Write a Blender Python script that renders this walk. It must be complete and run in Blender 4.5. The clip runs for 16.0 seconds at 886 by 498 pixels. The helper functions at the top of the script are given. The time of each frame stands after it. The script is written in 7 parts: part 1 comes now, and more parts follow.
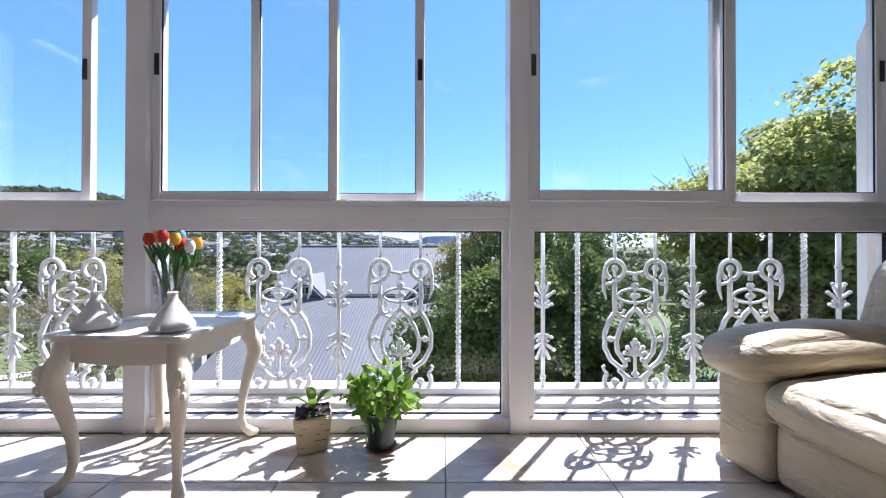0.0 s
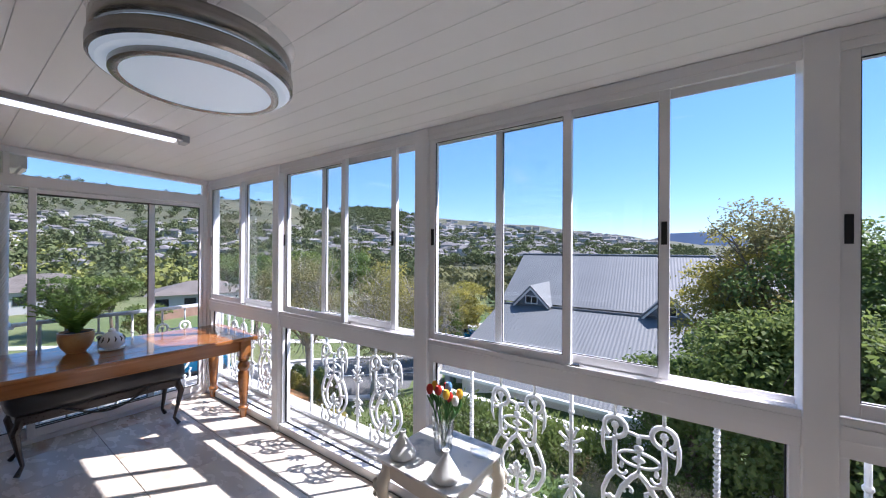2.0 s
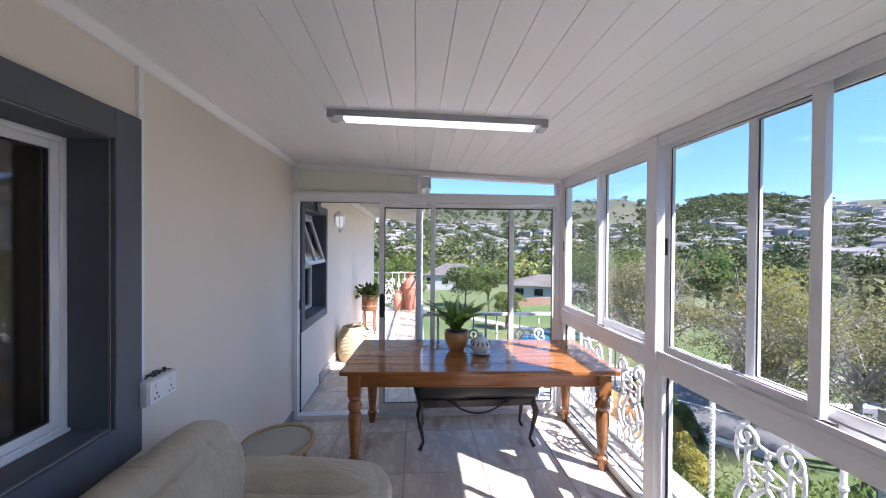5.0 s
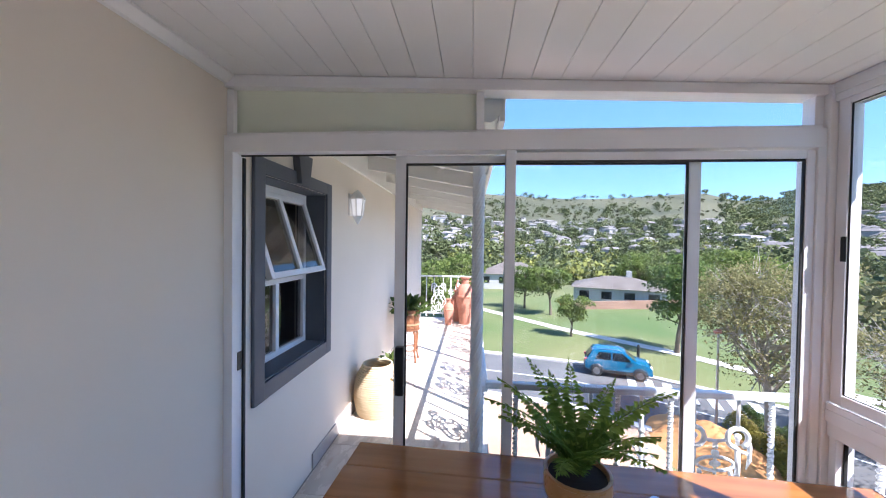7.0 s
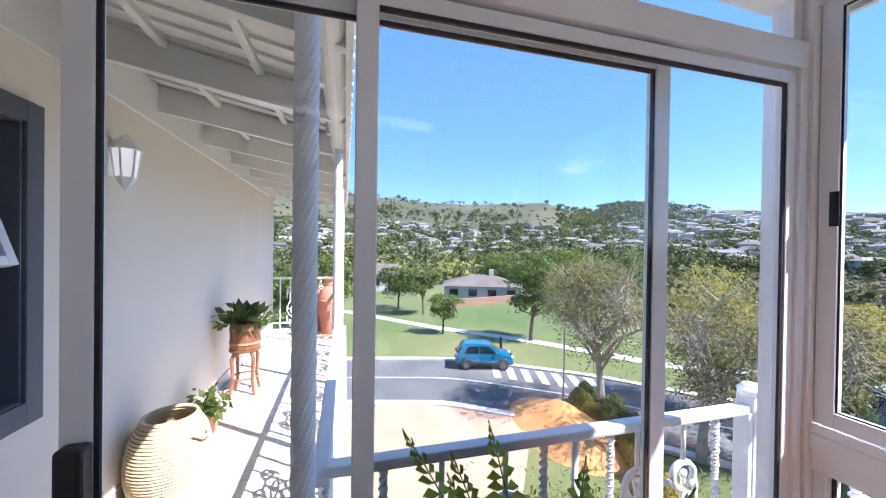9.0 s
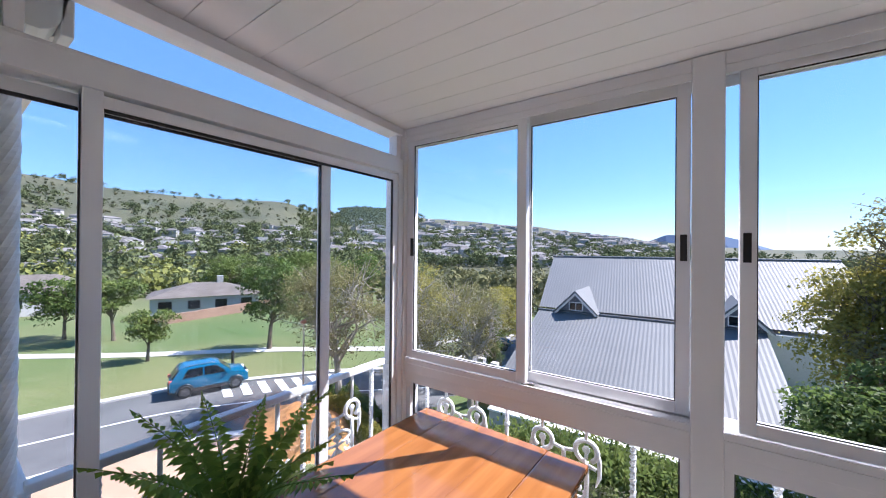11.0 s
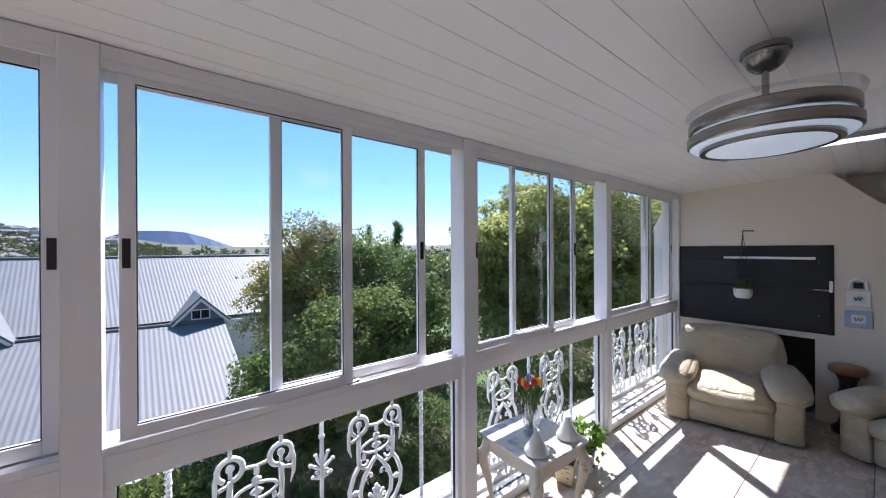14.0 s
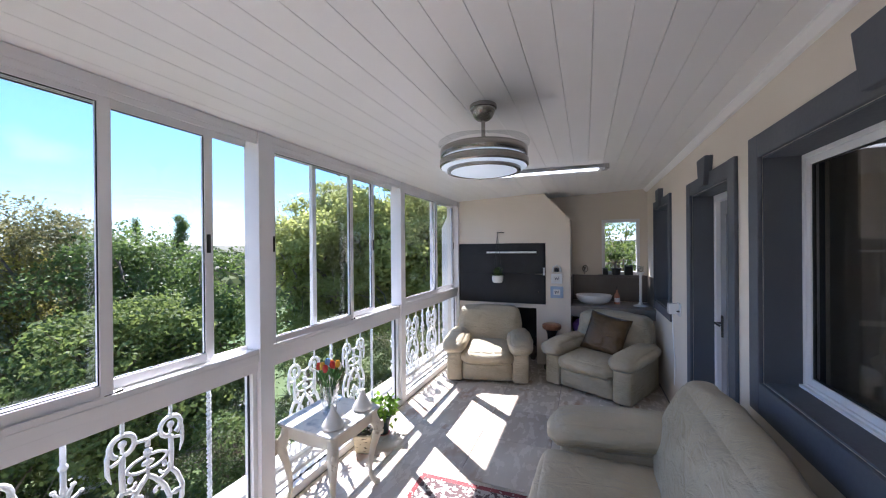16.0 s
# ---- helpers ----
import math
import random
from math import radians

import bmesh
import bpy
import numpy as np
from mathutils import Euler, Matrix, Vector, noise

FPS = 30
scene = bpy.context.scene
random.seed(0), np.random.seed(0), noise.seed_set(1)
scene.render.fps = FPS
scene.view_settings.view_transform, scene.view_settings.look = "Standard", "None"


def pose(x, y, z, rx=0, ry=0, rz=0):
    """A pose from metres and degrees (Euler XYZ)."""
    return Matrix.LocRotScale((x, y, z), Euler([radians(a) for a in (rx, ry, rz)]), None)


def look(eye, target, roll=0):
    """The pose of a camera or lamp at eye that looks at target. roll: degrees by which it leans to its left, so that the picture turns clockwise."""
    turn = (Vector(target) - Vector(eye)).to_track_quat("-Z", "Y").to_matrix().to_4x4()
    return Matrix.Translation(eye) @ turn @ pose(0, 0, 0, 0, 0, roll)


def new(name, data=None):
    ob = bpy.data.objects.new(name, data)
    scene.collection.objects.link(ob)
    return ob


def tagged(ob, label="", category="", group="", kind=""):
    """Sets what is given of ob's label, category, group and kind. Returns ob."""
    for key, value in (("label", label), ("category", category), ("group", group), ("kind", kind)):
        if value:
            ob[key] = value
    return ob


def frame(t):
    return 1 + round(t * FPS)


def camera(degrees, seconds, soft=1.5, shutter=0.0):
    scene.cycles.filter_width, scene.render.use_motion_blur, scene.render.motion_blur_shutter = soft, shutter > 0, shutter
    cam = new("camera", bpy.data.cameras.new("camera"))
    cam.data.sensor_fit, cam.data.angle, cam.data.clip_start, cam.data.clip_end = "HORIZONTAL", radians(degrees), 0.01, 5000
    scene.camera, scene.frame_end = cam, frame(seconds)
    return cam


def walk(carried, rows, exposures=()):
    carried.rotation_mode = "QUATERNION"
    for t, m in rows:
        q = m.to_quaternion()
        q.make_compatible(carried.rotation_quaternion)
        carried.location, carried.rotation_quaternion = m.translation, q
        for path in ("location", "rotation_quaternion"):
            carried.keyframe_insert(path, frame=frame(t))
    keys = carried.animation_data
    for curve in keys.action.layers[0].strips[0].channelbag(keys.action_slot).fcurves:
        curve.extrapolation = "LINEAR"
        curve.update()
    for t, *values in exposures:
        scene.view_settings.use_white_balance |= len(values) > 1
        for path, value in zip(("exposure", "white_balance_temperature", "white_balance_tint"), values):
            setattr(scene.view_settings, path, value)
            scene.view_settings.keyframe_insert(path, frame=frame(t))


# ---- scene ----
cam = camera(102.7, 16.0, 1.1)
PATH = [
    (0, (4.518, -1.677, 0.83), (4.521, 0.323, 0.843), 0.1),
    (0.5, (4.417, -1.651, 0.99), (3.944, 0.292, 0.985), 0.2),
    (1, (4.42, -1.651, 1.267), (3.604, 0.175, 1.274), 0.5),
    (1.5, (4.47, -1.721, 1.496), (3.491, 0.023, 1.5), 0.4),
    (2, (4.509, -1.797, 1.618), (3.359, -0.161, 1.622), 0.3),
    (2.5, (4.506, -1.873, 1.673), (3.15, -0.403, 1.677), 0.4),
    (3, (4.49, -1.916, 1.694), (2.922, -0.674, 1.694), 0.5),
    (3.5, (4.435, -1.94, 1.711), (2.669, -1.002, 1.7), 0.4),
    (4, (4.205, -1.882, 1.699), (2.277, -1.35, 1.679), 0.5),
    (4.5, (3.885, -1.715, 1.7), (1.907, -1.422, 1.678), 0.4),
    (5, (3.553, -1.519, 1.693), (1.559, -1.368, 1.674), 0.4),
    (7.5, (1.251, -1.517, 1.7), (-0.74, -1.698, 1.662), 0.8),
    (8, (0.968, -1.508, 1.687), (-1.027, -1.651, 1.655), 0.8),
    (8.5, (0.791, -1.457, 1.645), (-1.203, -1.295, 1.622), 0.9),
    (9, (0.783, -1.392, 1.572), (-1.146, -0.861, 1.557), 0.8),
    (11.5, (1.533, -1.628, 1.699), (0.784, 0.226, 1.709), 0.3),
    (12, (1.588, -1.624, 1.706), (1.323, 0.358, 1.712), -0.0),
    (12.5, (1.618, -1.615, 1.707), (1.821, 0.375, 1.71), -0.2),
    (13, (1.624, -1.609, 1.708), (2.234, 0.296, 1.709), -0.2),
    (13.5, (1.628, -1.613, 1.707), (2.581, 0.145, 1.704), -0.3),
    (14, (1.639, -1.634, 1.705), (2.897, -0.078, 1.703), -0.3),
    (14.5, (1.658, -1.655, 1.698), (3.162, -0.337, 1.693), -0.4),
    (15, (1.692, -1.692, 1.684), (3.374, -0.612, 1.676), -0.4),
    (15.5, (1.694, -1.787, 1.661), (3.517, -0.963, 1.65), -0.6),
    (16, (1.511, -1.878, 1.66), (3.366, -1.131, 1.655), -0.5),
]
EXPOSURES = [(0, 1.54, 5800, 20), (2, 1.36, 5800, 20), (4.5, 1.66, 5800, 20), (7.5, 1.83, 5800, 20), (9.2, 1.68, 5800, 20), (11.5, 1.45, 5800, 20), (14, 1.45, 5800, 20), (16, 1.92, 5800, 20)]
SKY_STRENGTH = 0.095
walk(cam, [(t, look(eye, target, roll)) for t, eye, target, roll in PATH], EXPOSURES)

# ---- light ----
SUN_AZ = math.atan2(0.62, 0.78)            # from +y towards +x
SUN_EL = radians(52)
sun = new("sun", bpy.data.lights.new("sun", "SUN"))
sun.data.energy, sun.data.angle, sun.data.color = 5.0, radians(0.55), (1.0, 0.95, 0.88)
sun.matrix_world = look((0, 0, 30), (-math.sin(SUN_AZ) * math.cos(SUN_EL), -math.cos(SUN_AZ) * math.cos(SUN_EL), 30 - math.sin(SUN_EL)))
world = bpy.data.worlds.new("sky")
scene.world = world
world.use_nodes = True
wn, wl = world.node_tree.nodes, world.node_tree.links
wn.clear()
w_out, w_bg = wn.new("ShaderNodeOutputWorld"), wn.new("ShaderNodeBackground")
w_sky = wn.new("ShaderNodeTexSky")
w_sky.sky_type, w_sky.sun_disc, w_sky.sun_elevation, w_sky.sun_rotation = "NISHITA", False, SUN_EL, SUN_AZ
w_sky.air_density, w_sky.dust_density, w_sky.ozone_density, w_sky.altitude = 1.0, 0.05, 3.0, 200
w_co, w_map, w_noise, w_ramp, w_mix = wn.new("ShaderNodeTexCoord"), wn.new("ShaderNodeMapping"), wn.new("ShaderNodeTexNoise"), wn.new("ShaderNodeValToRGB"), wn.new("ShaderNodeMix")
w_map.inputs["Scale"].default_value = (2.2, 2.2, 7.0)
w_map.inputs["Location"].default_value = (0.4, 1.3, 0.0)
w_noise.inputs["Scale"].default_value, w_noise.inputs["Detail"].default_value, w_noise.inputs["Roughness"].default_value = 1.6, 7, 0.55
w_ramp.color_ramp.elements[0].position, w_ramp.color_ramp.elements[0].color = 0.60, (0, 0, 0, 1)
w_ramp.color_ramp.elements[1].position, w_ramp.color_ramp.elements[1].color = 0.82, (0.55, 0.55, 0.55, 1)
w_mix.data_type = "RGBA"
w_mix.inputs[7].default_value = (4.2, 4.5, 4.9, 1)
wl.new(w_co.outputs["Generated"], w_map.inputs["Vector"])
wl.new(w_map.outputs["Vector"], w_noise.inputs["Vector"])
wl.new(w_noise.outputs["Fac"], w_ramp.inputs["Fac"])
wl.new(w_ramp.outputs["Color"], w_mix.inputs[0])
w_sat = wn.new("ShaderNodeHueSaturation")
w_sat.inputs["Saturation"].default_value = 1.2
wl.new(w_sky.outputs["Color"], w_sat.inputs["Color"])
w_even = wn.new("ShaderNodeMix")           # thin even haze that evens out the sky
w_even.data_type = "RGBA"
w_even.inputs[0].default_value = 0.5
w_even.inputs[7].default_value = (1.06, 2.17, 4.0, 1)
wl.new(w_sat.outputs["Color"], w_even.inputs[6])
wl.new(w_even.outputs[2], w_mix.inputs[6])
wl.new(w_mix.outputs[2], w_bg.inputs["Color"])
w_bg.inputs["Strength"].default_value = SKY_STRENGTH
wl.new(w_bg.outputs["Background"], w_out.inputs["Surface"])


# ---- materials ----
def shader(name):
    m = bpy.data.materials.new(name)
    m.use_nodes = True
    t = m.node_tree
    return m, t, t.nodes, t.links, t.nodes["Principled BSDF"]


def surface(name, a, b, rough=0.6, metal=0.0, scale=6.0, stretch=(1, 1, 1), bump=0.15, fine=60.0, per_object=0.0, per_island=0.0, c=None, spot=(0.62, 0.72), spot_scale=2.0, coat=0.0, rough_var=0.1, fold=0.0, fold_scale=9.0, detail=5):
    """Two-scale procedural surface: a large drift from colour a to b, a fine grain in the relief, and optional spots of colour c."""
    m, t, n, l, p = shader(name)
    co, mp = n.new("ShaderNodeTexCoord"), n.new("ShaderNodeMapping")
    mp.inputs["Scale"].default_value = stretch
    l.new(co.outputs["Object"], mp.inputs["Vector"])
    vec = mp.outputs["Vector"]
    if per_object:
        info, add = n.new("ShaderNodeObjectInfo"), n.new("ShaderNodeVectorMath")
        add.operation = "MULTIPLY_ADD"
        comb = n.new("ShaderNodeCombineXYZ")
        for k in range(3):
            l.new(info.outputs["Random"], comb.inputs[k])
        l.new(comb.outputs[0], add.inputs[0])
        add.inputs[1].default_value = (37.0, 91.0, 53.0)
        l.new(vec, add.inputs[2])
        vec = add.outputs[0]
    big, small = n.new("ShaderNodeTexNoise"), n.new("ShaderNodeTexNoise")
    big.inputs["Scale"].default_value, big.inputs["Detail"].default_value = scale, detail
    small.inputs["Scale"].default_value, small.inputs["Detail"].default_value = fine, 4
    l.new(vec, big.inputs["Vector"])
    l.new(vec, small.inputs["Vector"])
    ramp = n.new("ShaderNodeValToRGB")
    ramp.color_ramp.elements[0].position, ramp.color_ramp.elements[0].color = 0.3, (*a, 1)
    ramp.color_ramp.elements[1].position, ramp.color_ramp.elements[1].color = 0.7, (*b, 1)
    l.new(big.outputs["Fac"], ramp.inputs["Fac"])
    col = ramp.outputs["Color"]
    if c:
        sp, sr, mx = n.new("ShaderNodeTexNoise"), n.new("ShaderNodeValToRGB"), n.new("ShaderNodeMix")
        sp.inputs["Scale"].default_value, sp.inputs["Detail"].default_value = spot_scale, min(6, detail + 1)
        l.new(vec, sp.inputs["Vector"])
        sr.color_ramp.elements[0].position, sr.color_ramp.elements[1].position = spot
        l.new(sp.outputs["Fac"], sr.inputs["Fac"])
        mx.data_type = "RGBA"
        mx.inputs[7].default_value = (*c, 1)
        l.new(sr.outputs["Color"], mx.inputs[0])
        l.new(col, mx.inputs[6])
        col = mx.outputs[2]
    if per_object or per_island:
        hsv, mr = n.new("ShaderNodeHueSaturation"), n.new("ShaderNodeMapRange")
        if per_object:
            src = n.new("ShaderNodeObjectInfo").outputs["Random"]
        else:
            src = n.new("ShaderNodeNewGeometry").outputs["Random Per Island"]
        spread = per_object or per_island
        l.new(src, mr.inputs["Value"])
        mr.inputs["To Min"].default_value, mr.inputs["To Max"].default_value = 1 - spread, 1 + spread
        l.new(mr.outputs[0], hsv.inputs["Value"])
        l.new(col, hsv.inputs["Color"])
        col = hsv.outputs["Color"]
    l.new(col, p.inputs["Base Color"])
    mr2 = n.new("ShaderNodeMapRange")
    l.new(small.outputs["Fac"], mr2.inputs["Value"])
    mr2.inputs["To Min"].default_value, mr2.inputs["To Max"].default_value = max(0.02, rough - rough_var), min(1.0, rough + rough_var)
    l.new(mr2.outputs[0], p.inputs["Roughness"])
    p.inputs["Metallic"].default_value = metal
    if coat:
        p.inputs["Coat Weight"].default_value, p.inputs["Coat Roughness"].default_value = coat, 0.08
    if bump:
        bp = n.new("ShaderNodeBump")
        bp.inputs["Strength"].default_value, bp.inputs["Distance"].default_value = bump, 0.004
        l.new(small.outputs["Fac"], bp.inputs["Height"])
        l.new(bp.outputs["Normal"], p.inputs["Normal"])
        if fold:
            warp, wave = n.new("ShaderNodeMapping"), n.new("ShaderNodeTexNoise")
            warp.inputs["Scale"].default_value = (1.0, 0.45, 1.6)
            wave.inputs["Scale"].default_value, wave.inputs["Detail"].default_value, wave.inputs["Distortion"].default_value = fold_scale, 3, 1.3
            l.new(vec, warp.inputs["Vector"])
            l.new(warp.outputs["Vector"], wave.inputs["Vector"])
            bf = n.new("ShaderNodeBump")
            bf.inputs["Strength"].default_value, bf.inputs["Distance"].default_value = fold, 0.03
            l.new(wave.outputs["Fac"], bf.inputs["Height"])
            l.new(bf.outputs["Normal"], bp.inputs["Normal"])
    return m


def clear_glass(name, tint=(1, 1, 1), gloss=0.045, power=4.5, most=0.75):
    """A clear pane: light passes straight through, and its mirror gloss grows towards grazing angles."""
    m = bpy.data.materials.new(name)
    m.use_nodes = True
    t = m.node_tree
    t.nodes.clear()
    out, mix, tr, gl, lw, pw, ma = (t.nodes.new(k) for k in ("ShaderNodeOutputMaterial", "ShaderNodeMixShader", "ShaderNodeBsdfTransparent", "ShaderNodeBsdfGlossy", "ShaderNodeLayerWeight", "ShaderNodeMath", "ShaderNodeMath"))
    tr.inputs["Color"].default_value = (*tint, 1)
    gl.inputs["Roughness"].default_value = 0.0
    lw.inputs["Blend"].default_value = 0.5
    pw.operation, ma.operation = "POWER", "MULTIPLY_ADD"
    pw.inputs[1].default_value = power
    ma.inputs[1].default_value, ma.inputs[2].default_value = most - gloss, gloss
    t.links.new(lw.outputs["Facing"], pw.inputs[0])
    t.links.new(pw.outputs[0], ma.inputs[0])
    t.links.new(ma.outputs[0], mix.inputs[0])
    t.links.new(tr.outputs[0], mix.inputs[1])
    t.links.new(gl.outputs[0], mix.inputs[2])
    t.links.new(mix.outputs[0], out.inputs["Surface"])
    return m


def lit(name, color, strength):
    m, t, n, l, p = shader(name)
    p.inputs["Base Color"].default_value = (0.8, 0.82, 0.84, 1)
    p.inputs["Emission Color"].default_value = (*color, 1)
    p.inputs["Emission Strength"].default_value = strength
    p.inputs["Roughness"].default_value = 0.35
    return m


def leafy(name, a, b, rough=0.55, trans=0.35, patch=0.0, gloss=0.35):
    """Leaf: colour varies leaf by leaf and, with a patch scale, spray by spray; light passes through."""
    m, t, n, l, p = shader(name)
    ramp, geo = n.new("ShaderNodeValToRGB"), n.new("ShaderNodeNewGeometry")
    ramp.color_ramp.elements[0].color, ramp.color_ramp.elements[1].color = (*a, 1), (*b, 1)
    fac = geo.outputs["Random Per Island"]
    if patch:
        co, no, mr, mx = n.new("ShaderNodeTexCoord"), n.new("ShaderNodeTexNoise"), n.new("ShaderNodeMapRange"), n.new("ShaderNodeMix")
        no.inputs["Scale"].default_value, no.inputs["Detail"].default_value = patch, 2
        mr.inputs["From Min"].default_value, mr.inputs["From Max"].default_value = 0.3, 0.7
        l.new(co.outputs["Object"], no.inputs["Vector"])
        l.new(no.outputs["Fac"], mr.inputs["Value"])
        mx.inputs[0].default_value = 0.6
        l.new(fac, mx.inputs[2])
        l.new(mr.outputs[0], mx.inputs[3])
        fac = mx.outputs[0]
    l.new(fac, ramp.inputs["Fac"])
    l.new(ramp.outputs["Color"], p.inputs["Base Color"])
    p.inputs["Roughness"].default_value = rough
    p.inputs["Specular IOR Level"].default_value = gloss
    tl, mx2 = n.new("ShaderNodeBsdfTranslucent"), n.new("ShaderNodeMixShader")
    l.new(ramp.outputs["Color"], tl.inputs["Color"])
    mx2.inputs[0].default_value = trans
    l.new(p.outputs[0], mx2.inputs[1])
    l.new(tl.outputs[0], mx2.inputs[2])
    l.new(mx2.outputs[0], n["Material Output"].inputs["Surface"])
    return m


M_FROST = leafy("milky_glass", (0.74, 0.76, 0.70), (0.78, 0.80, 0.74), 0.25, 0.72)
M_CLOTH = surface("grey_brown_curtain", (0.50, 0.455, 0.39), (0.58, 0.53, 0.46), 0.95, scale=4, bump=0.2)
# sunlit glow is put into this colour, brighter than the leaf itself
M_LEAF_BRIGHT = leafy("sunlit_yellow_green_leaf", (0.20, 0.24, 0.055), (0.50, 0.51, 0.18), 0.6, 0.6, 0.9, 0.15)
M_ALU = surface("white_powder_coat", (0.82, 0.81, 0.82), (0.87, 0.86, 0.86), 0.38, scale=3, bump=0.02, fine=150)
M_GREYALU = surface("grey_anodised", (0.42, 0.43, 0.45), (0.5, 0.5, 0.52), 0.35, metal=0.6, bump=0.02)
M_IRON = surface("white_painted_iron", (0.74, 0.75, 0.76), (0.84, 0.84, 0.83), 0.45, scale=9, bump=0.25, fine=45, c=(0.5, 0.47, 0.42), spot=(0.68, 0.78), spot_scale=14)
M_PLASTER = surface("cream_plaster", (0.74, 0.665, 0.565), (0.79, 0.715, 0.615), 0.85, scale=1.2, bump=0.12, fine=70)
M_CEIL = surface("white_ceiling_board", (0.845, 0.835, 0.825), (0.88, 0.87, 0.86), 0.36, scale=1.5, bump=0.0, fine=30, rough_var=0.02)
M_SURROUND = surface("blue_grey_plaster_paint", (0.085, 0.095, 0.115), (0.105, 0.115, 0.135), 0.6, scale=2, bump=0.15, fine=60)
M_TILE = surface("beige_stone_tile", (0.53, 0.455, 0.375), (0.68, 0.61, 0.52), 0.27, scale=1.8, stretch=(1, 2.2, 1), bump=0.0, fine=8, per_object=0.09, c=(0.38, 0.22, 0.13), spot=(0.60, 0.76), spot_scale=1.7, rough_var=0.03, detail=2)
M_GROUT = surface("grey_grout", (0.22, 0.21, 0.2), (0.28, 0.27, 0.26), 0.9, bump=0.2)
M_SKIRT = surface("stone_skirting_tile", (0.30, 0.29, 0.28), (0.38, 0.36, 0.34), 0.35, bump=0.05)
M_GLASS = clear_glass("clear_pane", (0.985, 0.992, 0.99), 0.02)
M_DARKGLASS = clear_glass("tinted_pane", (0.72, 0.71, 0.69), 0.085)
M_BLACK = surface("black_plastic", (0.012, 0.012, 0.013), (0.02, 0.02, 0.021), 0.4, bump=0.05)
M_RUBBER = surface("black_gasket", (0.02, 0.02, 0.02), (0.03, 0.03, 0.03), 0.7, bump=0)
M_STEEL = surface("brushed_nickel", (0.27, 0.255, 0.24), (0.40, 0.38, 0.355), 0.24, metal=1.0, scale=3, stretch=(1, 1, 20), bump=0.04)
M_LAMPPANE = lit("lantern_pane", (1.0, 0.95, 0.85), 0.16)
M_LED = lit("lamp_diffuser", (0.72, 0.90, 1.0), 0.10)
M_TUBE = lit("tube_light", (0.95, 0.98, 1.0), 1.0)
M_RING = clear_glass("clear_acrylic", (0.93, 0.94, 0.945), 0.03, 5.0, 0.25)
M_LEATHER = surface("cream_leather", (0.44, 0.37, 0.255), (0.52, 0.45, 0.32), 0.42, scale=3, bump=0.25, fine=120, c=(0.29, 0.235, 0.15), spot=(0.5, 0.78), spot_scale=2.6, fold=0.55)
M_CUSHION = surface("bronze_satin", (0.055, 0.033, 0.014), (0.14, 0.082, 0.034), 0.30, metal=0.45, scale=3, bump=0.02, fine=30, fold=0.6, fold_scale=5.0, rough_var=0.03)
M_PINE = surface("varnished_pine", (0.25, 0.088, 0.022), (0.38, 0.15, 0.042), 0.2, scale=2.2, stretch=(9, 0.7, 9), bump=0.05, fine=30, c=(0.13, 0.045, 0.012), spot=(0.70, 0.78), spot_scale=3, coat=0.6)
M_CREAM = surface("distressed_cream_paint", (0.66, 0.60, 0.48), (0.74, 0.69, 0.58), 0.45, scale=6, bump=0.12, fine=40, c=(0.36, 0.30, 0.22), spot=(0.66, 0.74), spot_scale=11)
M_TOPPAINT = surface("mottled_tabletop", (0.70, 0.68, 0.63), (0.78, 0.76, 0.72), 0.35, scale=7, bump=0.05, c=(0.30, 0.34, 0.38), spot=(0.54, 0.68), spot_scale=8)
M_CERAMIC = surface("matt_white_ceramic", (0.74, 0.72, 0.68), (0.82, 0.80, 0.77), 0.5, scale=9, bump=0.25, fine=50)
M_GLAZE = surface("glossy_white_ceramic", (0.82, 0.82, 0.81), (0.86, 0.86, 0.85), 0.12, bump=0)
M_CRYSTAL = clear_glass("cut_crystal", (0.965, 0.975, 0.975), 0.16, 2.5)
M_TERRA = surface("glazed_terracotta", (0.46, 0.22, 0.07), (0.58, 0.34, 0.14), 0.3, scale=5, bump=0.08)
M_CLAY = surface("terracotta", (0.42, 0.17, 0.11), (0.52, 0.24, 0.16), 0.75, scale=6, bump=0.2)
M_SOIL = surface("potting_soil", (0.02, 0.013, 0.009), (0.045, 0.03, 0.02), 0.95, bump=0.8, fine=35)
M_GREENPOT = surface("dark_teal_plastic", (0.012, 0.035, 0.035), (0.02, 0.05, 0.05), 0.4, bump=0.03)
M_REDPLASTIC = surface("red_plastic", (0.30, 0.03, 0.03), (0.36, 0.05, 0.04), 0.4, bump=0.03)
M_BARK = surface("birch_bark_print", (0.62, 0.52, 0.33), (0.72, 0.62, 0.42), 0.6, scale=4, stretch=(1, 1, 4), bump=0.1, c=(0.10, 0.07, 0.04), spot=(0.60, 0.64), spot_scale=15)
M_DARKWOOD = surface("dark_stained_wood", (0.02, 0.013, 0.012), (0.035, 0.022, 0.02), 0.3, bump=0.05)
M_COVER = surface("black_vinyl_cover", (0.014, 0.014, 0.015), (0.025, 0.025, 0.027), 0.42, scale=5, bump=0.25, fine=22)
M_WICKER = surface("seagrass", (0.50, 0.38, 0.22), (0.64, 0.51, 0.32), 0.8, scale=8, stretch=(1, 1, 12), bump=0.6, fine=40)
M_RATTAN = surface("rattan_cane", (0.30, 0.19, 0.10), (0.42, 0.29, 0.16), 0.5, bump=0.2)
M_BROWNWOOD = surface("reddish_wood", (0.20, 0.075, 0.035), (0.30, 0.13, 0.06), 0.4, stretch=(4, 4, 0.6), bump=0.1)
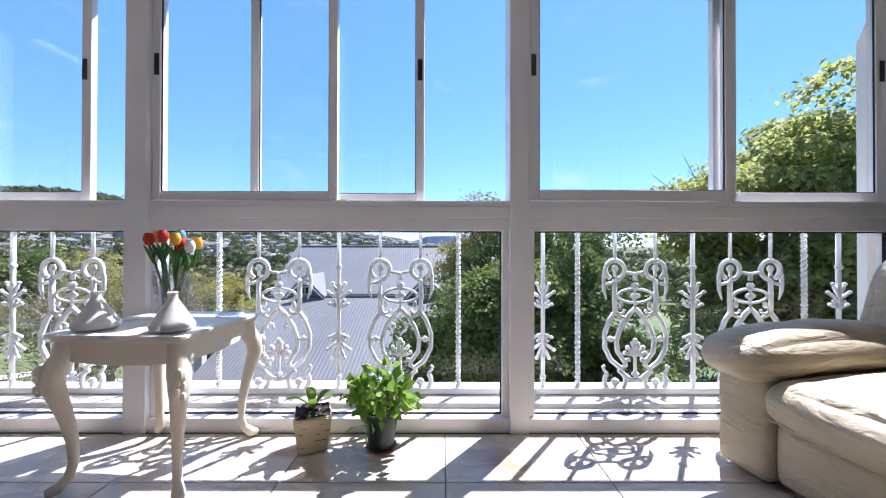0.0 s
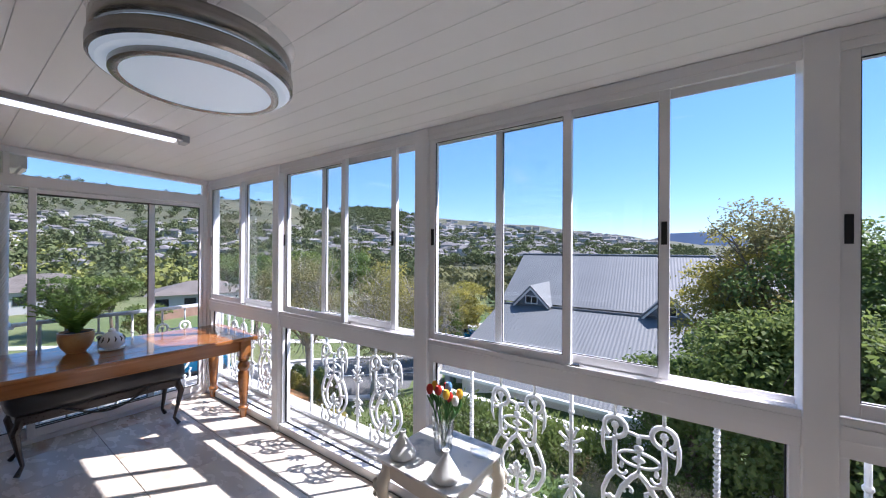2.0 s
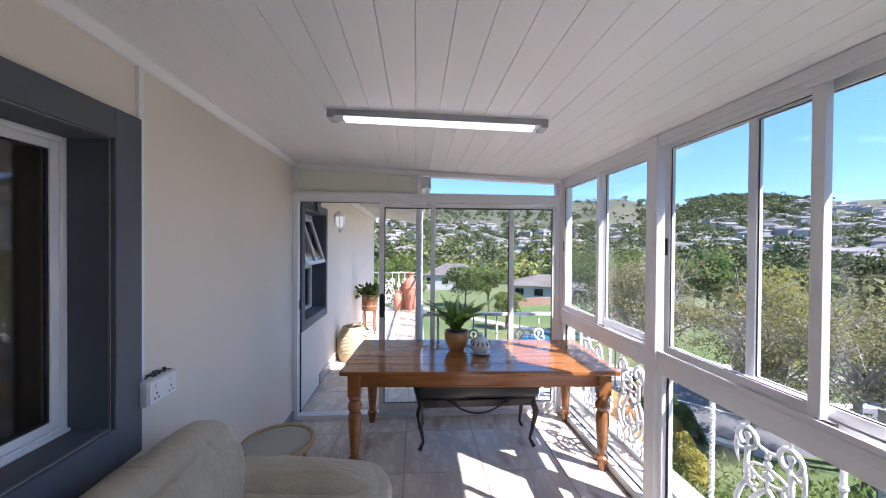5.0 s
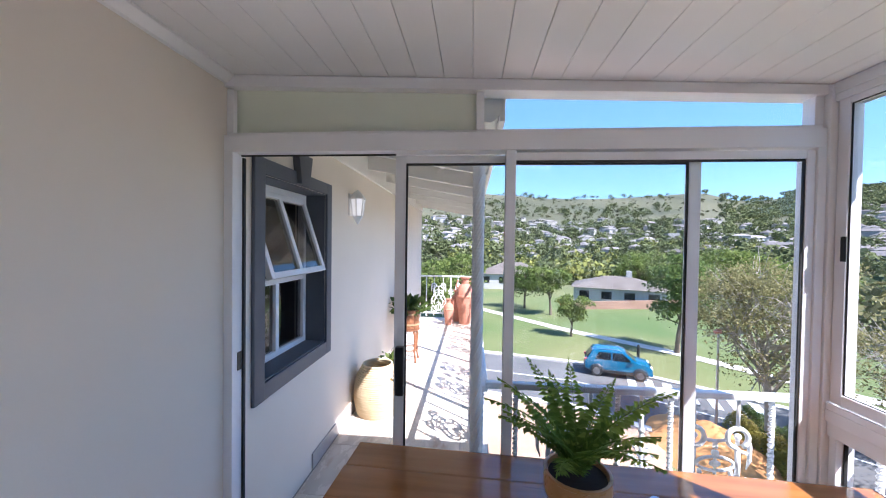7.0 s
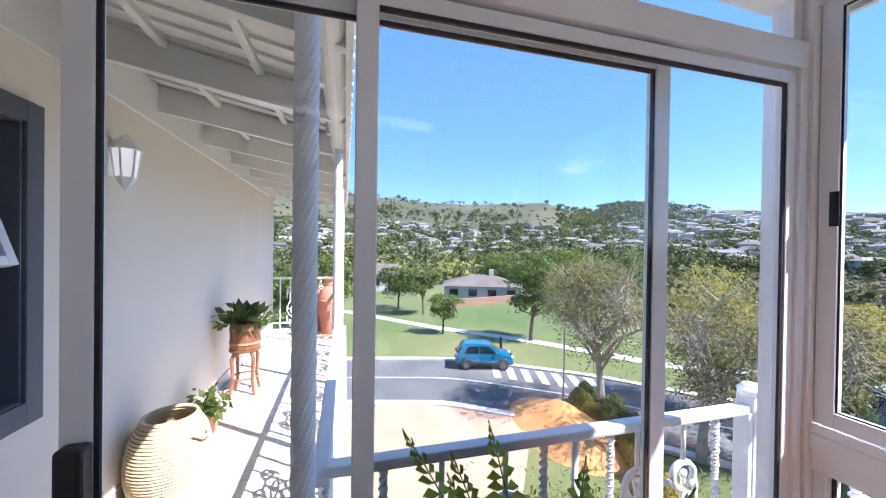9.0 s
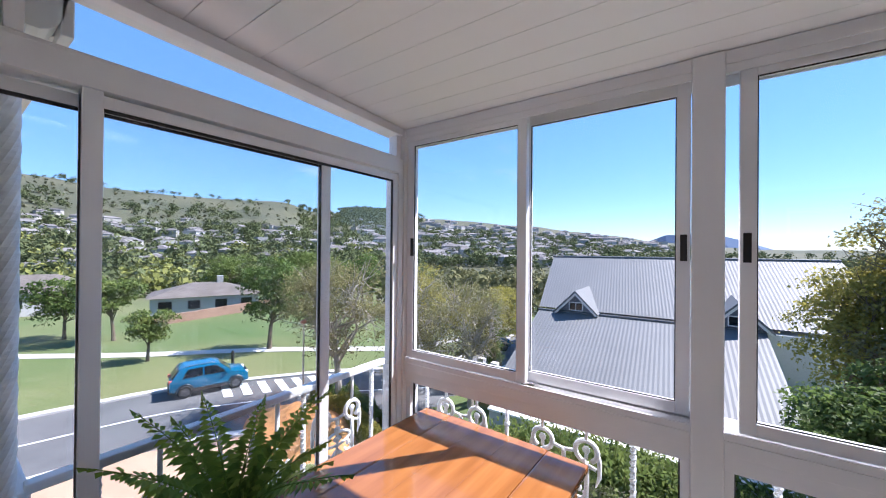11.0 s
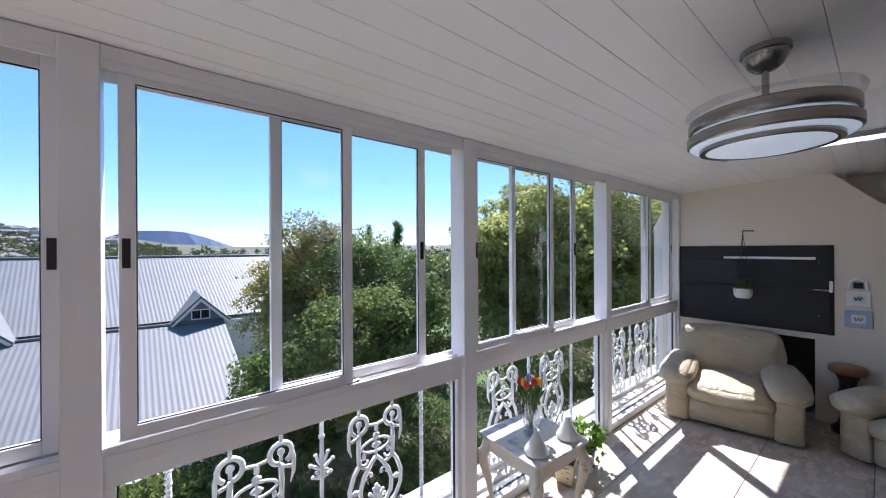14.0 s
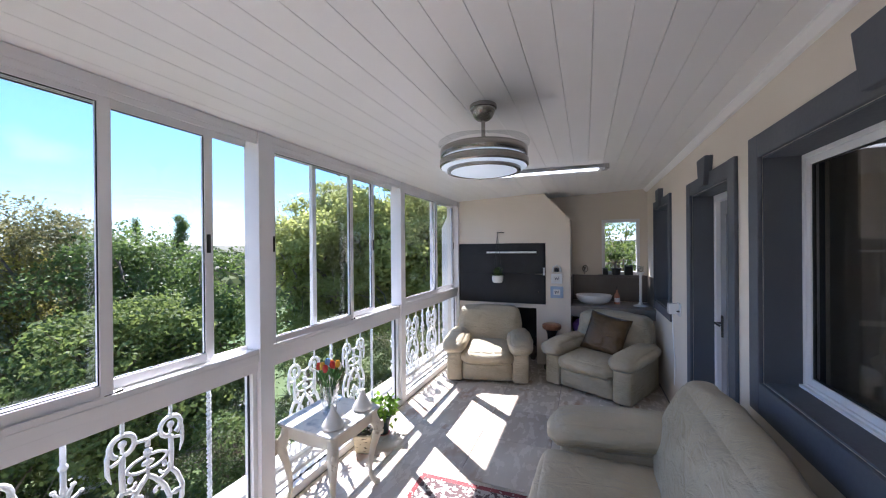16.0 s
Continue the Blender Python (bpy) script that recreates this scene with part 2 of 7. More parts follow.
M_STEELBLACK = surface("black_powder_steel", (0.008, 0.008, 0.009), (0.013, 0.013, 0.015), 0.6, bump=0.05)
M_STONEWALL = surface("brown_grey_wall_tile", (0.12, 0.10, 0.085), (0.17, 0.145, 0.125), 0.35, scale=2.5, bump=0.05)
M_COUNTER = surface("grey_concrete_counter", (0.17, 0.15, 0.135), (0.24, 0.215, 0.195), 0.4, scale=4, bump=0.05)
# one near-black colour for niche, firebox, shelf back and lantern slots
M_NEARBLACK = surface("dark_interior", (0.02, 0.02, 0.02), (0.035, 0.033, 0.03), 0.9, bump=0.1)
# interior gloom put into the colour of the shell behind the windows
M_SHELL = surface("dark_shell_wall", (0.13, 0.12, 0.105), (0.17, 0.155, 0.14), 0.9, bump=0.1)
M_BLUE = surface("pale_blue_paint", (0.34, 0.45, 0.60), (0.40, 0.50, 0.64), 0.6)
M_PURPLE = surface("purple_cloth", (0.12, 0.05, 0.28), (0.24, 0.12, 0.42), 0.8, bump=0.3)
M_RUG = surface("rug_pile", (0.42, 0.37, 0.33), (0.52, 0.46, 0.41), 0.95, scale=6, bump=0.6, fine=90, c=(0.10, 0.06, 0.06), spot=(0.48, 0.52), spot_scale=30)
M_RUGRED = surface("rug_red_border", (0.19, 0.035, 0.04), (0.28, 0.07, 0.07), 0.95, scale=10, bump=0.6, fine=90, c=(0.45, 0.38, 0.33), spot=(0.60, 0.63), spot_scale=30)
M_ZINC = surface("pale_corrugated_roof", (0.103, 0.107, 0.108), (0.128, 0.132, 0.133), 0.6, scale=0.4, bump=0.02)
M_SOFFIT = surface("white_painted_timber", (0.72, 0.70, 0.66), (0.78, 0.76, 0.72), 0.6, scale=3, stretch=(1, 1, 1), bump=0.15)
M_PVC = surface("white_pvc_gutter", (0.78, 0.77, 0.74), (0.82, 0.81, 0.78), 0.4, bump=0.02)
M_ASPHALT = surface("asphalt", (0.088, 0.088, 0.089), (0.118, 0.118, 0.118), 0.9, scale=0.6, bump=0.3, fine=30)
M_ROADWHITE = surface("road_paint", (0.62, 0.62, 0.6), (0.7, 0.7, 0.68), 0.8, bump=0.1)
M_KERB = surface("concrete_kerb", (0.45, 0.43, 0.4), (0.55, 0.53, 0.5), 0.9, scale=1.5, bump=0.2)
M_SAND = surface("orange_driveway", (0.34, 0.215, 0.14), (0.42, 0.28, 0.19), 0.95, scale=0.8, bump=0.3, fine=18)
M_BRICK = surface("orange_building_sand", (0.46, 0.20, 0.065), (0.56, 0.28, 0.10), 0.95, scale=1.2, bump=0.3, fine=14)
M_CARBLUE = surface("blue_car_paint", (0.004, 0.13, 0.25), (0.006, 0.15, 0.29), 0.22, metal=0.3, bump=0, coat=0.6)
M_TYRE = surface("tyre_rubber", (0.015, 0.015, 0.015), (0.025, 0.025, 0.025), 0.8, bump=0.1)
M_RIM = surface("alloy_rim", (0.12, 0.12, 0.13), (0.2, 0.2, 0.21), 0.35, metal=0.8, bump=0)
M_CARGLASS = surface("car_window", (0.01, 0.012, 0.015), (0.02, 0.022, 0.025), 0.08, bump=0)
M_LAMPLENS = surface("lamp_lens", (0.5, 0.1, 0.08), (0.55, 0.12, 0.1), 0.2, bump=0)
M_HOUSEWALL = surface("rendered_house_wall", (0.62, 0.59, 0.54), (0.76, 0.74, 0.70), 0.9, scale=0.2, bump=0.05, per_object=0.15)
# dormer fronts: their blue-grey shade is put into the wall colour
M_SHADEDWALL = surface("blue_grey_shaded_wall", (0.10, 0.115, 0.14), (0.14, 0.155, 0.18), 0.8, scale=0.5, bump=0.1)
M_BROWNBRICK = surface("brown_brick", (0.20, 0.12, 0.085), (0.28, 0.175, 0.125), 0.9, scale=1.5, bump=0.4, fine=14)
M_TILEROOF = surface("brown_tile_roof", (0.085, 0.072, 0.062), (0.125, 0.108, 0.095), 0.9, scale=0.7, bump=0.3, fine=9, per_object=0.2)
M_FARWALL = surface("far_house_walls", (0.30, 0.29, 0.275), (0.42, 0.41, 0.39), 0.9, scale=0.02, bump=0, per_island=0.25)
M_FARROOF = surface("far_house_roofs", (0.10, 0.092, 0.09), (0.19, 0.175, 0.17), 0.9, scale=0.02, bump=0, per_island=0.35)
M_TRUNK = surface("tree_bark", (0.10, 0.075, 0.05), (0.17, 0.13, 0.095), 0.9, scale=5, bump=0.7, fine=25)
M_PALEBARK = surface("pale_bark", (0.26, 0.23, 0.19), (0.38, 0.35, 0.30), 0.9, scale=5, bump=0.5, fine=25)
M_LEAF_DARK = leafy("dark_green_leaf", (0.045, 0.080, 0.022), (0.17, 0.235, 0.06), 0.55, 0.5, 1.1, 0.2)
M_LEAF_MID = leafy("mid_green_leaf", (0.065, 0.105, 0.026), (0.235, 0.285, 0.08), 0.6, 0.5, 1.1, 0.15)
M_LEAF_YELLOW = leafy("yellow_green_leaf", (0.19, 0.185, 0.04), (0.46, 0.40, 0.10), 0.6, 0.5, 1.1, 0.15)
M_LEAF_OLIVE = leafy("olive_leaf", (0.13, 0.13, 0.055), (0.31, 0.28, 0.125), 0.6, 0.45, 1.3, 0.15)
M_LEAF_FERN = leafy("fern_leaf", (0.12, 0.22, 0.03), (0.27, 0.39, 0.075), 0.6, 0.5, 0.0, 0.15)
M_LEAF_BASIL = leafy("basil_leaf", (0.13, 0.27, 0.03), (0.28, 0.43, 0.07), 0.6, 0.45, 0.0, 0.2)
# far_foliage: dark tone raised, so the haze of distance is in the colour
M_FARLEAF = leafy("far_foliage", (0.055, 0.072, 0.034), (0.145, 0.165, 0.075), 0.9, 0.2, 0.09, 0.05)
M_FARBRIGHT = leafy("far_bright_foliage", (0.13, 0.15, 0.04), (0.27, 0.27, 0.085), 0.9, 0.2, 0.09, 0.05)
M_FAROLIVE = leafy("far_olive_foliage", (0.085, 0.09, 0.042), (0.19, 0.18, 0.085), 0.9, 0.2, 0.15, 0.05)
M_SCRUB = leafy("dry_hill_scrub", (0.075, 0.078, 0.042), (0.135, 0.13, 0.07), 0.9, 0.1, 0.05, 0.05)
M_PETAL_RED = surface("red_petal", (0.48, 0.02, 0.015), (0.6, 0.05, 0.03), 0.45, bump=0.02)
M_PETAL_YELLOW = surface("yellow_petal", (0.75, 0.38, 0.02), (0.85, 0.5, 0.05), 0.45, bump=0.02)
M_PETAL_WHITE = surface("white_petal", (0.75, 0.74, 0.7), (0.82, 0.82, 0.8), 0.45, bump=0.02)
M_PETAL_BLUE = surface("blue_petal", (0.15, 0.35, 0.62), (0.25, 0.45, 0.7), 0.45, bump=0.02)
M_STEM = surface("green_stem", (0.04, 0.14, 0.02), (0.07, 0.2, 0.035), 0.5, bump=0.02)


# ---- helpers ----
def mesh_from(bm, name):
    me = bpy.data.meshes.new(name)
    bm.to_mesh(me)
    bm.free()
    return me


def part(name, bm, material, parent=None, label="", smooth=False):
    me = bm if isinstance(bm, bpy.types.Mesh) else mesh_from(bm, name)
    if material and not me.materials:
        me.materials.append(material)
    if smooth:
        me.polygons.foreach_set("use_smooth", [True] * len(me.polygons))
        me.set_sharp_from_angle(angle=radians(40))
    ob = new(name, me)
    if parent:
        ob.parent = parent
    if label:
        ob["label"] = label
    return ob


def thing(name, label, category, at=None, group="", kind=""):
    ob = new(name)
    ob.empty_display_size = 0.1
    tagged(ob, label, category, group, kind)
    if at is not None:
        ob.matrix_world = at
    return ob


def box(x0, x1, y0, y1, z0, z1, bevel=0.0, bm=None):
    b = bmesh.new()
    bmesh.ops.create_cube(b, size=1)
    for v in b.verts:
        v.co = Vector(((x0 + x1) / 2 + v.co.x * (x1 - x0), (y0 + y1) / 2 + v.co.y * (y1 - y0), (z0 + z1) / 2 + v.co.z * (z1 - z0)))
    if bevel:
        bmesh.ops.bevel(b, geom=list(b.edges), offset=bevel, segments=2, affect="EDGES", profile=0.6)
    return merge(bm, b)


def merge(bm, b):
    if bm is None:
        return b
    me = bpy.data.meshes.new("tmp")
    b.to_mesh(me)
    b.free()
    bm.from_mesh(me)
    bpy.data.meshes.remove(me)
    return bm


def lathe(profile, segs=24, at=(0, 0, 0), bm=None, squash=(1, 1)):
    """A turned body from (radius, height) pairs."""
    b = bmesh.new()
    rings = []
    for r, z in profile:
        if r < 1e-5:
            rings.append([b.verts.new((at[0], at[1], at[2] + z))])
        else:
            rings.append([b.verts.new((at[0] + r * squash[0] * math.cos(2 * math.pi * k / segs), at[1] + r * squash[1] * math.sin(2 * math.pi * k / segs), at[2] + z)) for k in range(segs)])
    for p, q in zip(rings, rings[1:]):
        for k in range(segs):
            if len(p) == 1 and len(q) == 1:
                continue
            if len(p) == 1:
                b.faces.new((p[0], q[k], q[(k + 1) % segs]))
            elif len(q) == 1:
                b.faces.new((p[k], p[(k + 1) % segs], q[0]))
            else:
                b.faces.new((p[k], p[(k + 1) % segs], q[(k + 1) % segs], q[k]))
    bmesh.ops.recalc_face_normals(b, faces=b.faces)
    return merge(bm, b)


def tube(points, radius, sides=6, bm=None, closed=False):
    """A round rod along points; radius is one number or one per point."""
    pts = [Vector(p) for p in points]
    n = len(pts)
    rad = radius if isinstance(radius, (list, tuple)) else [radius] * n
    b = bm if bm is not None else bmesh.new()
    rings, up = [], None
    for k in range(n):
        d = (pts[(k + 1) % n] - pts[k - 1]) if closed else (pts[min(k + 1, n - 1)] - pts[max(k - 1, 0)])
        d.normalize()
        if up is None:
            up = d.orthogonal().normalized()
        up = (up - d * up.dot(d))
        up = up.normalized() if up.length > 1e-6 else d.orthogonal().normalized()
        side = d.cross(up)
        rings.append([b.verts.new(pts[k] + rad[k] * (up * math.cos(2 * math.pi * j / sides) + side * math.sin(2 * math.pi * j / sides))) for j in range(sides)])
    for k in range(n if closed else n - 1):
        p, q = rings[k], rings[(k + 1) % n]
        for j in range(sides):
            b.faces.new((p[j], p[(j + 1) % sides], q[(j + 1) % sides], q[j]))
    if not closed:
        b.faces.new(rings[0][::-1])
        b.faces.new(rings[-1])
    return b


def blob(at, r, bm=None, seg=8, rings=5):
    b = bmesh.new()
    bmesh.ops.create_uvsphere(b, u_segments=seg, v_segments=rings, radius=1)
    for v in b.verts:
        v.co = Vector((at[0] + v.co.x * r[0], at[1] + v.co.y * r[1], at[2] + v.co.z * r[2]))
    return merge(bm, b)


def arc(cx, cz, r, a0, a1, n=12, rz=None):
    return [(cx + r * math.cos(radians(a0 + (a1 - a0) * k / n)), 0, cz + (rz or r) * math.sin(radians(a0 + (a1 - a0) * k / n))) for k in range(n + 1)]


def prism(outline, axis, lo, hi, bevel=0.0, bm=None):
    """An outline of 2-D points drawn out along an axis: x (points are y, z), y (x, z) or z (x, y)."""
    put = {"x": lambda p, d: (d, p[0], p[1]), "y": lambda p, d: (p[0], d, p[1]), "z": lambda p, d: (p[0], p[1], d)}[axis]
    b = bmesh.new()
    lo_v, hi_v = [b.verts.new(put(p, lo)) for p in outline], [b.verts.new(put(p, hi)) for p in outline]
    b.faces.new(lo_v)
    b.faces.new(hi_v[::-1])
    for k in range(len(outline)):
        j = (k + 1) % len(outline)
        b.faces.new((lo_v[k], hi_v[k], hi_v[j], lo_v[j]))
    bmesh.ops.recalc_face_normals(b, faces=b.faces)
    if bevel:
        bmesh.ops.bevel(b, geom=list(b.edges), offset=bevel, segments=2, affect="EDGES", profile=0.6)
    return merge(bm, b)


def cushion(x0, x1, y0, y1, z0, z1, r=0.06, puff=0.02, wrinkle=0.006, n=12, seed=0, bm=None):
    """A soft padded block: rounded box with a bulging top and fine wrinkles."""
    c = Vector(((x0 + x1) / 2, (y0 + y1) / 2, (z0 + z1) / 2))
    h = Vector(((x1 - x0) / 2, (y1 - y0) / 2, (z1 - z0) / 2))
    r = min(r, h.x, h.y, h.z)
    b = bmesh.new()
    bmesh.ops.create_cube(b, size=2)
    bmesh.ops.subdivide_edges(b, edges=list(b.edges), cuts=n, use_grid_fill=True)
    for v in b.verts:
        q = Vector((math.sin(v.co.x * math.pi / 2), math.sin(v.co.y * math.pi / 2), math.sin(v.co.z * math.pi / 2)))
        p = Vector((q.x * h.x, q.y * h.y, q.z * h.z))
        inner = Vector((max(-h.x + r, min(h.x - r, p.x)), max(-h.y + r, min(h.y - r, p.y)), max(-h.z + r, min(h.z - r, p.z))))
        d = p - inner
        if d.length > 1e-6:
            p = inner + d.normalized() * r
        f = (1 - q.x ** 2) * (1 - q.y ** 2), (1 - q.y ** 2) * (1 - q.z ** 2), (1 - q.x ** 2) * (1 - q.z ** 2)
        p += Vector((puff * f[1] * (1 if q.x > 0 else -1), puff * f[2] * (1 if q.y > 0 else -1), puff * f[0] * (1 if q.z > 0 else -1)))
        w = noise.noise(Vector((p.x * 9 + seed, p.y * 9, p.z * 9))) + 0.6 * noise.noise(Vector((p.x * 22, p.y * 5 + seed, p.z * 22)))
        p += (d.normalized() if d.length > 1e-6 else Vector((0, 0, 1))) * w * wrinkle
        v.co = c + p
    return merge(bm, b)


def leaves_mesh(name, centres, size, rng, aspect=0.55, droop=0.3, out_from=None):
    """Many small folded leaves in one mesh; each is an island of its own."""
    n = len(centres)
    d = rng.normal(size=(n, 3))
    if out_from is not None:
        d += 1.1 * (centres - out_from) / (np.linalg.norm(centres - out_from, axis=1, keepdims=True) + 1e-6)
    d[:, 2] -= droop
    d /= np.linalg.norm(d, axis=1, keepdims=True) + 1e-9
    s = np.cross(d, rng.normal(size=(n, 3)))
    s /= np.linalg.norm(s, axis=1, keepdims=True) + 1e-9
    L = (size * rng.uniform(0.6, 1.3, n))[:, None]
    nrm = np.cross(d, s)
    v = np.stack([centres, centres + d * L * 0.5 + s * L * aspect * 0.5 + nrm * L * 0.1, centres + d * L, centres + d * L * 0.5 - s * L * aspect * 0.5 + nrm * L * 0.1], 1).reshape(-1, 3)
    me = bpy.data.meshes.new(name)
    me.vertices.add(4 * n)
    me.vertices.foreach_set("co", v.ravel())
    me.loops.add(4 * n)
    me.loops.foreach_set("vertex_index", np.arange(4 * n))
    me.polygons.add(n)
    me.polygons.foreach_set("loop_start", np.arange(0, 4 * n, 4))
    me.update(calc_edges=True)
    return me


def shell_leaves(name, centres, normals, size, rng, aspect=0.6, spread=0.5):
    """Many leaves laid across given outward directions, so that a spray shades as a rounded mass; size is one number or one per leaf."""
    n = len(centres)
    nrm = normals / (np.linalg.norm(normals, axis=1, keepdims=True) + 1e-9) + spread * rng.normal(size=(n, 3))
    nrm /= np.linalg.norm(nrm, axis=1, keepdims=True) + 1e-9
    d = np.cross(nrm, rng.normal(size=(n, 3)))
    d /= np.linalg.norm(d, axis=1, keepdims=True) + 1e-9
    s = np.cross(nrm, d)
    L = (size * rng.uniform(0.6, 1.3, n))[:, None]
    v = np.stack([centres - d * L * 0.5, centres + s * L * aspect * 0.5 + nrm * L * 0.12, centres + d * L * 0.5, centres - s * L * aspect * 0.5 + nrm * L * 0.12], 1).reshape(-1, 3)
    me = bpy.data.meshes.new(name)
    me.vertices.add(4 * n)
    me.vertices.foreach_set("co", v.ravel())
    me.loops.add(4 * n)
    me.loops.foreach_set("vertex_index", np.arange(4 * n))
    me.polygons.add(n)
    me.polygons.foreach_set("loop_start", np.arange(0, 4 * n, 4))
    me.update(calc_edges=True)
    return me


# ---- the sunroom: floor, walls, ceiling ----
ROOM_X, ROOM_Y, BACK_X = 6.70, -2.70, 7.30


def ceil_z(y):
    return 2.372 - 0.041 * y


floor = tagged(part("floor", box(-0.08, BACK_X, ROOM_Y, -0.03, -0.16, -0.006), M_GROUT), "grey grouted bed of the tiled sunroom floor", "floor", kind="structure")

ceil_bm = box(-0.1, BACK_X, ROOM_Y, 0.123, 0.012, 0.05)
y = 0.124
while y > ROOM_Y:
    y2 = max(y - 0.127, ROOM_Y)
    box(-0.1, BACK_X, y2 + 0.0008, y - 0.0008, 0.0, 0.012, 0.0022, ceil_bm)
    y = y2
for v in ceil_bm.verts:
    v.co.z += ceil_z(v.co.y)
ceiling = tagged(part("ceiling", ceil_bm, M_CEIL), "white tongue-and-groove boarded ceiling, sloping to the windows", "ceiling", kind="structure")
tagged(part("roof", prism([(-6.6, 2.66), (0.32, 2.52), (0.32, 2.60), (-6.6, 2.78)], "x", -0.12, 7.6), M_ZINC), "sheet roof over the sunroom and house", "roof", kind="structure")
tagged(part("trim", prism([(0.125, 2.40), (0.30, 2.40), (0.30, 2.55), (0.125, 2.55)], "x", -0.1, 7.6), M_SOFFIT), "white boxed eave over the windows", "eave", kind="structure")


def wall_with_openings(name, x0, x1, y0, y1, z0, z1, holes, label):
    """A wall along x, butted from blocks round its openings (x0, x1, z0, z1)."""
    bm, xs = None, x0
    for a, b, c, d in sorted(holes):
        bm = box(xs, a, y0, y1, z0, z1, bm=bm)
        if c > z0:
            bm = box(a, b, y0, y1, z0, c, bm=bm)
        bm = box(a, b, y0, y1, d, z1, bm=bm)
        xs = b
    bm = box(xs, x1, y0, y1, z0, z1, bm=bm)
    return tagged(part(name, bm, M_PLASTER), label, "wall", kind="structure")


HOLES = [(-1.11, -0.26, 0.89, 2.07), (2.09, 3.75, 0.97, 2.10), (4.16, 5.00, 0.0, 2.07), (5.86, 6.70, 0.98, 2.12)]
wall_with_openings("wall_south", -6.5, BACK_X, -2.95, ROOM_Y, -0.2, 2.70, HOLES, "cream plastered house wall with grey-framed openings")
# added closed shell, not real rooms: keeps the house windows dark
tagged(part("shell_back", box(-6.6, 7.6, -6.8, -6.6, -0.2, 2.66), M_SHELL), "dark-coloured far side of the added shell behind the house wall", "wall", kind="structure")
tagged(part("shell_floor", box(-6.6, 7.6, -6.6, -2.95, -0.2, -0.02), M_SHELL), "dark-coloured floor of the added shell behind the house wall", "floor", kind="structure")
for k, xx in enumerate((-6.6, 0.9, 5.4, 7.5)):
    tagged(part("shell_partition_%d" % (k + 1), box(xx, xx + 0.1, -6.6, -2.95, -0.02, 2.6), M_SHELL), "dark-coloured partition of the added shell behind the house wall", "wall", kind="structure")
tagged(part("shell_ceiling", box(-6.5, 7.6, -6.6, -2.95, 2.60, 2.64), M_SHELL), "dark-coloured ceiling of the added shell behind the house wall", "ceiling", kind="structure")

# braai wall with its sloped shoulder, and the basin recess beside it
bw = None
for y0, y1, z0, z1 in ((-0.04, 0.14, -0.2, 2.36), (-1.34, -0.04, 1.71, 2.36), (-0.25, -0.04, -0.2, 0.86), (-1.34, -0.25, 0.79, 0.86), (-1.34, -1.22, -0.2, 0.79), (-1.68, -1.34, -0.2, 2.05)):
    bw = box(ROOM_X, BACK_X, y0, y1, z0, z1, bm=bw)
bw = prism([(-1.68, 2.05), (-1.34, 2.05), (-1.34, 2.41)], "x", ROOM_X, BACK_X, bm=bw)
bw = box(ROOM_X, BACK_X, -1.34, 0.14, 2.36, 2.42, bm=bw)
tagged(part("wall_east", bw, M_PLASTER), "cream plastered barbecue chimney wall with sloped shoulder", "wall", kind="structure")
tagged(part("fire_niche", box(ROOM_X + 0.35, BACK_X, -1.22, -0.25, -0.01, 0.79), M_NEARBLACK), "near-black firewood niche", "niche", kind="structure")
tagged(part("fire_box", box(ROOM_X + 0.3, BACK_X, -1.34, -0.04, 0.86, 1.71), M_NEARBLACK), "dark firebox behind the shutter", "niche", kind="structure")
WIN_K = (-2.60, -2.10, 1.25, 2.06)
rb = box(BACK_X, BACK_X + 0.2, WIN_K[1], 0.14, -0.2, 2.6)
rb = box(BACK_X, BACK_X + 0.2, WIN_K[0], WIN_K[1], -0.2, WIN_K[2], bm=rb)
rb = box(BACK_X, BACK_X + 0.2, WIN_K[0], WIN_K[1], WIN_K[3], 2.6, bm=rb)
rb = box(BACK_X, BACK_X + 0.2, -2.95, WIN_K[0], -0.2, 2.6, bm=rb)
tagged(part("wall_recess", rb, M_PLASTER), "cream plastered back wall of the basin recess", "wall", kind="structure")
splash = tagged(part("tile_splashback", box(BACK_X - 0.012, BACK_X - 0.002, -2.69, -1.69, 0.86, 1.24), M_STONEWALL), "brown-grey tiled splashback behind the basin", "splashback", kind="structure")
part("side_splash", box(ROOM_X + 0.06, BACK_X - 0.012, -2.698, -2.688, 0.86, 1.24), M_STONEWALL, splash)
part("side_splash", box(ROOM_X + 0.06, BACK_X - 0.012, -1.692, -1.682, 0.86, 1.24), M_STONEWALL, splash)

# skirting tiles
sk = box(0.0, 4.04, ROOM_Y, ROOM_Y + 0.012, 0.0, 0.09, 0.002)
tagged(part("baseboard", sk, M_SKIRT), "grey stone skirting along the house wall", "skirting", kind="structure")
tagged(part("baseboard_porch", box(-6.4, -0.9, ROOM_Y, ROOM_Y + 0.012, -0.02, 0.10, 0.002), M_SKIRT), "grey stone skirting on the balcony", "skirting", kind="structure")
tagged(part("cornice", prism([(ROOM_Y, 2.44), (ROOM_Y + 0.02, 2.44), (ROOM_Y + 0.05, 2.47), (ROOM_Y + 0.05, 2.485), (ROOM_Y, 2.485)], "x", 0.0, BACK_X), M_CEIL), "small white cornice moulding", "cornice", kind="structure")


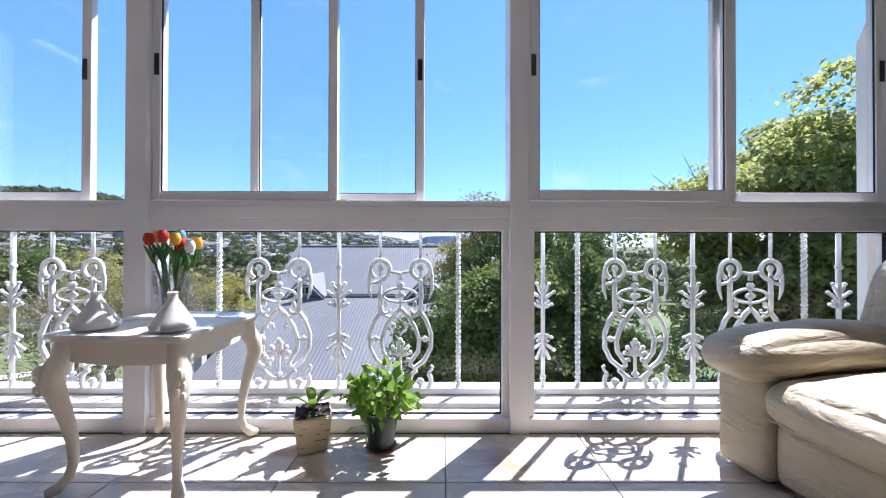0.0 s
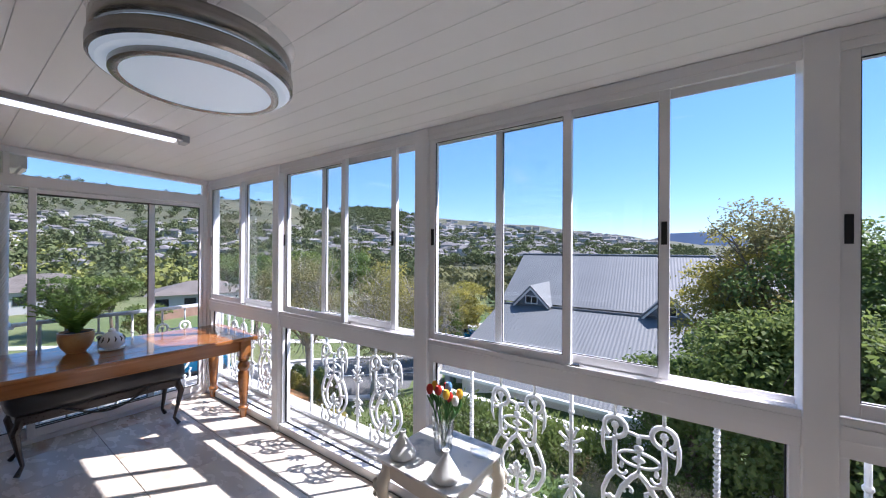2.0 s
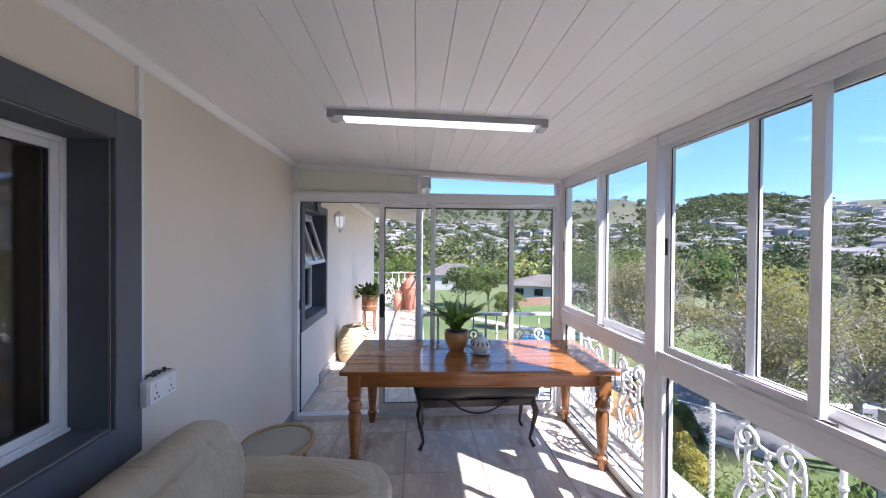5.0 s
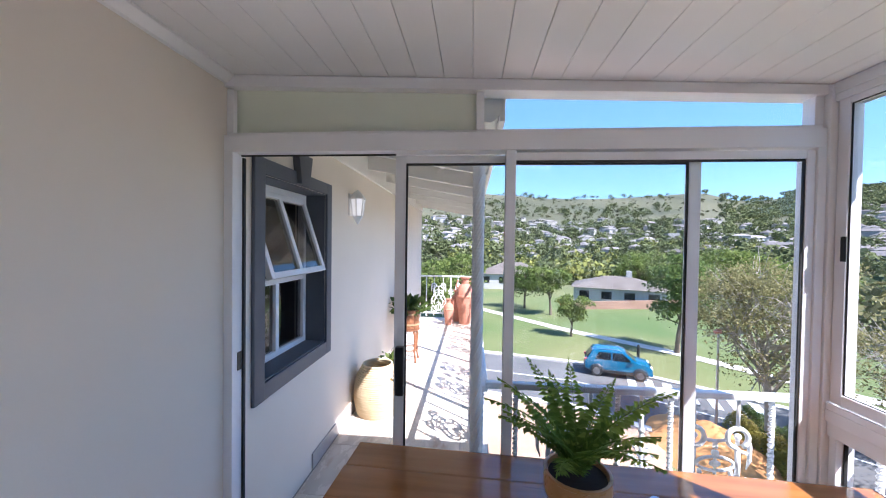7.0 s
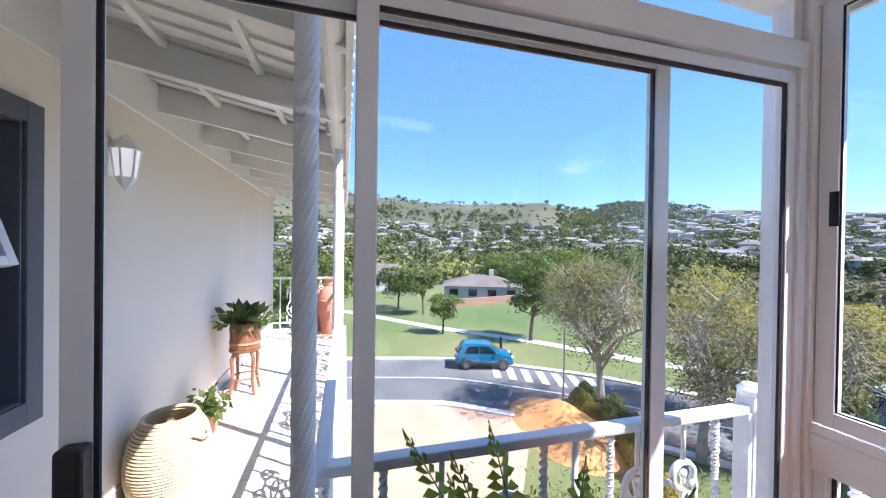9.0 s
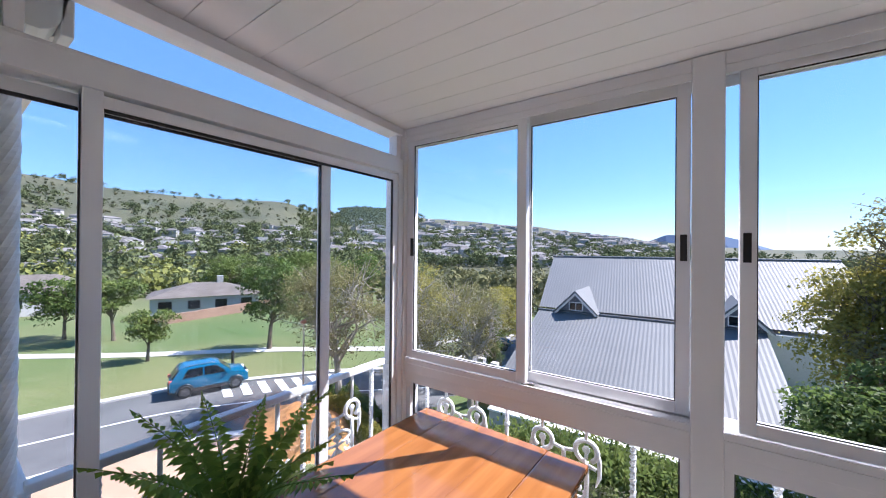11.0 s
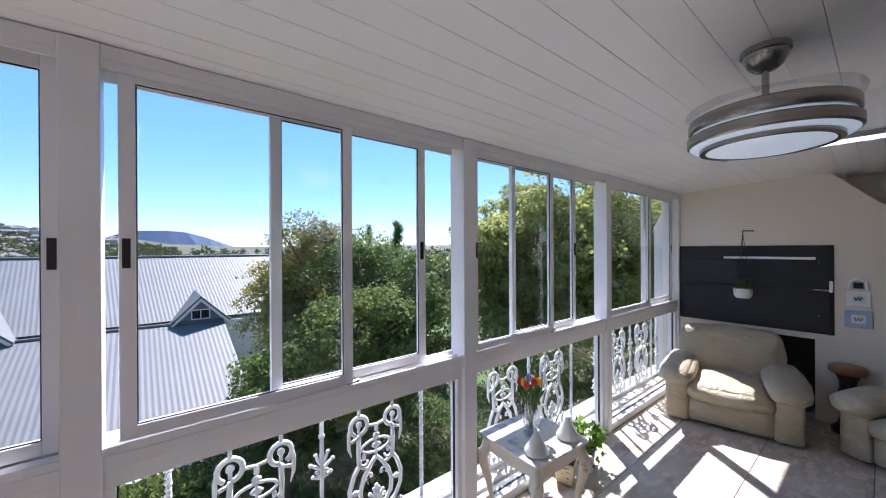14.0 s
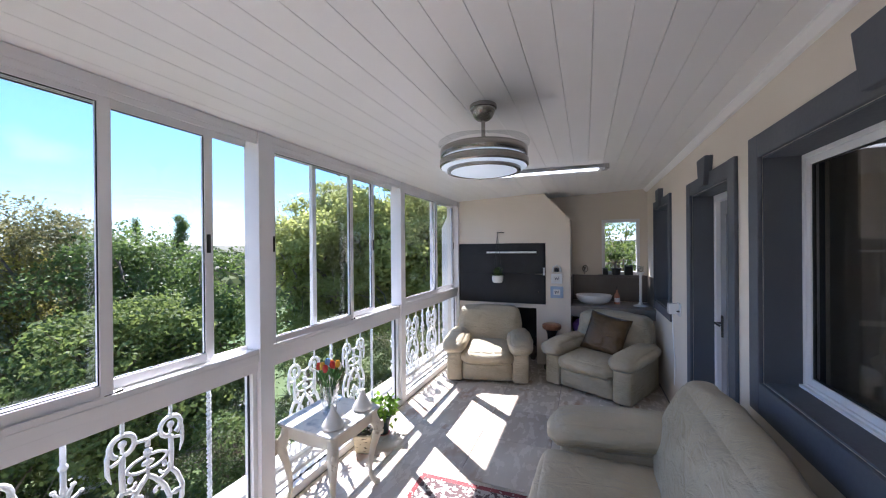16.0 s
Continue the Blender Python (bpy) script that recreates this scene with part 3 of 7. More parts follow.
# ---- grey plaster surrounds, windows and door in the house wall ----
def surround(name, x0, x1, z0, z1, hole, key, label):
    a, b, c, d = hole
    bm = None
    yy0, yy1 = ROOM_Y, ROOM_Y + 0.022
    bm = box(x0, a, yy0, yy1, z0, z1, 0.006, bm)
    bm = box(b, x1, yy0, yy1, z0, z1, 0.006, bm)
    bm = box(a - 0.004, b + 0.004, yy0, yy1 - 0.0015, d, z1 - 0.001, 0.005, bm)
    if c > 0.05:
        bm = box(a - 0.004, b + 0.004, yy0, yy1 - 0.0015, z0 + 0.001, c, 0.005, bm)
    # painted reveals
    bm = box(a, a + 0.008, -2.93, yy0, c, d, bm=bm)
    bm = box(b - 0.008, b, -2.93, yy0, c, d, bm=bm)
    bm = box(a + 0.008, b - 0.008, -2.93, yy0, d - 0.008, d, bm=bm)
    if c > 0.05:
        bm = box(a + 0.008, b - 0.008, -2.93, yy0, c, c + 0.008, bm=bm)
    ob = tagged(part(name, bm, M_SURROUND), label, "surround", kind="structure")
    kx = (a + b) / 2
    kk = prism([(kx - 0.06, key), (kx + 0.06, key), (kx + 0.10, key + 0.20), (kx - 0.10, key + 0.20)], "y", yy0, yy1 + 0.028, 0.005)
    part("keystone", kk, M_SURROUND, ob)
    return ob


surround("window_surround_1", 1.957, 3.86, 0.81, 2.217, HOLES[1], 2.12, "dark blue-grey plaster window surround with keystone")
surround("door_surround", 4.05, 5.11, 0.0, 2.18, HOLES[2], 2.09, "dark blue-grey plaster door surround with keystone")
surround("window_surround_2", 5.76, 6.69, 0.88, 2.21, HOLES[3], 2.12, "dark blue-grey plaster window surround with keystone")
surround("window_surround_3", -1.20, -0.16, 0.79, 2.16, HOLES[0], 2.08, "dark blue-grey plaster window surround with keystone")


def frame_rect(x0, x1, z0, z1, y0, y1, w, bm=None, bevel=0.004):
    """A rectangular frame in the x-z plane, its members butted."""
    bm = box(x0, x0 + w, y0, y1, z0, z1, bevel, bm)
    bm = box(x1 - w, x1, y0, y1, z0, z1, bevel, bm)
    bm = box(x0 + w, x1 - w, y0, y1, z0, z0 + w, bevel, bm)
    return box(x0 + w, x1 - w, y0, y1, z1 - w, z1, bevel, bm)


def pane(x0, x1, z0, z1, y, parent, material=None, name="pane"):
    ob = part(name, box(x0, x1, y - 0.0015, y + 0.0015, z0, z1), material or M_GLASS, parent)
    return ob


gw = thing("window_1", "large white aluminium window with dark glass", "window", kind="structure")
part("window_frame", frame_rect(2.098, 3.742, 0.978, 2.092, -2.90, -2.845, 0.022), M_ALU, gw)
part("sash", frame_rect(2.1205, 3.7195, 1.0005, 2.0695, -2.885, -2.852, 0.032), M_ALU, gw)
part("gasket", frame_rect(2.1525, 3.6875, 1.0325, 2.0375, -2.872, -2.858, 0.008), M_RUBBER, gw)
pane(2.158, 3.682, 1.038, 2.032, -2.866, gw, M_DARKGLASS)
part("window_sill", box(2.107, 3.733, -2.844, -2.826, 0.979, 0.992, 0.003), M_ALU, gw)

def curtain(name, x0, x1, z0, z1, y, label):
    ob = thing(name, label, "curtain")
    bm, n = bmesh.new(), int((x1 - x0) / 0.012)
    rows = [[bm.verts.new((x0 + (x1 - x0) * k / n, y + 0.018 * math.sin(k * 0.62) + 0.008 * math.sin(k * 0.23 + 1) + d, z)) for k in range(n + 1)] for d, z in ((0, z0), (0, z1), (-0.004, z1), (-0.004, z0))]
    for a, b in zip(rows, rows[1:]):
        for k in range(n):
            bm.faces.new((a[k], a[k + 1], b[k + 1], b[k]))
    part("cloth", bm, M_CLOTH, ob, smooth=True)
    part("rail", tube([(x0 - 0.05, y, z1 + 0.02), (x1 + 0.05, y, z1 + 0.02)], 0.012, 8), M_STEEL, ob)


curtain("curtain", 1.95, 3.95, 0.5, 2.25, -3.05, "grey-brown curtain drawn behind the dark window")

dr = thing("door_1", "grey panelled house door in a white frame", "door", kind="structure")
part("door_frame", frame_rect(4.168, 4.992, -0.05, 2.062, -2.92, -2.84, 0.05), M_ALU, dr)
db = box(4.222, 4.938, -2.91, -2.87, 0.02, 2.008, 0.004)
part("leaf", db, M_GREYALU, dr, "grey door leaf")
for xx in (4.30, 4.48, 4.66, 4.84):
    part("panel_strip", box(xx - 0.05, xx + 0.05, -2.868, -2.860, 0.12, 1.90, 0.004), M_GREYALU, dr)
hd = box(4.84, 4.88, -2.859, -2.850, 0.95, 1.12, 0.004)
tube([(4.86, -2.85, 1.06), (4.86, -2.81, 1.06), (4.78, -2.805, 1.06), (4.75, -2.805, 1.06)], 0.009, 8, hd)
part("door_handle", hd, M_STEEL, dr, "brushed steel lever handle", smooth=True)
for zz in (0.3, 1.0, 1.75):
    part("hinge", tube([(4.222, -2.862, zz - 0.05), (4.222, -2.862, zz + 0.05)], 0.009, 8), M_STEEL, dr)


def two_light_window(name, x0, x1, z0, z1, zm, tilt, label):
    ob = thing(name, label, "window", kind="structure")
    yy0, yy1 = -2.90, -2.85
    part("window_frame", frame_rect(x0, x1, z0, z1, yy0, yy1, 0.04), M_ALU, ob)
    part("rail", box(x0 + 0.04, x1 - 0.04, yy0, yy1, zm - 0.02, zm + 0.02, 0.004), M_ALU, ob)
    xm = (x0 + x1) / 2
    part("mullion", box(xm - 0.02, xm + 0.02, yy0, yy1, z0 + 0.04, zm - 0.02, 0.004), M_ALU, ob)
    pane(x0 + 0.04, xm - 0.02, z0 + 0.04, zm - 0.02, -2.875, ob, M_DARKGLASS)
    pane(xm + 0.02, x1 - 0.04, z0 + 0.04, zm - 0.02, -2.875, ob, M_DARKGLASS)
    bm = frame_rect(x0 + 0.042, x1 - 0.042, -(z1 - zm) + 0.065, -0.002, -0.02, 0.02, 0.04)
    box(xm - 0.02, xm + 0.02, -0.02, 0.02, -(z1 - zm) + 0.105, -0.042, 0.003, bm)
    sash = part("top_sash", bm, M_ALU, ob, "top-hung sash")
    part("pane", box(x0 + 0.083, xm - 0.021, -0.0015, 0.0015, -(z1 - zm) + 0.106, -0.043), M_DARKGLASS, sash)
    part("pane", box(xm + 0.021, x1 - 0.083, -0.0015, 0.0015, -(z1 - zm) + 0.106, -0.043), M_DARKGLASS, sash)
    sash.matrix_local = pose(0, -2.862, z1 - 0.045, tilt)
    return ob


two_light_window("window_2", 5.87, 6.69, 0.99, 2.11, 1.50, 0, "white two-light window with dark glass, shut")
two_light_window("window_3", -1.10, -0.27, 0.90, 2.06, 1.42, 18, "white window with its top sash pushed open")

kw = thing("window_4", "small white window looking onto sunlit shrubs", "window", kind="structure")
y0, y1, z0, z1 = WIN_K
fr = box(BACK_X - 0.01, BACK_X + 0.05, y0, y0 + 0.045, z0, z1, 0.004)
box(BACK_X - 0.01, BACK_X + 0.05, y1 - 0.045, y1, z0, z1, 0.004, fr)
box(BACK_X - 0.01, BACK_X + 0.05, y0 + 0.045, y1 - 0.045, z0, z0 + 0.045, 0.004, fr)
box(BACK_X - 0.01, BACK_X + 0.05, y0 + 0.045, y1 - 0.045, z1 - 0.045, z1, 0.004, fr)
part("window_frame", fr, M_ALU, kw)
part("pane", box(BACK_X + 0.02, BACK_X + 0.023, y0 + 0.045, y1 - 0.045, z0 + 0.045, z1 - 0.045), M_GLASS, kw)
part("window_sill", box(BACK_X - 0.09, BACK_X - 0.011, -2.66, -2.04, z0 - 0.035, z0 - 0.002, 0.006), M_STONEWALL, kw)

# ---- the glazed front ----
POSTS = [(0.0, 0.06), (1.405, 1.50), (3.07, 3.17), (4.825, 4.915), (6.645, 6.70)]
for k, (a, b) in enumerate(POSTS):
    tagged(part("window_post_%d" % (k + 1), box(a, b, -0.065, 0.06, 0.0, 2.37, 0.004), M_ALU), "white aluminium post of the glazed front", "post", kind="structure")
SASHES = [((0.062, 0.78), (0.735, 1.403), 0.045), ((1.54, 2.37), (2.02, 2.84), 0.045), ((3.172, 4.03), (3.60, 4.43), 0.04), ((4.917, 5.88), (5.81, 6.643), 0.05)]
HANDLE = [((0.10,), (1.382,)), ((1.56,), (2.812,)), ((3.195,), (4.41,)), ((4.94,), (6.618,))]
for k in range(4):
    a, b = POSTS[k][1], POSTS[k + 1][0]
    w = thing("window_front_%d" % (k + 1), "white sliding aluminium window above a fixed lower pane", "window", kind="structure")
    # transom rail, head, bottom rail
    part("transom", box(a, b, -0.055, 0.055, 0.985, 1.035, 0.003), M_ALU, w)
    part("transom", box(a, b, -0.045, 0.055, 0.925, 0.985, 0.003), M_ALU, w)
    part("track", box(a, b, -0.052, -0.044, 1.035, 1.062, 0.002), M_ALU, w)
    part("track", box(a, b, 0.002, 0.008, 1.035, 1.060, 0.001), M_ALU, w)
    part("track", box(a, b, 0.045, 0.055, 1.035, 1.075, 0.002), M_ALU, w)
    part("head", box(a, b, -0.055, 0.055, 2.325, 2.372, 0.003), M_ALU, w)
    part("head_track", box(a, b, -0.052, -0.044, 2.295, 2.325, 0.002), M_ALU, w)
    part("head_track", box(a, b, 0.045, 0.055, 2.285, 2.325, 0.002), M_ALU, w)
    part("bottom_rail", box(a, b, -0.055, 0.055, 0.0, 0.065, 0.004), M_ALU, w)
    part("side_bead", box(a, a + 0.03, -0.035, 0.035, 0.065, 0.925, 0.003), M_ALU, w)
    part("side_bead", box(b - 0.03, b, -0.035, 0.035, 0.065, 0.925, 0.003), M_ALU, w)
    part("gasket", frame_rect(a + 0.03, b - 0.03, 0.065, 0.925, -0.008, 0.008, 0.006), M_RUBBER, w)
    pane(a + 0.036, b - 0.036, 0.071, 0.919, 0.0, w)
    inner, outer, st = SASHES[k]
    for n, (s0, s1), y0, y1 in (("sash", inner, -0.040, -0.006), ("sash", outer, 0.011, 0.042)):
        bm = frame_rect(s0, s1, 1.064, 2.318, y0, y1, st, None, 0.003)
        sash = part(n, bm, M_ALU, w)
        pane(s0 + st, s1 - st, 1.064 + st, 2.318 - st, (y0 + y1) / 2, sash)
        part("gasket", frame_rect(s0 + st - 0.001, s1 - st + 0.001, 1.063 + st, 2.319 - st, y0 + 0.006, y0 + 0.012, 0.005), M_RUBBER, sash)
    for hx, yy in ((HANDLE[k][0][0], -0.0405), (HANDLE[k][1][0], 0.0105 - 0.002)):
        part("pull_handle", box(hx - 0.011, hx + 0.011, yy - 0.003, yy, 1.645, 1.745, 0.001), M_BLACK, w, "black recessed pull")
    cb = tube([(inner[1] - 0.02, -0.03, 1.058), (inner[1] + 0.035, -0.018, 1.058)], 0.012, 8)
    part("catch", cb, M_STEEL, w, "small metal catch")

# ---- glazed end with the sliding door ----
ew = thing("door_2", "white aluminium sliding door, partly open to the balcony", "door", kind="structure")
def ybox(y0, y1, z0, z1, x0=-0.05, x1=0.05, bevel=0.003, bm=None):
    return box(x0, x1, y0, y1, z0, z1, bevel, bm)
part("head", ybox(-2.70, -0.066, 2.115, 2.195), M_ALU, ew)
part("jamb", ybox(-2.70, -2.655, 0.0, 2.115), M_ALU, ew)
part("jamb", ybox(-0.10, -0.066, 0.0, 2.115), M_ALU, ew)
part("threshold", ybox(-2.655, -0.10, -0.02, 0.035), M_ALU, ew)
part("post", ybox(-1.375, -1.33, 0.035, 2.115, 0.0, 0.045), M_ALU, ew)
part("transom_frame", ybox(-2.70, -0.066, 2.195, 2.212, -0.03, 0.03), M_ALU, ew)
tf = prism([(-2.70, 2.425), (-0.066, 2.33), (-0.066, 2.372), (-2.70, 2.48)], "x", -0.05, 0.05, 0.003)
part("transom_head", tf, M_ALU, ew)
part("transom_post", ybox(-1.51, -1.475, 2.212, 2.385, -0.03, 0.03), M_ALU, ew)
part("transom_post", ybox(-2.70, -2.665, 2.212, 2.42, -0.03, 0.03), M_ALU, ew)
part("transom_post", ybox(-0.10, -0.066, 2.212, 2.335, -0.03, 0.03), M_ALU, ew)
part("transom_pane", prism([(-2.665, 2.212), (-1.51, 2.212), (-1.51, 2.384), (-2.665, 2.424)], "x", -0.003, 0.003), M_FROST, ew, "milky transom pane")
part("transom_pane", prism([(-1.475, 2.212), (-0.10, 2.212), (-0.10, 2.332), (-1.475, 2.383)], "x", -0.002, 0.002), M_GLASS, ew)
def end_sash(y0, y1, x0, x1, st, nm):
    bm = ybox(y0, y0 + st, 0.04, 2.105, x0, x1)
    ybox(y1 - st, y1, 0.04, 2.105, x0, x1, bm=bm)
    ybox(y0 + st, y1 - st, 0.04, 0.11, x0, x1, bm=bm)
    ybox(y0 + st, y1 - st, 2.07, 2.105, x0, x1, bm=bm)
    s = part(nm, bm, M_ALU, ew)
    xm = (x0 + x1) / 2
    part("pane", box(xm - 0.0015, xm + 0.0015, y0 + st, y1 - st, 0.11, 2.07), M_GLASS, s)
    g = ybox(y0 + st - 0.001, y0 + st + 0.009, 0.11, 2.07, x1 - 0.012, x1 - 0.004, 0)
    ybox(y1 - st - 0.009, y1 - st + 0.001, 0.11, 2.07, x1 - 0.012, x1 - 0.004, 0, g)
    ybox(y0 + st + 0.009, y1 - st - 0.009, 2.060, 2.071, x1 - 0.012, x1 - 0.004, 0, g)
    ybox(y0 + st + 0.009, y1 - st - 0.009, 0.109, 0.117, x1 - 0.012, x1 - 0.004, 0, g)
    part("gasket", g, M_RUBBER, s)
    return s
leaf = end_sash(-1.885, -0.52, -0.042, -0.008, 0.05, "sliding_leaf")
part("pull_handle", box(-0.006, 0.03, -1.872, -1.83, 0.98, 1.21, 0.008), M_BLACK, leaf, "black door pull")
end_sash(-1.375, -0.10, 0.008, 0.040, 0.035, "fixed_leaf")
part("brush_seal", ybox(-2.655, -1.886, 2.1085, 2.1148, -0.022, -0.012, 0), M_RUBBER, ew)
part("brush_seal", ybox(-2.6548, -2.644, 0.036, 2.1025, -0.035, -0.02, 0), M_RUBBER, ew)
part("strike_plate", ybox(-2.6545, -2.652, 1.06, 1.15, -0.015, 0.015, 0), M_BLACK, ew, "black lock strike plate")

# ---- outer ledge and cast-iron balustrade ----
tagged(part("ledge", box(-0.34, 7.4, 0.055, 0.34, -0.22, 0.09, 0.01), M_KERB), "pale painted outer ledge under the balustrade", "ledge", kind="structure")
tagged(part("ledge_end", box(-0.34, -0.055, -1.36, 0.05, -0.22, 0.03, 0.01), M_KERB), "pale painted ledge at the balcony corner", "ledge", kind="structure")


def panel_mesh():
    """Cast panel: circles, eye, pear-shaped scrolls and a palmette."""
    bm = bmesh.new()
    R = 0.0125
    for s in (-1, 1):
        def m(pts):
            return [(s * p[0], p[1], p[2]) for p in pts]
        tube(m(arc(0.105, 0.735, 0.050, -60, 265, 14)), R, 6, bm)
        tube(m([(0.105, 0, 0.755), (0.105, 0, 0.70)]), 0.009, 5, bm)
        blob((s * 0.105, 0, 0.742), (0.019, 0.012, 0.019), bm, 7, 5)
        tube(m([(0.06, 0, 0.725), (0.0, 0, 0.715)]), 0.009, 5, bm)
        tube(m([(0.105, 0, 0.95), (0.105, 0, 0.785)]), 0.009, 6, bm)
        # wing leaf
        tube(m([(0.150, 0, 0.76), (0.163, 0, 0.70), (0.163, 0, 0.63), (0.148, 0, 0.58)]), [0.008, 0.011, 0.010, 0.003], 5, bm)
        tube(m([(0.115, 0, 0.67), (0.150, 0, 0.66)]), 0.009, 5, bm)
        tube(m([(0.105, 0, 0.685), (0.108, 0, 0.60), (0.105, 0, 0.515)]), R, 6, bm)
        # eye
        tube(m(arc(0.0, 0.60, 0.088, 90, 0, 8, 0.036)), 0.008, 5, bm)
        tube(m(arc(0.0, 0.60, 0.088, 0, -90, 8, 0.036)), 0.008, 5, bm)
        blob((s * 0.075, 0, 0.555), (0.012, 0.01, 0.02), bm, 6, 4)
        tube(m(arc(0.075, 0.53, 0.022, 180, 400, 8)), 0.007, 5, bm)
        # pear
        tube(m([(0.0, 0, 0.535), (0.03, 0, 0.505), (0.075, 0, 0.44), (0.098, 0, 0.37), (0.092, 0, 0.31), (0.06, 0, 0.265), (0.03, 0, 0.27)]), R, 6, bm)
        tube(m([(0.03, 0, 0.50), (0.055, 0, 0.485), (0.09, 0, 0.50), (0.105, 0, 0.515)]), 0.009, 5, bm)
        tube(m(arc(0.045, 0.435, 0.02, -40, 160, 7)), 0.007, 5, bm)
        blob((s * 0.032, 0, 0.437), (0.012, 0.01, 0.011), bm, 6, 4)
        # outer bow
        tube(m([(0.105, 0, 0.515), (0.135, 0, 0.47), (0.160, 0, 0.40), (0.158, 0, 0.33), (0.125, 0, 0.265), (0.075, 0, 0.225), (0.05, 0, 0.24), (0.058, 0, 0.262)]), R, 6, bm)
        tube(m([(0.098, 0, 0.375), (0.158, 0, 0.375)]), 0.010, 5, bm)
        blob((s * 0.128, 0, 0.375), (0.016, 0.012, 0.018), bm, 6, 4)
        # foot rings
        tube(m(arc(0.105, 0.16, 0.055, 110, 400, 14)), R, 6, bm)
        tube(m([(0.0, 0, 0.165), (0.03, 0, 0.17), (0.055, 0, 0.19), (0.085, 0, 0.215)]), R, 6, bm)
        tube(m([(0.145, 0, 0.198), (0.162, 0, 0.215), (0.170, 0, 0.232), (0.158, 0, 0.238)]), 0.008, 5, bm)
        blob((s * 0.105, 0, 0.155), (0.023, 0.013, 0.02), bm, 7, 5)
        tube(m([(0.105, 0, 0.15), (0.105, 0, 0.03)]), 0.010, 6, bm)
        # palmette petals
        for a, ln in ((20, 0.055), (50, 0.062), (78, 0.068)):
            q = [(s * math.cos(radians(a)) * ln * f, 0, 0.285 + math.sin(radians(a)) * ln * f) for f in (0.2, 0.6, 1.0)]
            tube(q, [0.006, 0.011, 0.008], 5, bm)
            blob((q[2][0], 0, q[2][2]), (0.013, 0.011, 0.013), bm, 6, 4)
    tube([(0, 0, 0.68), (0, 0, 0.72)], 0.012, 6, bm)
    blob((0, 0, 0.655), (0.022, 0.013, 0.016), bm)
    blob((0, 0, 0.60), (0.030, 0.014, 0.016), bm)
    tube([(0, 0, 0.655), (0, 0, 0.53)], 0.008, 5, bm)
    tube([(0, 0, 0.36), (0, 0, 0.165)], 0.009, 5, bm)
    blob((0, 0, 0.365), (0.014, 0.012, 0.018), bm)
    blob((0, 0, 0.195), (0.022, 0.014, 0.012), bm)
    me = mesh_from(bm, "panel")
    me.polygons.foreach_set("use_smooth", [True] * len(me.polygons))
    me.materials.append(M_IRON)
    return me


def spindle_mesh():
    bm = tube([(0, 0, 0.03), (0, 0, 0.95)], 0.011, 8)
    for c, up in ((0.58, 1), (0.36, -1)):
        for a, ln, z in ((35, 0.07, 0.0), (65, 0.075, 0.015), (25, 0.05, -0.045), (60, 0.05, -0.05)):
            for s in (-1, 1):
                q = [(s * math.cos(radians(a)) * ln * f, 0, c + up * (z + math.sin(radians(a)) * ln * f)) for f in (0.05, 0.55, 1.0)]
                tube(q, [0.006, 0.010, 0.006], 5, bm)
                blob((q[2][0], 0, q[2][2]), (0.012, 0.010, 0.010), bm, 6, 4)
        blob((0, 0, c + up * 0.075), (0.014, 0.012, 0.02), bm)
    for z in (0.18, 0.75):
        blob((0, 0, z), (0.018, 0.018, 0.016), bm)
    me = mesh_from(bm, "spindle")
    me.polygons.foreach_set("use_smooth", [True] * len(me.polygons))
    me.materials.append(M_IRON)
    return me


def twist_mesh(z0, z1, r, turns, sides=4, steps=70, flute=0.12):
    b = bmesh.new()
    rings = []
    for k in range(steps + 1):
        f = k / steps
        rings.append([b.verts.new((r * (1 + flute * (j % 2)) * math.cos(2 * math.pi * (j / sides + f * turns)), r * (1 + flute * (j % 2)) * math.sin(2 * math.pi * (j / sides + f * turns)), z0 + (z1 - z0) * f)) for j in range(sides)])
    for p, q in zip(rings, rings[1:]):
        for j in range(sides):
            b.faces.new((p[j], p[(j + 1) % sides], q[(j + 1) % sides], q[j]))
    me = mesh_from(b, "twist")
    me.materials.append(M_IRON)
    return me


PANEL, SPINDLE, TWIST = panel_mesh(), spindle_mesh(), twist_mesh(0.03, 0.95, 0.014, 9)


def put(name, me, parent, m):
    ob = new(name, me)
    ob.parent = parent
    ob.matrix_local = m
    return ob


def balustrade(name, m, panels, spindles, twists, length, posts, label):
    th = thing(name, label, "balustrade", m, group="cast-iron balustrades")
    part("top_rail", box(-0.02, length, -0.024, 0.024, 0.935, 0.968, 0.008), M_IRON, th)
    part("bottom_rail", box(-0.02, length, -0.015, 0.015, 0.095, 0.125, 0.004), M_IRON, th)
    for u in panels:
        put("cast_panel", PANEL, th, pose(u, 0, 0.0))
    for u in spindles:
        put("leaf_spindle", SPINDLE, th, pose(u, 0, 0.0))
    for u in twists:
        put("twisted_bar", TWIST, th, pose(u, 0, 0.0))
    for u in posts:
        part("post", box(u - 0.03, u + 0.03, -0.03, 0.03, -0.02, 0.944, 0.006), M_IRON, th)
    return th


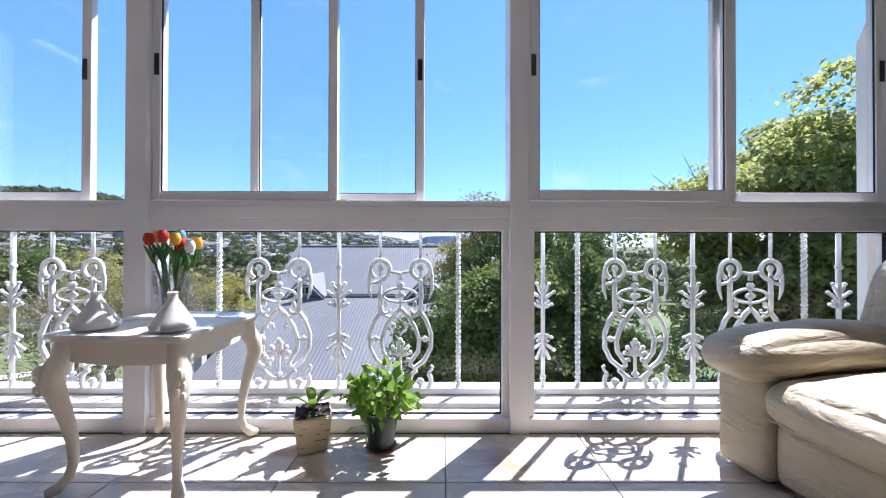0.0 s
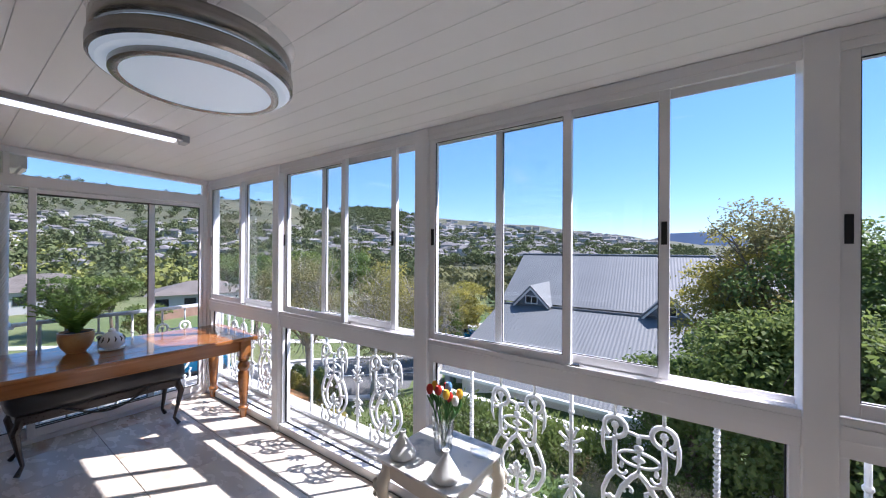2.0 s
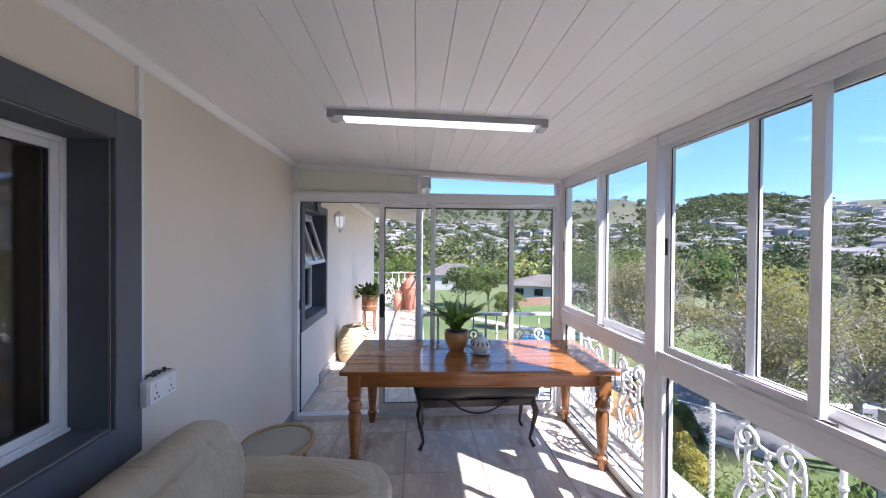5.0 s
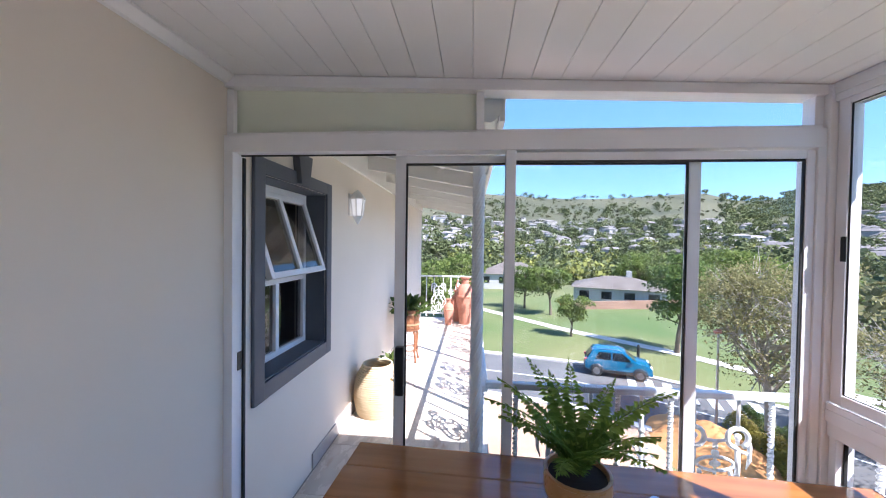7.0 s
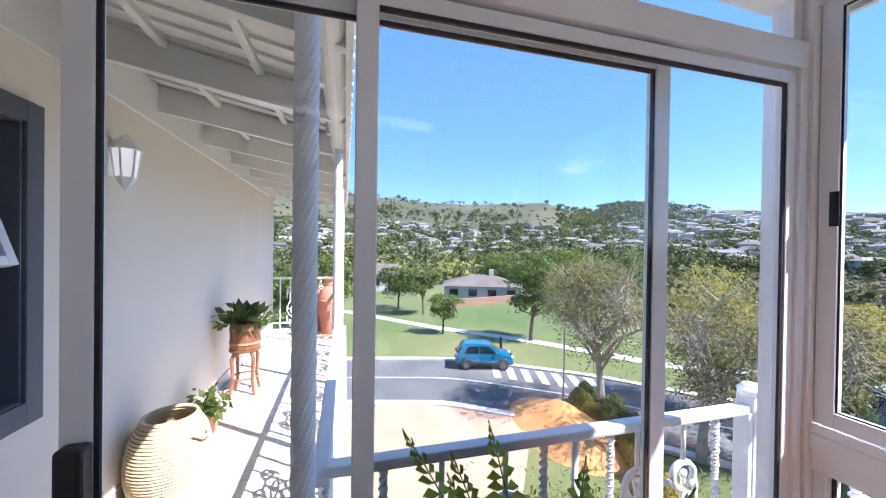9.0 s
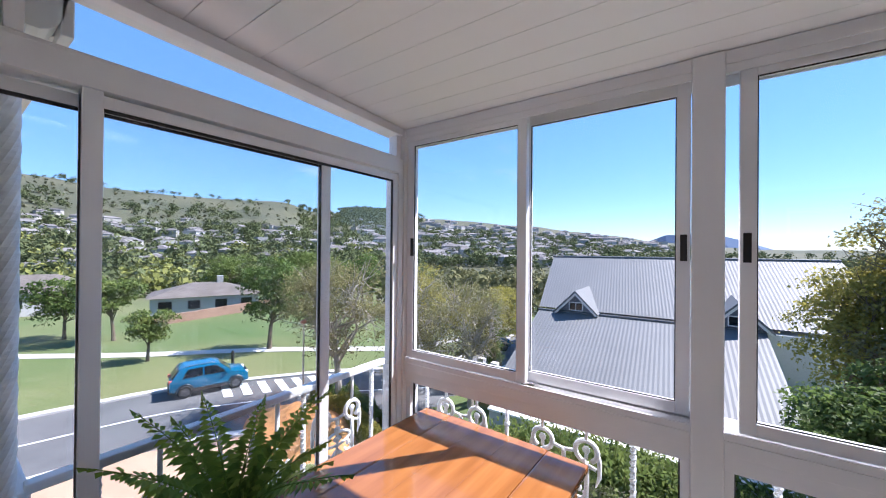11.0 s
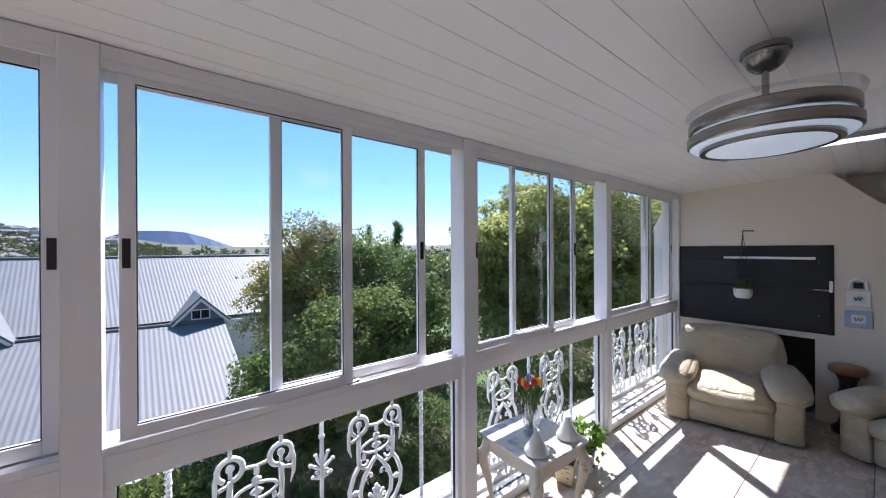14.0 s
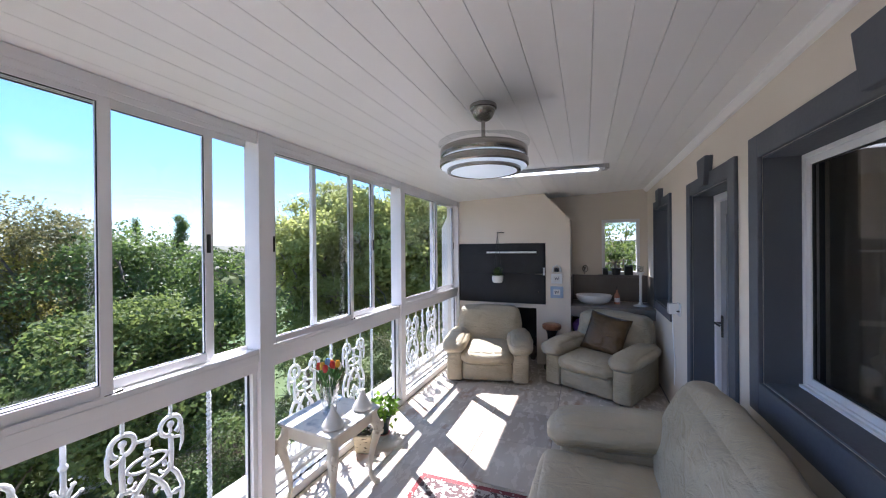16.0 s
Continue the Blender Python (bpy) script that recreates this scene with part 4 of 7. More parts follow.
FR_PAN = (0.31, 0.90, 1.99, 2.60, 3.67, 4.30, 5.52, 6.12)
balustrade("balustrade", pose(0, 0.165, 0), FR_PAN, (0.60, 2.29, 3.98, 5.04, 5.82, 6.58), (0.06, 1.20, 1.67, 2.91, 3.36, 4.60, 5.22, 6.40), 6.95, (), "white cast-iron balustrade outside the sunroom windows")
balustrade("balustrade", pose(-0.24, -1.42, 0, 0, 0, 90), (0.42, 1.14), (0.78,), (0.14, 0.66, 0.92, 1.40), 1.60, (1.56,), "white cast-iron balustrade round the balcony corner")
balustrade("balustrade", pose(-0.24, 0.165, 0), (), (), (0.13,), 0.22, (), "short white balustrade return at the corner post")
cp = thing("corner_post", "white painted balustrade corner post with capped top", "post", pose(-0.24, 0.165, 0))
part("shaft", box(-0.035, 0.035, -0.035, 0.035, 0.03, 1.005, 0.006), M_IRON, cp)
part("cap", lathe([(0.0, 1.005), (0.045, 1.005), (0.048, 1.025), (0.03, 1.045), (0, 1.05)], 12), M_IRON, cp)
tagged(part("wing_wall", prism([(0.06, -0.2), (0.27, -0.2), (0.27, 1.98), (0.10, 2.31), (0.06, 2.35)], "x", 6.80, 7.3), M_HOUSEWALL), "white outer wall with sloping top beside the windows", "wall", kind="structure")

# ---- the open balcony beyond the door ----
porch = tagged(part("balcony_floor", box(-6.5, -0.055, ROOM_Y, -1.36, -0.22, -0.028), M_GROUT), "bed of the tiled balcony floor", "floor", kind="structure")
balustrade("balustrade", pose(-6.42, -1.45, -0.02), (0.42, 1.02, 1.95, 2.55, 3.48, 4.08, 5.0, 5.6), (0.72, 2.25, 3.78, 5.3), (0.15, 1.3, 1.68, 2.82, 3.2, 4.35, 4.72, 5.9), 6.2, (), "white cast-iron balustrade along the balcony edge")
balustrade("balustrade", pose(-6.42, -2.68, -0.02, 0, 0, 90), (0.40, 0.95), (0.68,), (0.12, 1.18), 1.24, (), "white cast-iron balustrade at the balcony end")
COL = twist_mesh(0, 2.30, 0.03, 5, 12, 120, 0.05)
for k, xx in enumerate((-0.17, -1.95, -3.4, -4.9, -6.36)):
    c = thing("balcony_column", "slim twisted white iron column holding the eave", "column", pose(xx, -1.49 if xx > -1 else -1.45, -0.03), group="balcony columns")
    put("shaft", COL, c, pose(0, 0, 0))
    part("base", lathe([(0, 0), (0.06, 0), (0.06, 0.02), (0.04, 0.05), (0, 0.05)], 12), M_IRON, c)
gut = thing("gutter", "white half-round rain gutter along the balcony eave", "gutter")
gb = prism([(-1.45 + 0.06 * math.cos(radians(a)), 2.36 + 0.085 * math.sin(radians(a))) for a in range(180, 361, 20)] + [(-1.385, 2.385), (-1.515, 2.385)], "x", -6.6, -0.07)
part("trough", gb, M_PVC, gut)
for k in range(9):
    part("bracket", box(-0.22 - 0.75 * k, -0.16 - 0.75 * k, -1.525, -1.375, 2.30, 2.40, 0.01), M_PVC, gut)
sof = tagged(part("balcony_roof", prism([(-2.70, 2.70), (-1.36, 2.44), (-1.36, 2.46), (-2.70, 2.72)], "x", -6.7, -0.06), M_SOFFIT), "corrugated sheeting over the balcony", "roof", kind="structure")
for k in range(45):
    xx = -6.6 + 0.145 * k
    part("corrugation", prism([(-2.70, 2.682), (-1.36, 2.422), (-1.36, 2.441), (-2.70, 2.701)], "x", xx, xx + 0.07), M_SOFFIT, sof)
for k in range(8):
    xx = -0.55 - 0.82 * k
    r = thing("roof_beam", "white painted timber rafter under the balcony roof", "beam", group="balcony rafters")
    part("beam", prism([(-2.70, 2.50), (-1.40, 2.27), (-1.40, 2.42), (-2.70, 2.68)], "x", xx - 0.025, xx + 0.025, 0.004), M_SOFFIT, r)
for yy, zz in ((-2.3, 2.60), (-1.85, 2.52)):
    r = thing("roof_batten", "white painted roofing batten", "beam", group="balcony battens")
    part("batten", box(-6.6, -0.07, yy - 0.02, yy + 0.02, zz - 0.035, zz + 0.02, 0.003), M_SOFFIT, r)
tagged(part("wall_plate", box(-6.5, -0.07, -2.698, -2.67, 2.40, 2.675, 0.004), M_SOFFIT), "white timber wall plate under the rafters", "beam", kind="structure")
tagged(part("fascia", box(-6.6, -0.07, -1.40, -1.372, 2.28, 2.43, 0.004), M_SOFFIT), "white fascia board behind the gutter", "beam", kind="structure")
tagged(part("lower_storey", box(-6.5, 7.5, -6.7, -1.38, -7.5, -0.22), M_HOUSEWALL), "rendered lower storey of the house", "wall", kind="structure")
tagged(part("lower_storey_front", box(-0.3, 7.4, -1.38, 0.30, -7.5, -0.22), M_HOUSEWALL), "rendered lower storey under the sunroom", "wall", kind="structure")


# ---- ground, hills, road ----
SKYLINE = [(-180, 1.0), (-60, 0.9), (-20, 0.5), (-10, 0.45), (-3, 0.7), (3, 1.4), (10, 2.5), (14, 3.1), (22, 4.1), (31, 4.8), (36, 5.2), (41, 5.8), (47, 6.3), (54, 5.7), (60, 7.1), (70, 6.9), (78, 7.1), (84, 7.7), (90, 8.2), (105, 8.0), (140, 3.0), (180, 1.0)]


def hill(az):
    for (a, e), (b, f) in zip(SKYLINE, SKYLINE[1:]):
        if a <= az <= b:
            s = (az - a) / (b - a)
            s = s * s * (3 - 2 * s)
            return e + (f - e) * s
    return 1.0


def ground_z(x, y):
    r = math.hypot(x, y)
    az = math.degrees(math.atan2(-x, y))
    near = -6.4 + 1.4 * max(0.0, min(1.0, (x + 9) / 6))
    top = 1.7 + 700 * math.tan(radians(hill(az)))
    base = -7.5
    if r < 60:
        return near + (base - near) * max(0.0, (r - 30) / 30)
    if r < 130:
        z = base - 3.0 * (r - 60) / 70
    elif r < 700:
        s = (r - 130) / 570
        z = -10.5 + (top + 10.5) * (0.55 * s + 0.45 * s * s)
    elif r < 1100:
        z = top - (top + 25) * ((r - 700) / 400) ** 1.3
    else:
        z = -25.0
    k = min(1.0, max(0.0, (r - 90) / 200))
    if r < 1100:
        z += k * (2.5 * noise.noise(Vector((x * 0.012, y * 0.012, 3))) + 0.9 * noise.noise(Vector((x * 0.05, y * 0.05, 8))))
    return z


def land_material():
    m, t, n, l, p = shader("grass_scrub_and_hills")
    co = n.new("ShaderNodeTexCoord")
    big, fine, mid = n.new("ShaderNodeTexNoise"), n.new("ShaderNodeTexNoise"), n.new("ShaderNodeTexNoise")
    big.inputs["Scale"].default_value, big.inputs["Detail"].default_value = 0.05, 8
    mid.inputs["Scale"].default_value, mid.inputs["Detail"].default_value = 0.011, 8
    fine.inputs["Scale"].default_value, fine.inputs["Detail"].default_value = 4.0, 5
    for q in (big, fine, mid):
        l.new(co.outputs["Object"], q.inputs["Vector"])
    grass, scrub = n.new("ShaderNodeValToRGB"), n.new("ShaderNodeValToRGB")
    grass.color_ramp.elements[0].position, grass.color_ramp.elements[0].color = 0.35, (0.055, 0.100, 0.021, 1)
    grass.color_ramp.elements[1].position, grass.color_ramp.elements[1].color = 0.65, (0.135, 0.14, 0.052, 1)
    scrub.color_ramp.elements[0].position, scrub.color_ramp.elements[0].color = 0.36, (0.046, 0.051, 0.025, 1)
    scrub.color_ramp.elements[1].position, scrub.color_ramp.elements[1].color = 0.66, (0.088, 0.086, 0.046, 1)
    l.new(big.outputs["Fac"], grass.inputs["Fac"])
    l.new(mid.outputs["Fac"], scrub.inputs["Fac"])
    ln, mr, mx = n.new("ShaderNodeVectorMath"), n.new("ShaderNodeMapRange"), n.new("ShaderNodeMix")
    ln.operation = "LENGTH"
    l.new(co.outputs["Object"], ln.inputs[0])
    l.new(ln.outputs["Value"], mr.inputs["Value"])
    mr.inputs["From Min"].default_value, mr.inputs["From Max"].default_value = 70, 130
    mx.data_type = "RGBA"
    l.new(mr.outputs[0], mx.inputs[0])
    l.new(grass.outputs["Color"], mx.inputs[6])
    l.new(scrub.outputs["Color"], mx.inputs[7])
    l.new(mx.outputs[2], p.inputs["Base Color"])
    p.inputs["Roughness"].default_value = 0.95
    bp = n.new("ShaderNodeBump")
    bp.inputs["Strength"].default_value, bp.inputs["Distance"].default_value = 0.5, 0.05
    l.new(fine.outputs["Fac"], bp.inputs["Height"])
    l.new(bp.outputs["Normal"], p.inputs["Normal"])
    return m


M_LAND = land_material()
rings = [0.5 + 1.6 * k for k in range(20)] + [34 * 1.075 ** k for k in range(56)] + [2200, 3000, 4200]
SEG = 240
gv, gf = [], []
for r in rings:
    for k in range(SEG):
        a = 2 * math.pi * k / SEG
        x, yy = -r * math.sin(a), r * math.cos(a)
        gv.append((x, yy, ground_z(x, yy)))
for i in range(len(rings) - 1):
    for k in range(SEG):
        j = (k + 1) % SEG
        gf.append((i * SEG + k, (i + 1) * SEG + k, (i + 1) * SEG + j, i * SEG + j))
gf.append(tuple(range(SEG)))
gme = bpy.data.meshes.new("ground")
gme.from_pydata(gv, [], gf)
gme.polygons.foreach_set("use_smooth", [True] * len(gme.polygons))
tagged(part("ground", gme, M_LAND), "lawn, scrub and dry grassy hills beyond the house", "ground", kind="structure")


def ribbon(name, line, w0, w1, lift, material, label, category, thick=0.0):
    """A strip along a line, from w0 to w1 metres to its right, that follows the ground."""
    pts = []
    for (a, b) in zip(line, line[1:]):
        for k in range(10):
            pts.append((a[0] + (b[0] - a[0]) * k / 10, a[1] + (b[1] - a[1]) * k / 10))
    pts.append(line[-1])
    for _ in range(4):
        pts = [pts[0]] + [((pts[k - 1][0] + 2 * pts[k][0] + pts[k + 1][0]) / 4, (pts[k - 1][1] + 2 * pts[k][1] + pts[k + 1][1]) / 4) for k in range(1, len(pts) - 1)] + [pts[-1]]
    bm = bmesh.new()
    rows = []
    for k, p in enumerate(pts):
        q, o = pts[min(k + 1, len(pts) - 1)], pts[max(k - 1, 0)]
        d = Vector((q[0] - o[0], q[1] - o[1], 0)).normalized()
        s = Vector((d.y, -d.x, 0))
        a, b = Vector((p[0], p[1], 0)) + s * w0, Vector((p[0], p[1], 0)) + s * w1
        zc = ground_z(p[0], p[1]) + lift
        vs = [bm.verts.new((a.x, a.y, zc)), bm.verts.new((b.x, b.y, zc))]
        if thick:
            vs += [bm.verts.new((b.x, b.y, zc - thick)), bm.verts.new((a.x, a.y, zc - thick))]
        rows.append(vs)
    for u, v in zip(rows, rows[1:]):
        for k in range(len(u) if thick else 1):
            j = (k + 1) % len(u)
            bm.faces.new((u[k], u[j], v[j], v[k]))
    bmesh.ops.recalc_face_normals(bm, faces=bm.faces)
    if bm.faces[:][0].normal.z < 0 and not thick:
        bmesh.ops.reverse_faces(bm, faces=bm.faces)
    return tagged(part(name, bm, material), label, category, kind="structure")


ROAD = [(-21.4, -45), (-21.4, -15), (-21.3, -2), (-19.6, 5.0), (-15.2, 11.2), (-9.5, 16.5), (-8.5, 30), (-10, 55)]
ribbon("road", ROAD, -3.3, 3.3, 0.03, M_ASPHALT, "grey asphalt road curving past the lawn", "road")
ribbon("road_line", ROAD, -0.06, 0.06, 0.05, M_ROADWHITE, "white centre line on the asphalt", "road marking")
ribbon("kerb_far", ROAD, -3.75, -3.3, 0.13, M_KERB, "concrete kerb along the lawn", "kerb", 0.25)
ribbon("kerb_near", ROAD, 3.3, 3.75, 0.13, M_KERB, "concrete kerb along the driveway", "kerb", 0.25)
ribbon("footpath", [(-70, -18), (-46, -1), (-33, 7.5), (-25.5, 14.5), (-17, 21), (-14, 34)], -0.6, 0.6, 0.04, M_KERB, "pale footpath across the lawn", "path")
dv = [(-17.3, -9), (-17.4, -1), (-16.2, 4.2), (-14.4, 7.4), (-7.5, 3.0), (-2.5, 0.9), (-2.5, -9)]
bm = bmesh.new()
bm.faces.new([bm.verts.new((p[0], p[1], ground_z(p[0], p[1]) + 0.02)) for p in dv])
bmesh.ops.triangulate(bm, faces=bm.faces)
tagged(part("driveway", bm, M_SAND), "orange-brown paved driveway below the balcony", "driveway", kind="structure")
bm = bmesh.new()
for k in range(7):
    d = Vector((4.4, 6.2, 0)).normalized()
    s = Vector((d.y, -d.x, 0))
    p = Vector((-19.0, 6.6, 0)) + d * (0.95 * k)
    z = ground_z(p.x, p.y) + 0.055
    q = [p - s * 2.6, p - s * 2.6 + d * 0.45, p - s * 0.6 + d * 1.05, p - s * 0.6 + d * 0.6]
    bm.faces.new([bm.verts.new((v.x, v.y, z)) for v in q][::-1])
tagged(part("road_hatching", bm, M_ROADWHITE), "white painted hatching on the road", "road marking", kind="structure")
hb = bmesh.new()
bmesh.ops.create_grid(hb, x_segments=28, y_segments=28, size=1)
for v in hb.verts:
    rr = v.co.length
    v.co = Vector((-12.8 + 3.6 * v.co.x, 7.9 + 2.2 * v.co.y, 0))
    v.co.z = ground_z(v.co.x, v.co.y) - 0.1 + 1.35 * max(0.0, 1 - rr) * (1 + 0.14 * noise.noise(Vector((v.co.x * 1.7, v.co.y * 1.7, 1))))
tagged(part("sand_heap", hb, M_BRICK, smooth=True), "heap of orange building sand beside the driveway", "sand heap")


# ---- trees ----
def tree(at, height, crown_r, leaf_mat, n=6000, size=0.16, label="", bark=None, sparse=0.55, low=0.25, group="", name="tree", seed=1, squash=1.0, clumps=26, puff=(0.28, 0.5), loose=0.75, twigs=5):
    rng = np.random.default_rng(seed)
    th = thing(name, label, "tree" if name == "tree" else name, pose(at[0], at[1], at[2]), group=group)
    trunk_top = height * 0.55
    r0 = 0.018 * height + 0.03
    bend = rng.normal(size=2) * 0.04 * height
    tb = tube([(bend[0] * f * f, bend[1] * f * f, -0.2 + trunk_top * f) for f in (0, 0.25, 0.5, 0.75, 1.0)], [r0 * 1.3, r0, r0 * 0.85, r0 * 0.7, r0 * 0.5], 8)
    cz0, cz1 = height * low, height
    cc = np.array([bend[0], bend[1], (cz0 + cz1) / 2])
    ext = np.array([crown_r, crown_r, (cz1 - cz0) / 2]) * np.array([1, 1, squash])
    d = rng.normal(size=(clumps, 3))
    d /= np.linalg.norm(d, axis=1, keepdims=True)
    cl = cc + d * ext * rng.uniform(0.35, 0.85, (clumps, 1))
    for c in cl[: min(clumps, 22)]:
        f = rng.uniform(0.45, 0.95)
        s = np.array([bend[0] * f * f, bend[1] * f * f, trunk_top * f])
        mid = (s + c) / 2 + rng.normal(size=3) * 0.05 * height * np.array([1, 1, 0.5])
        tube([tuple(s), tuple(mid), tuple(c)], [r0 * 0.4, r0 * 0.25, r0 * 0.08], 5, tb)
        for _ in range(twigs):
            e = c + np.clip(rng.normal(size=3), -1.3, 1.3) * crown_r * 0.30
            b0 = mid + (c - mid) * rng.uniform(0.3, 1.0)
            tube([tuple(b0), tuple((b0 + e) / 2 + rng.normal(size=3) * 0.04 * crown_r), tuple(e)], [r0 * 0.13, r0 * 0.08, r0 * 0.03], 4, tb)
    part("trunk", tb, bark or M_TRUNK, th, smooth=True)
    which = rng.integers(0, clumps, n)
    cr = crown_r * rng.uniform(puff[0], puff[1], clumps)
    v = rng.normal(size=(n, 3))
    v /= np.linalg.norm(v, axis=1, keepdims=True)
    v[:, 2] = np.where((v[:, 2] < 0) & (rng.random(n) < 0.8), -v[:, 2], v[:, 2])
    ragged = 1 + 0.22 * np.sin(which * 1.7 + v[:, 0] * 7) * np.sin(v[:, 1] * 6 + which) + np.where(rng.random(n) < 0.07, rng.uniform(0.1, 0.45, n), 0)
    p = cl[which] + v * (cr[which] * rng.uniform(0.72, 1.04, n) * ragged)[:, None] * np.array([1, 1, 0.66])
    out = (p - cc) / (np.linalg.norm(p - cc, axis=1, keepdims=True) + 1e-6)
    me = shell_leaves("crown", p, 0.8 * v + 0.3 * out + np.array([0, 0, 0.75]), size, rng, 0.6, loose)
    part("crown", me, leaf_mat, th)
    return th


def gz(x, y):
    return (x, y, ground_z(x, y))


DENSE = "dense evergreen garden tree with glossy dark leaves"
tree(gz(5.2, 14.4), 7.7, 1.95, M_LEAF_YELLOW, 20000, 0.115, "rounded garden tree with yellow-green leaves", seed=3, low=0.1, clumps=34)
tree(gz(6.9, 12.7), 8.9, 2.0, M_LEAF_OLIVE, 17000, 0.10, "tall garden tree with thin olive leaves", seed=4, low=0.1, clumps=40)
tree(gz(8.4, 11.0), 8.0, 2.4, M_LEAF_DARK, 36000, 0.12, DENSE, seed=5, low=0.08, clumps=44, group="evergreen garden trees")
tree(gz(4.4, 8.5), 4.8, 1.65, M_LEAF_DARK, 24000, 0.11, DENSE, seed=6, low=0.05, clumps=34, group="evergreen garden trees")
tree(gz(6.4, 7.8), 6.0, 2.0, M_LEAF_MID, 30000, 0.11, DENSE, seed=7, low=0.05, clumps=40, group="evergreen garden trees")
tree(gz(8.7, 8.3), 6.7, 2.1, M_LEAF_DARK, 32000, 0.115, DENSE, seed=8, low=0.05, clumps=44, group="evergreen garden trees")
tree(gz(13.7, 7.7), 10.2, 3.3, M_LEAF_BRIGHT, 72000, 0.15, "large bright green tree with layered foliage", seed=9, low=0.12, clumps=95, puff=(0.18, 0.31), loose=0.65)
tree(gz(17.4, 6.6), 12.0, 4.7, M_LEAF_BRIGHT, 90000, 0.17, "large bright green tree with layered foliage", seed=10, low=0.1, clumps=105, puff=(0.17, 0.28), loose=0.65)
tree(gz(9.6, 4.6), 4.6, 1.5, M_LEAF_MID, 15200, 0.077, "bushy green shrub below the windows", seed=11, low=0.02, name="shrub", clumps=30)
tree(gz(6.9, 4.5), 3.6, 1.4, M_LEAF_DARK, 15200, 0.070, "bushy green shrub below the windows", seed=12, low=0.02, name="shrub", clumps=30)


def conifer(at, height, r, n, label, seed, ragged):
    """A narrow evergreen: tiers of upswept branch clumps round a straight trunk."""
    g = np.random.default_rng(seed)
    th = thing("conifer", label, "tree", pose(*at))
    tb = tube([(0, 0, -0.2), (0.03, 0, height * 0.5), (0, 0.02, height * 0.97)], [0.13, 0.08, 0.02], 8)
    pts = []
    for k in range(70):
        f = 0.12 + 0.88 * (k + g.uniform(0, 1)) / 70
        a = g.uniform(0, 6.283)
        reach = r * (1.06 - f) ** 0.7 * g.uniform(1 - ragged, 1 + ragged)
        tip = np.array([reach * math.cos(a), reach * math.sin(a), height * f + 0.25 * reach])
        root = np.array([0, 0, height * f - 0.15 * reach])
        tube([tuple(root), tuple(tip)], [0.025, 0.008], 4, tb)
        s = g.uniform(0.15, 1.0, n // 70)[:, None]
        pts.append(root + (tip - root) * s + g.normal(size=(n // 70, 3)) * np.array([0.10, 0.10, 0.12]) * (0.6 + r * 0.25))
    part("trunk", tb, M_TRUNK, th, smooth=True)
    part("crown", leaves_mesh("crown", np.concatenate(pts), 0.085, g, 0.35, -0.4), M_LEAF_DARK, th)


conifer(gz(10.18, 15.0), 7.9, 0.17, 8000, "narrow dark cypress above the garden", 13, 0.25)
conifer(gz(11.95, 15.2), 8.1, 1.1, 26000, "dark conifer with a ragged top", 14, 0.5)
conifer(gz(-8.0, 17.4), 4.7, 0.75, 14000, "small dark cypress beside the neighbour's roof", 32, 0.3)
tree(gz(11.6, 3.4), 4.4, 1.9, M_LEAF_MID, 20000, 0.09, "bushy green shrub below the windows", seed=33, low=0.02, name="shrub", clumps=36)
tree(gz(8.3, 2.9), 3.2, 1.4, M_LEAF_DARK, 15000, 0.08, "bushy dark green shrub below the windows", seed=34, low=0.02, name="shrub", clumps=30)
tree(gz(14.2, 3.0), 5.0, 2.0, M_LEAF_DARK, 18000, 0.10, "bushy dark green shrub below the windows", seed=35, low=0.02, name="shrub", clumps=34)
tree(gz(-8.6, 19.5), 6.4, 2.0, M_LEAF_YELLOW, 11400, 0.126, "yellow-green tree beside the neighbour's roof", M_PALEBARK, seed=15, low=0.2)
tree(gz(-7.4, 13.6), 6.6, 2.2, M_LEAF_OLIVE, 6500, 0.105, "thinly leaved tree with pale bare branches", M_PALEBARK, seed=16, low=0.2, group="thin roadside trees", clumps=30, twigs=16, loose=1.0)
tree(gz(-9.4, 11.6), 7.4, 2.5, M_LEAF_OLIVE, 9500, 0.105, "thinly leaved tree with pale bare branches", M_PALEBARK, seed=17, low=0.22, group="thin roadside trees", clumps=34, twigs=16, loose=1.0)
tree(gz(-13.6, 10.6), 8.2, 3.0, M_LEAF_OLIVE, 14000, 0.11, "thinly leaved tree with pale bare branches", M_PALEBARK, seed=18, low=0.25, group="thin roadside trees", clumps=38, twigs=16, loose=1.0)
tree(gz(-11.8, 15.8), 7.2, 2.6, M_LEAF_YELLOW, 11400, 0.126, "yellow-green leafy tree by the roadside", M_PALEBARK, seed=19, low=0.2)
tree(gz(-30.5, 7.3), 4.2, 1.5, M_LEAF_MID, 3000, 0.22, "small young tree on the lawn", seed=20, low=0.3, group="lawn trees")
tree(gz(-26.4, 14.0), 7.4, 2.7, M_LEAF_DARK, 5000, 0.26, "round leafy tree on the lawn", seed=21, low=0.25, group="lawn trees")
tree(gz(-42.0, 8.0), 6.5, 2.6, M_LEAF_MID, 4000, 0.3, "round leafy tree on the lawn", seed=22, low=0.25, group="lawn trees")
tree(gz(-47.0, 5.6), 6.0, 3.0, M_LEAF_DARK, 4000, 0.3, "round leafy tree on the lawn", seed=23, low=0.2, group="lawn trees")
tree(gz(-38.0, -3.0), 8.0, 3.2, M_LEAF_MID, 5000, 0.3, "leafy tree beyond the balcony", seed=24, low=0.2)
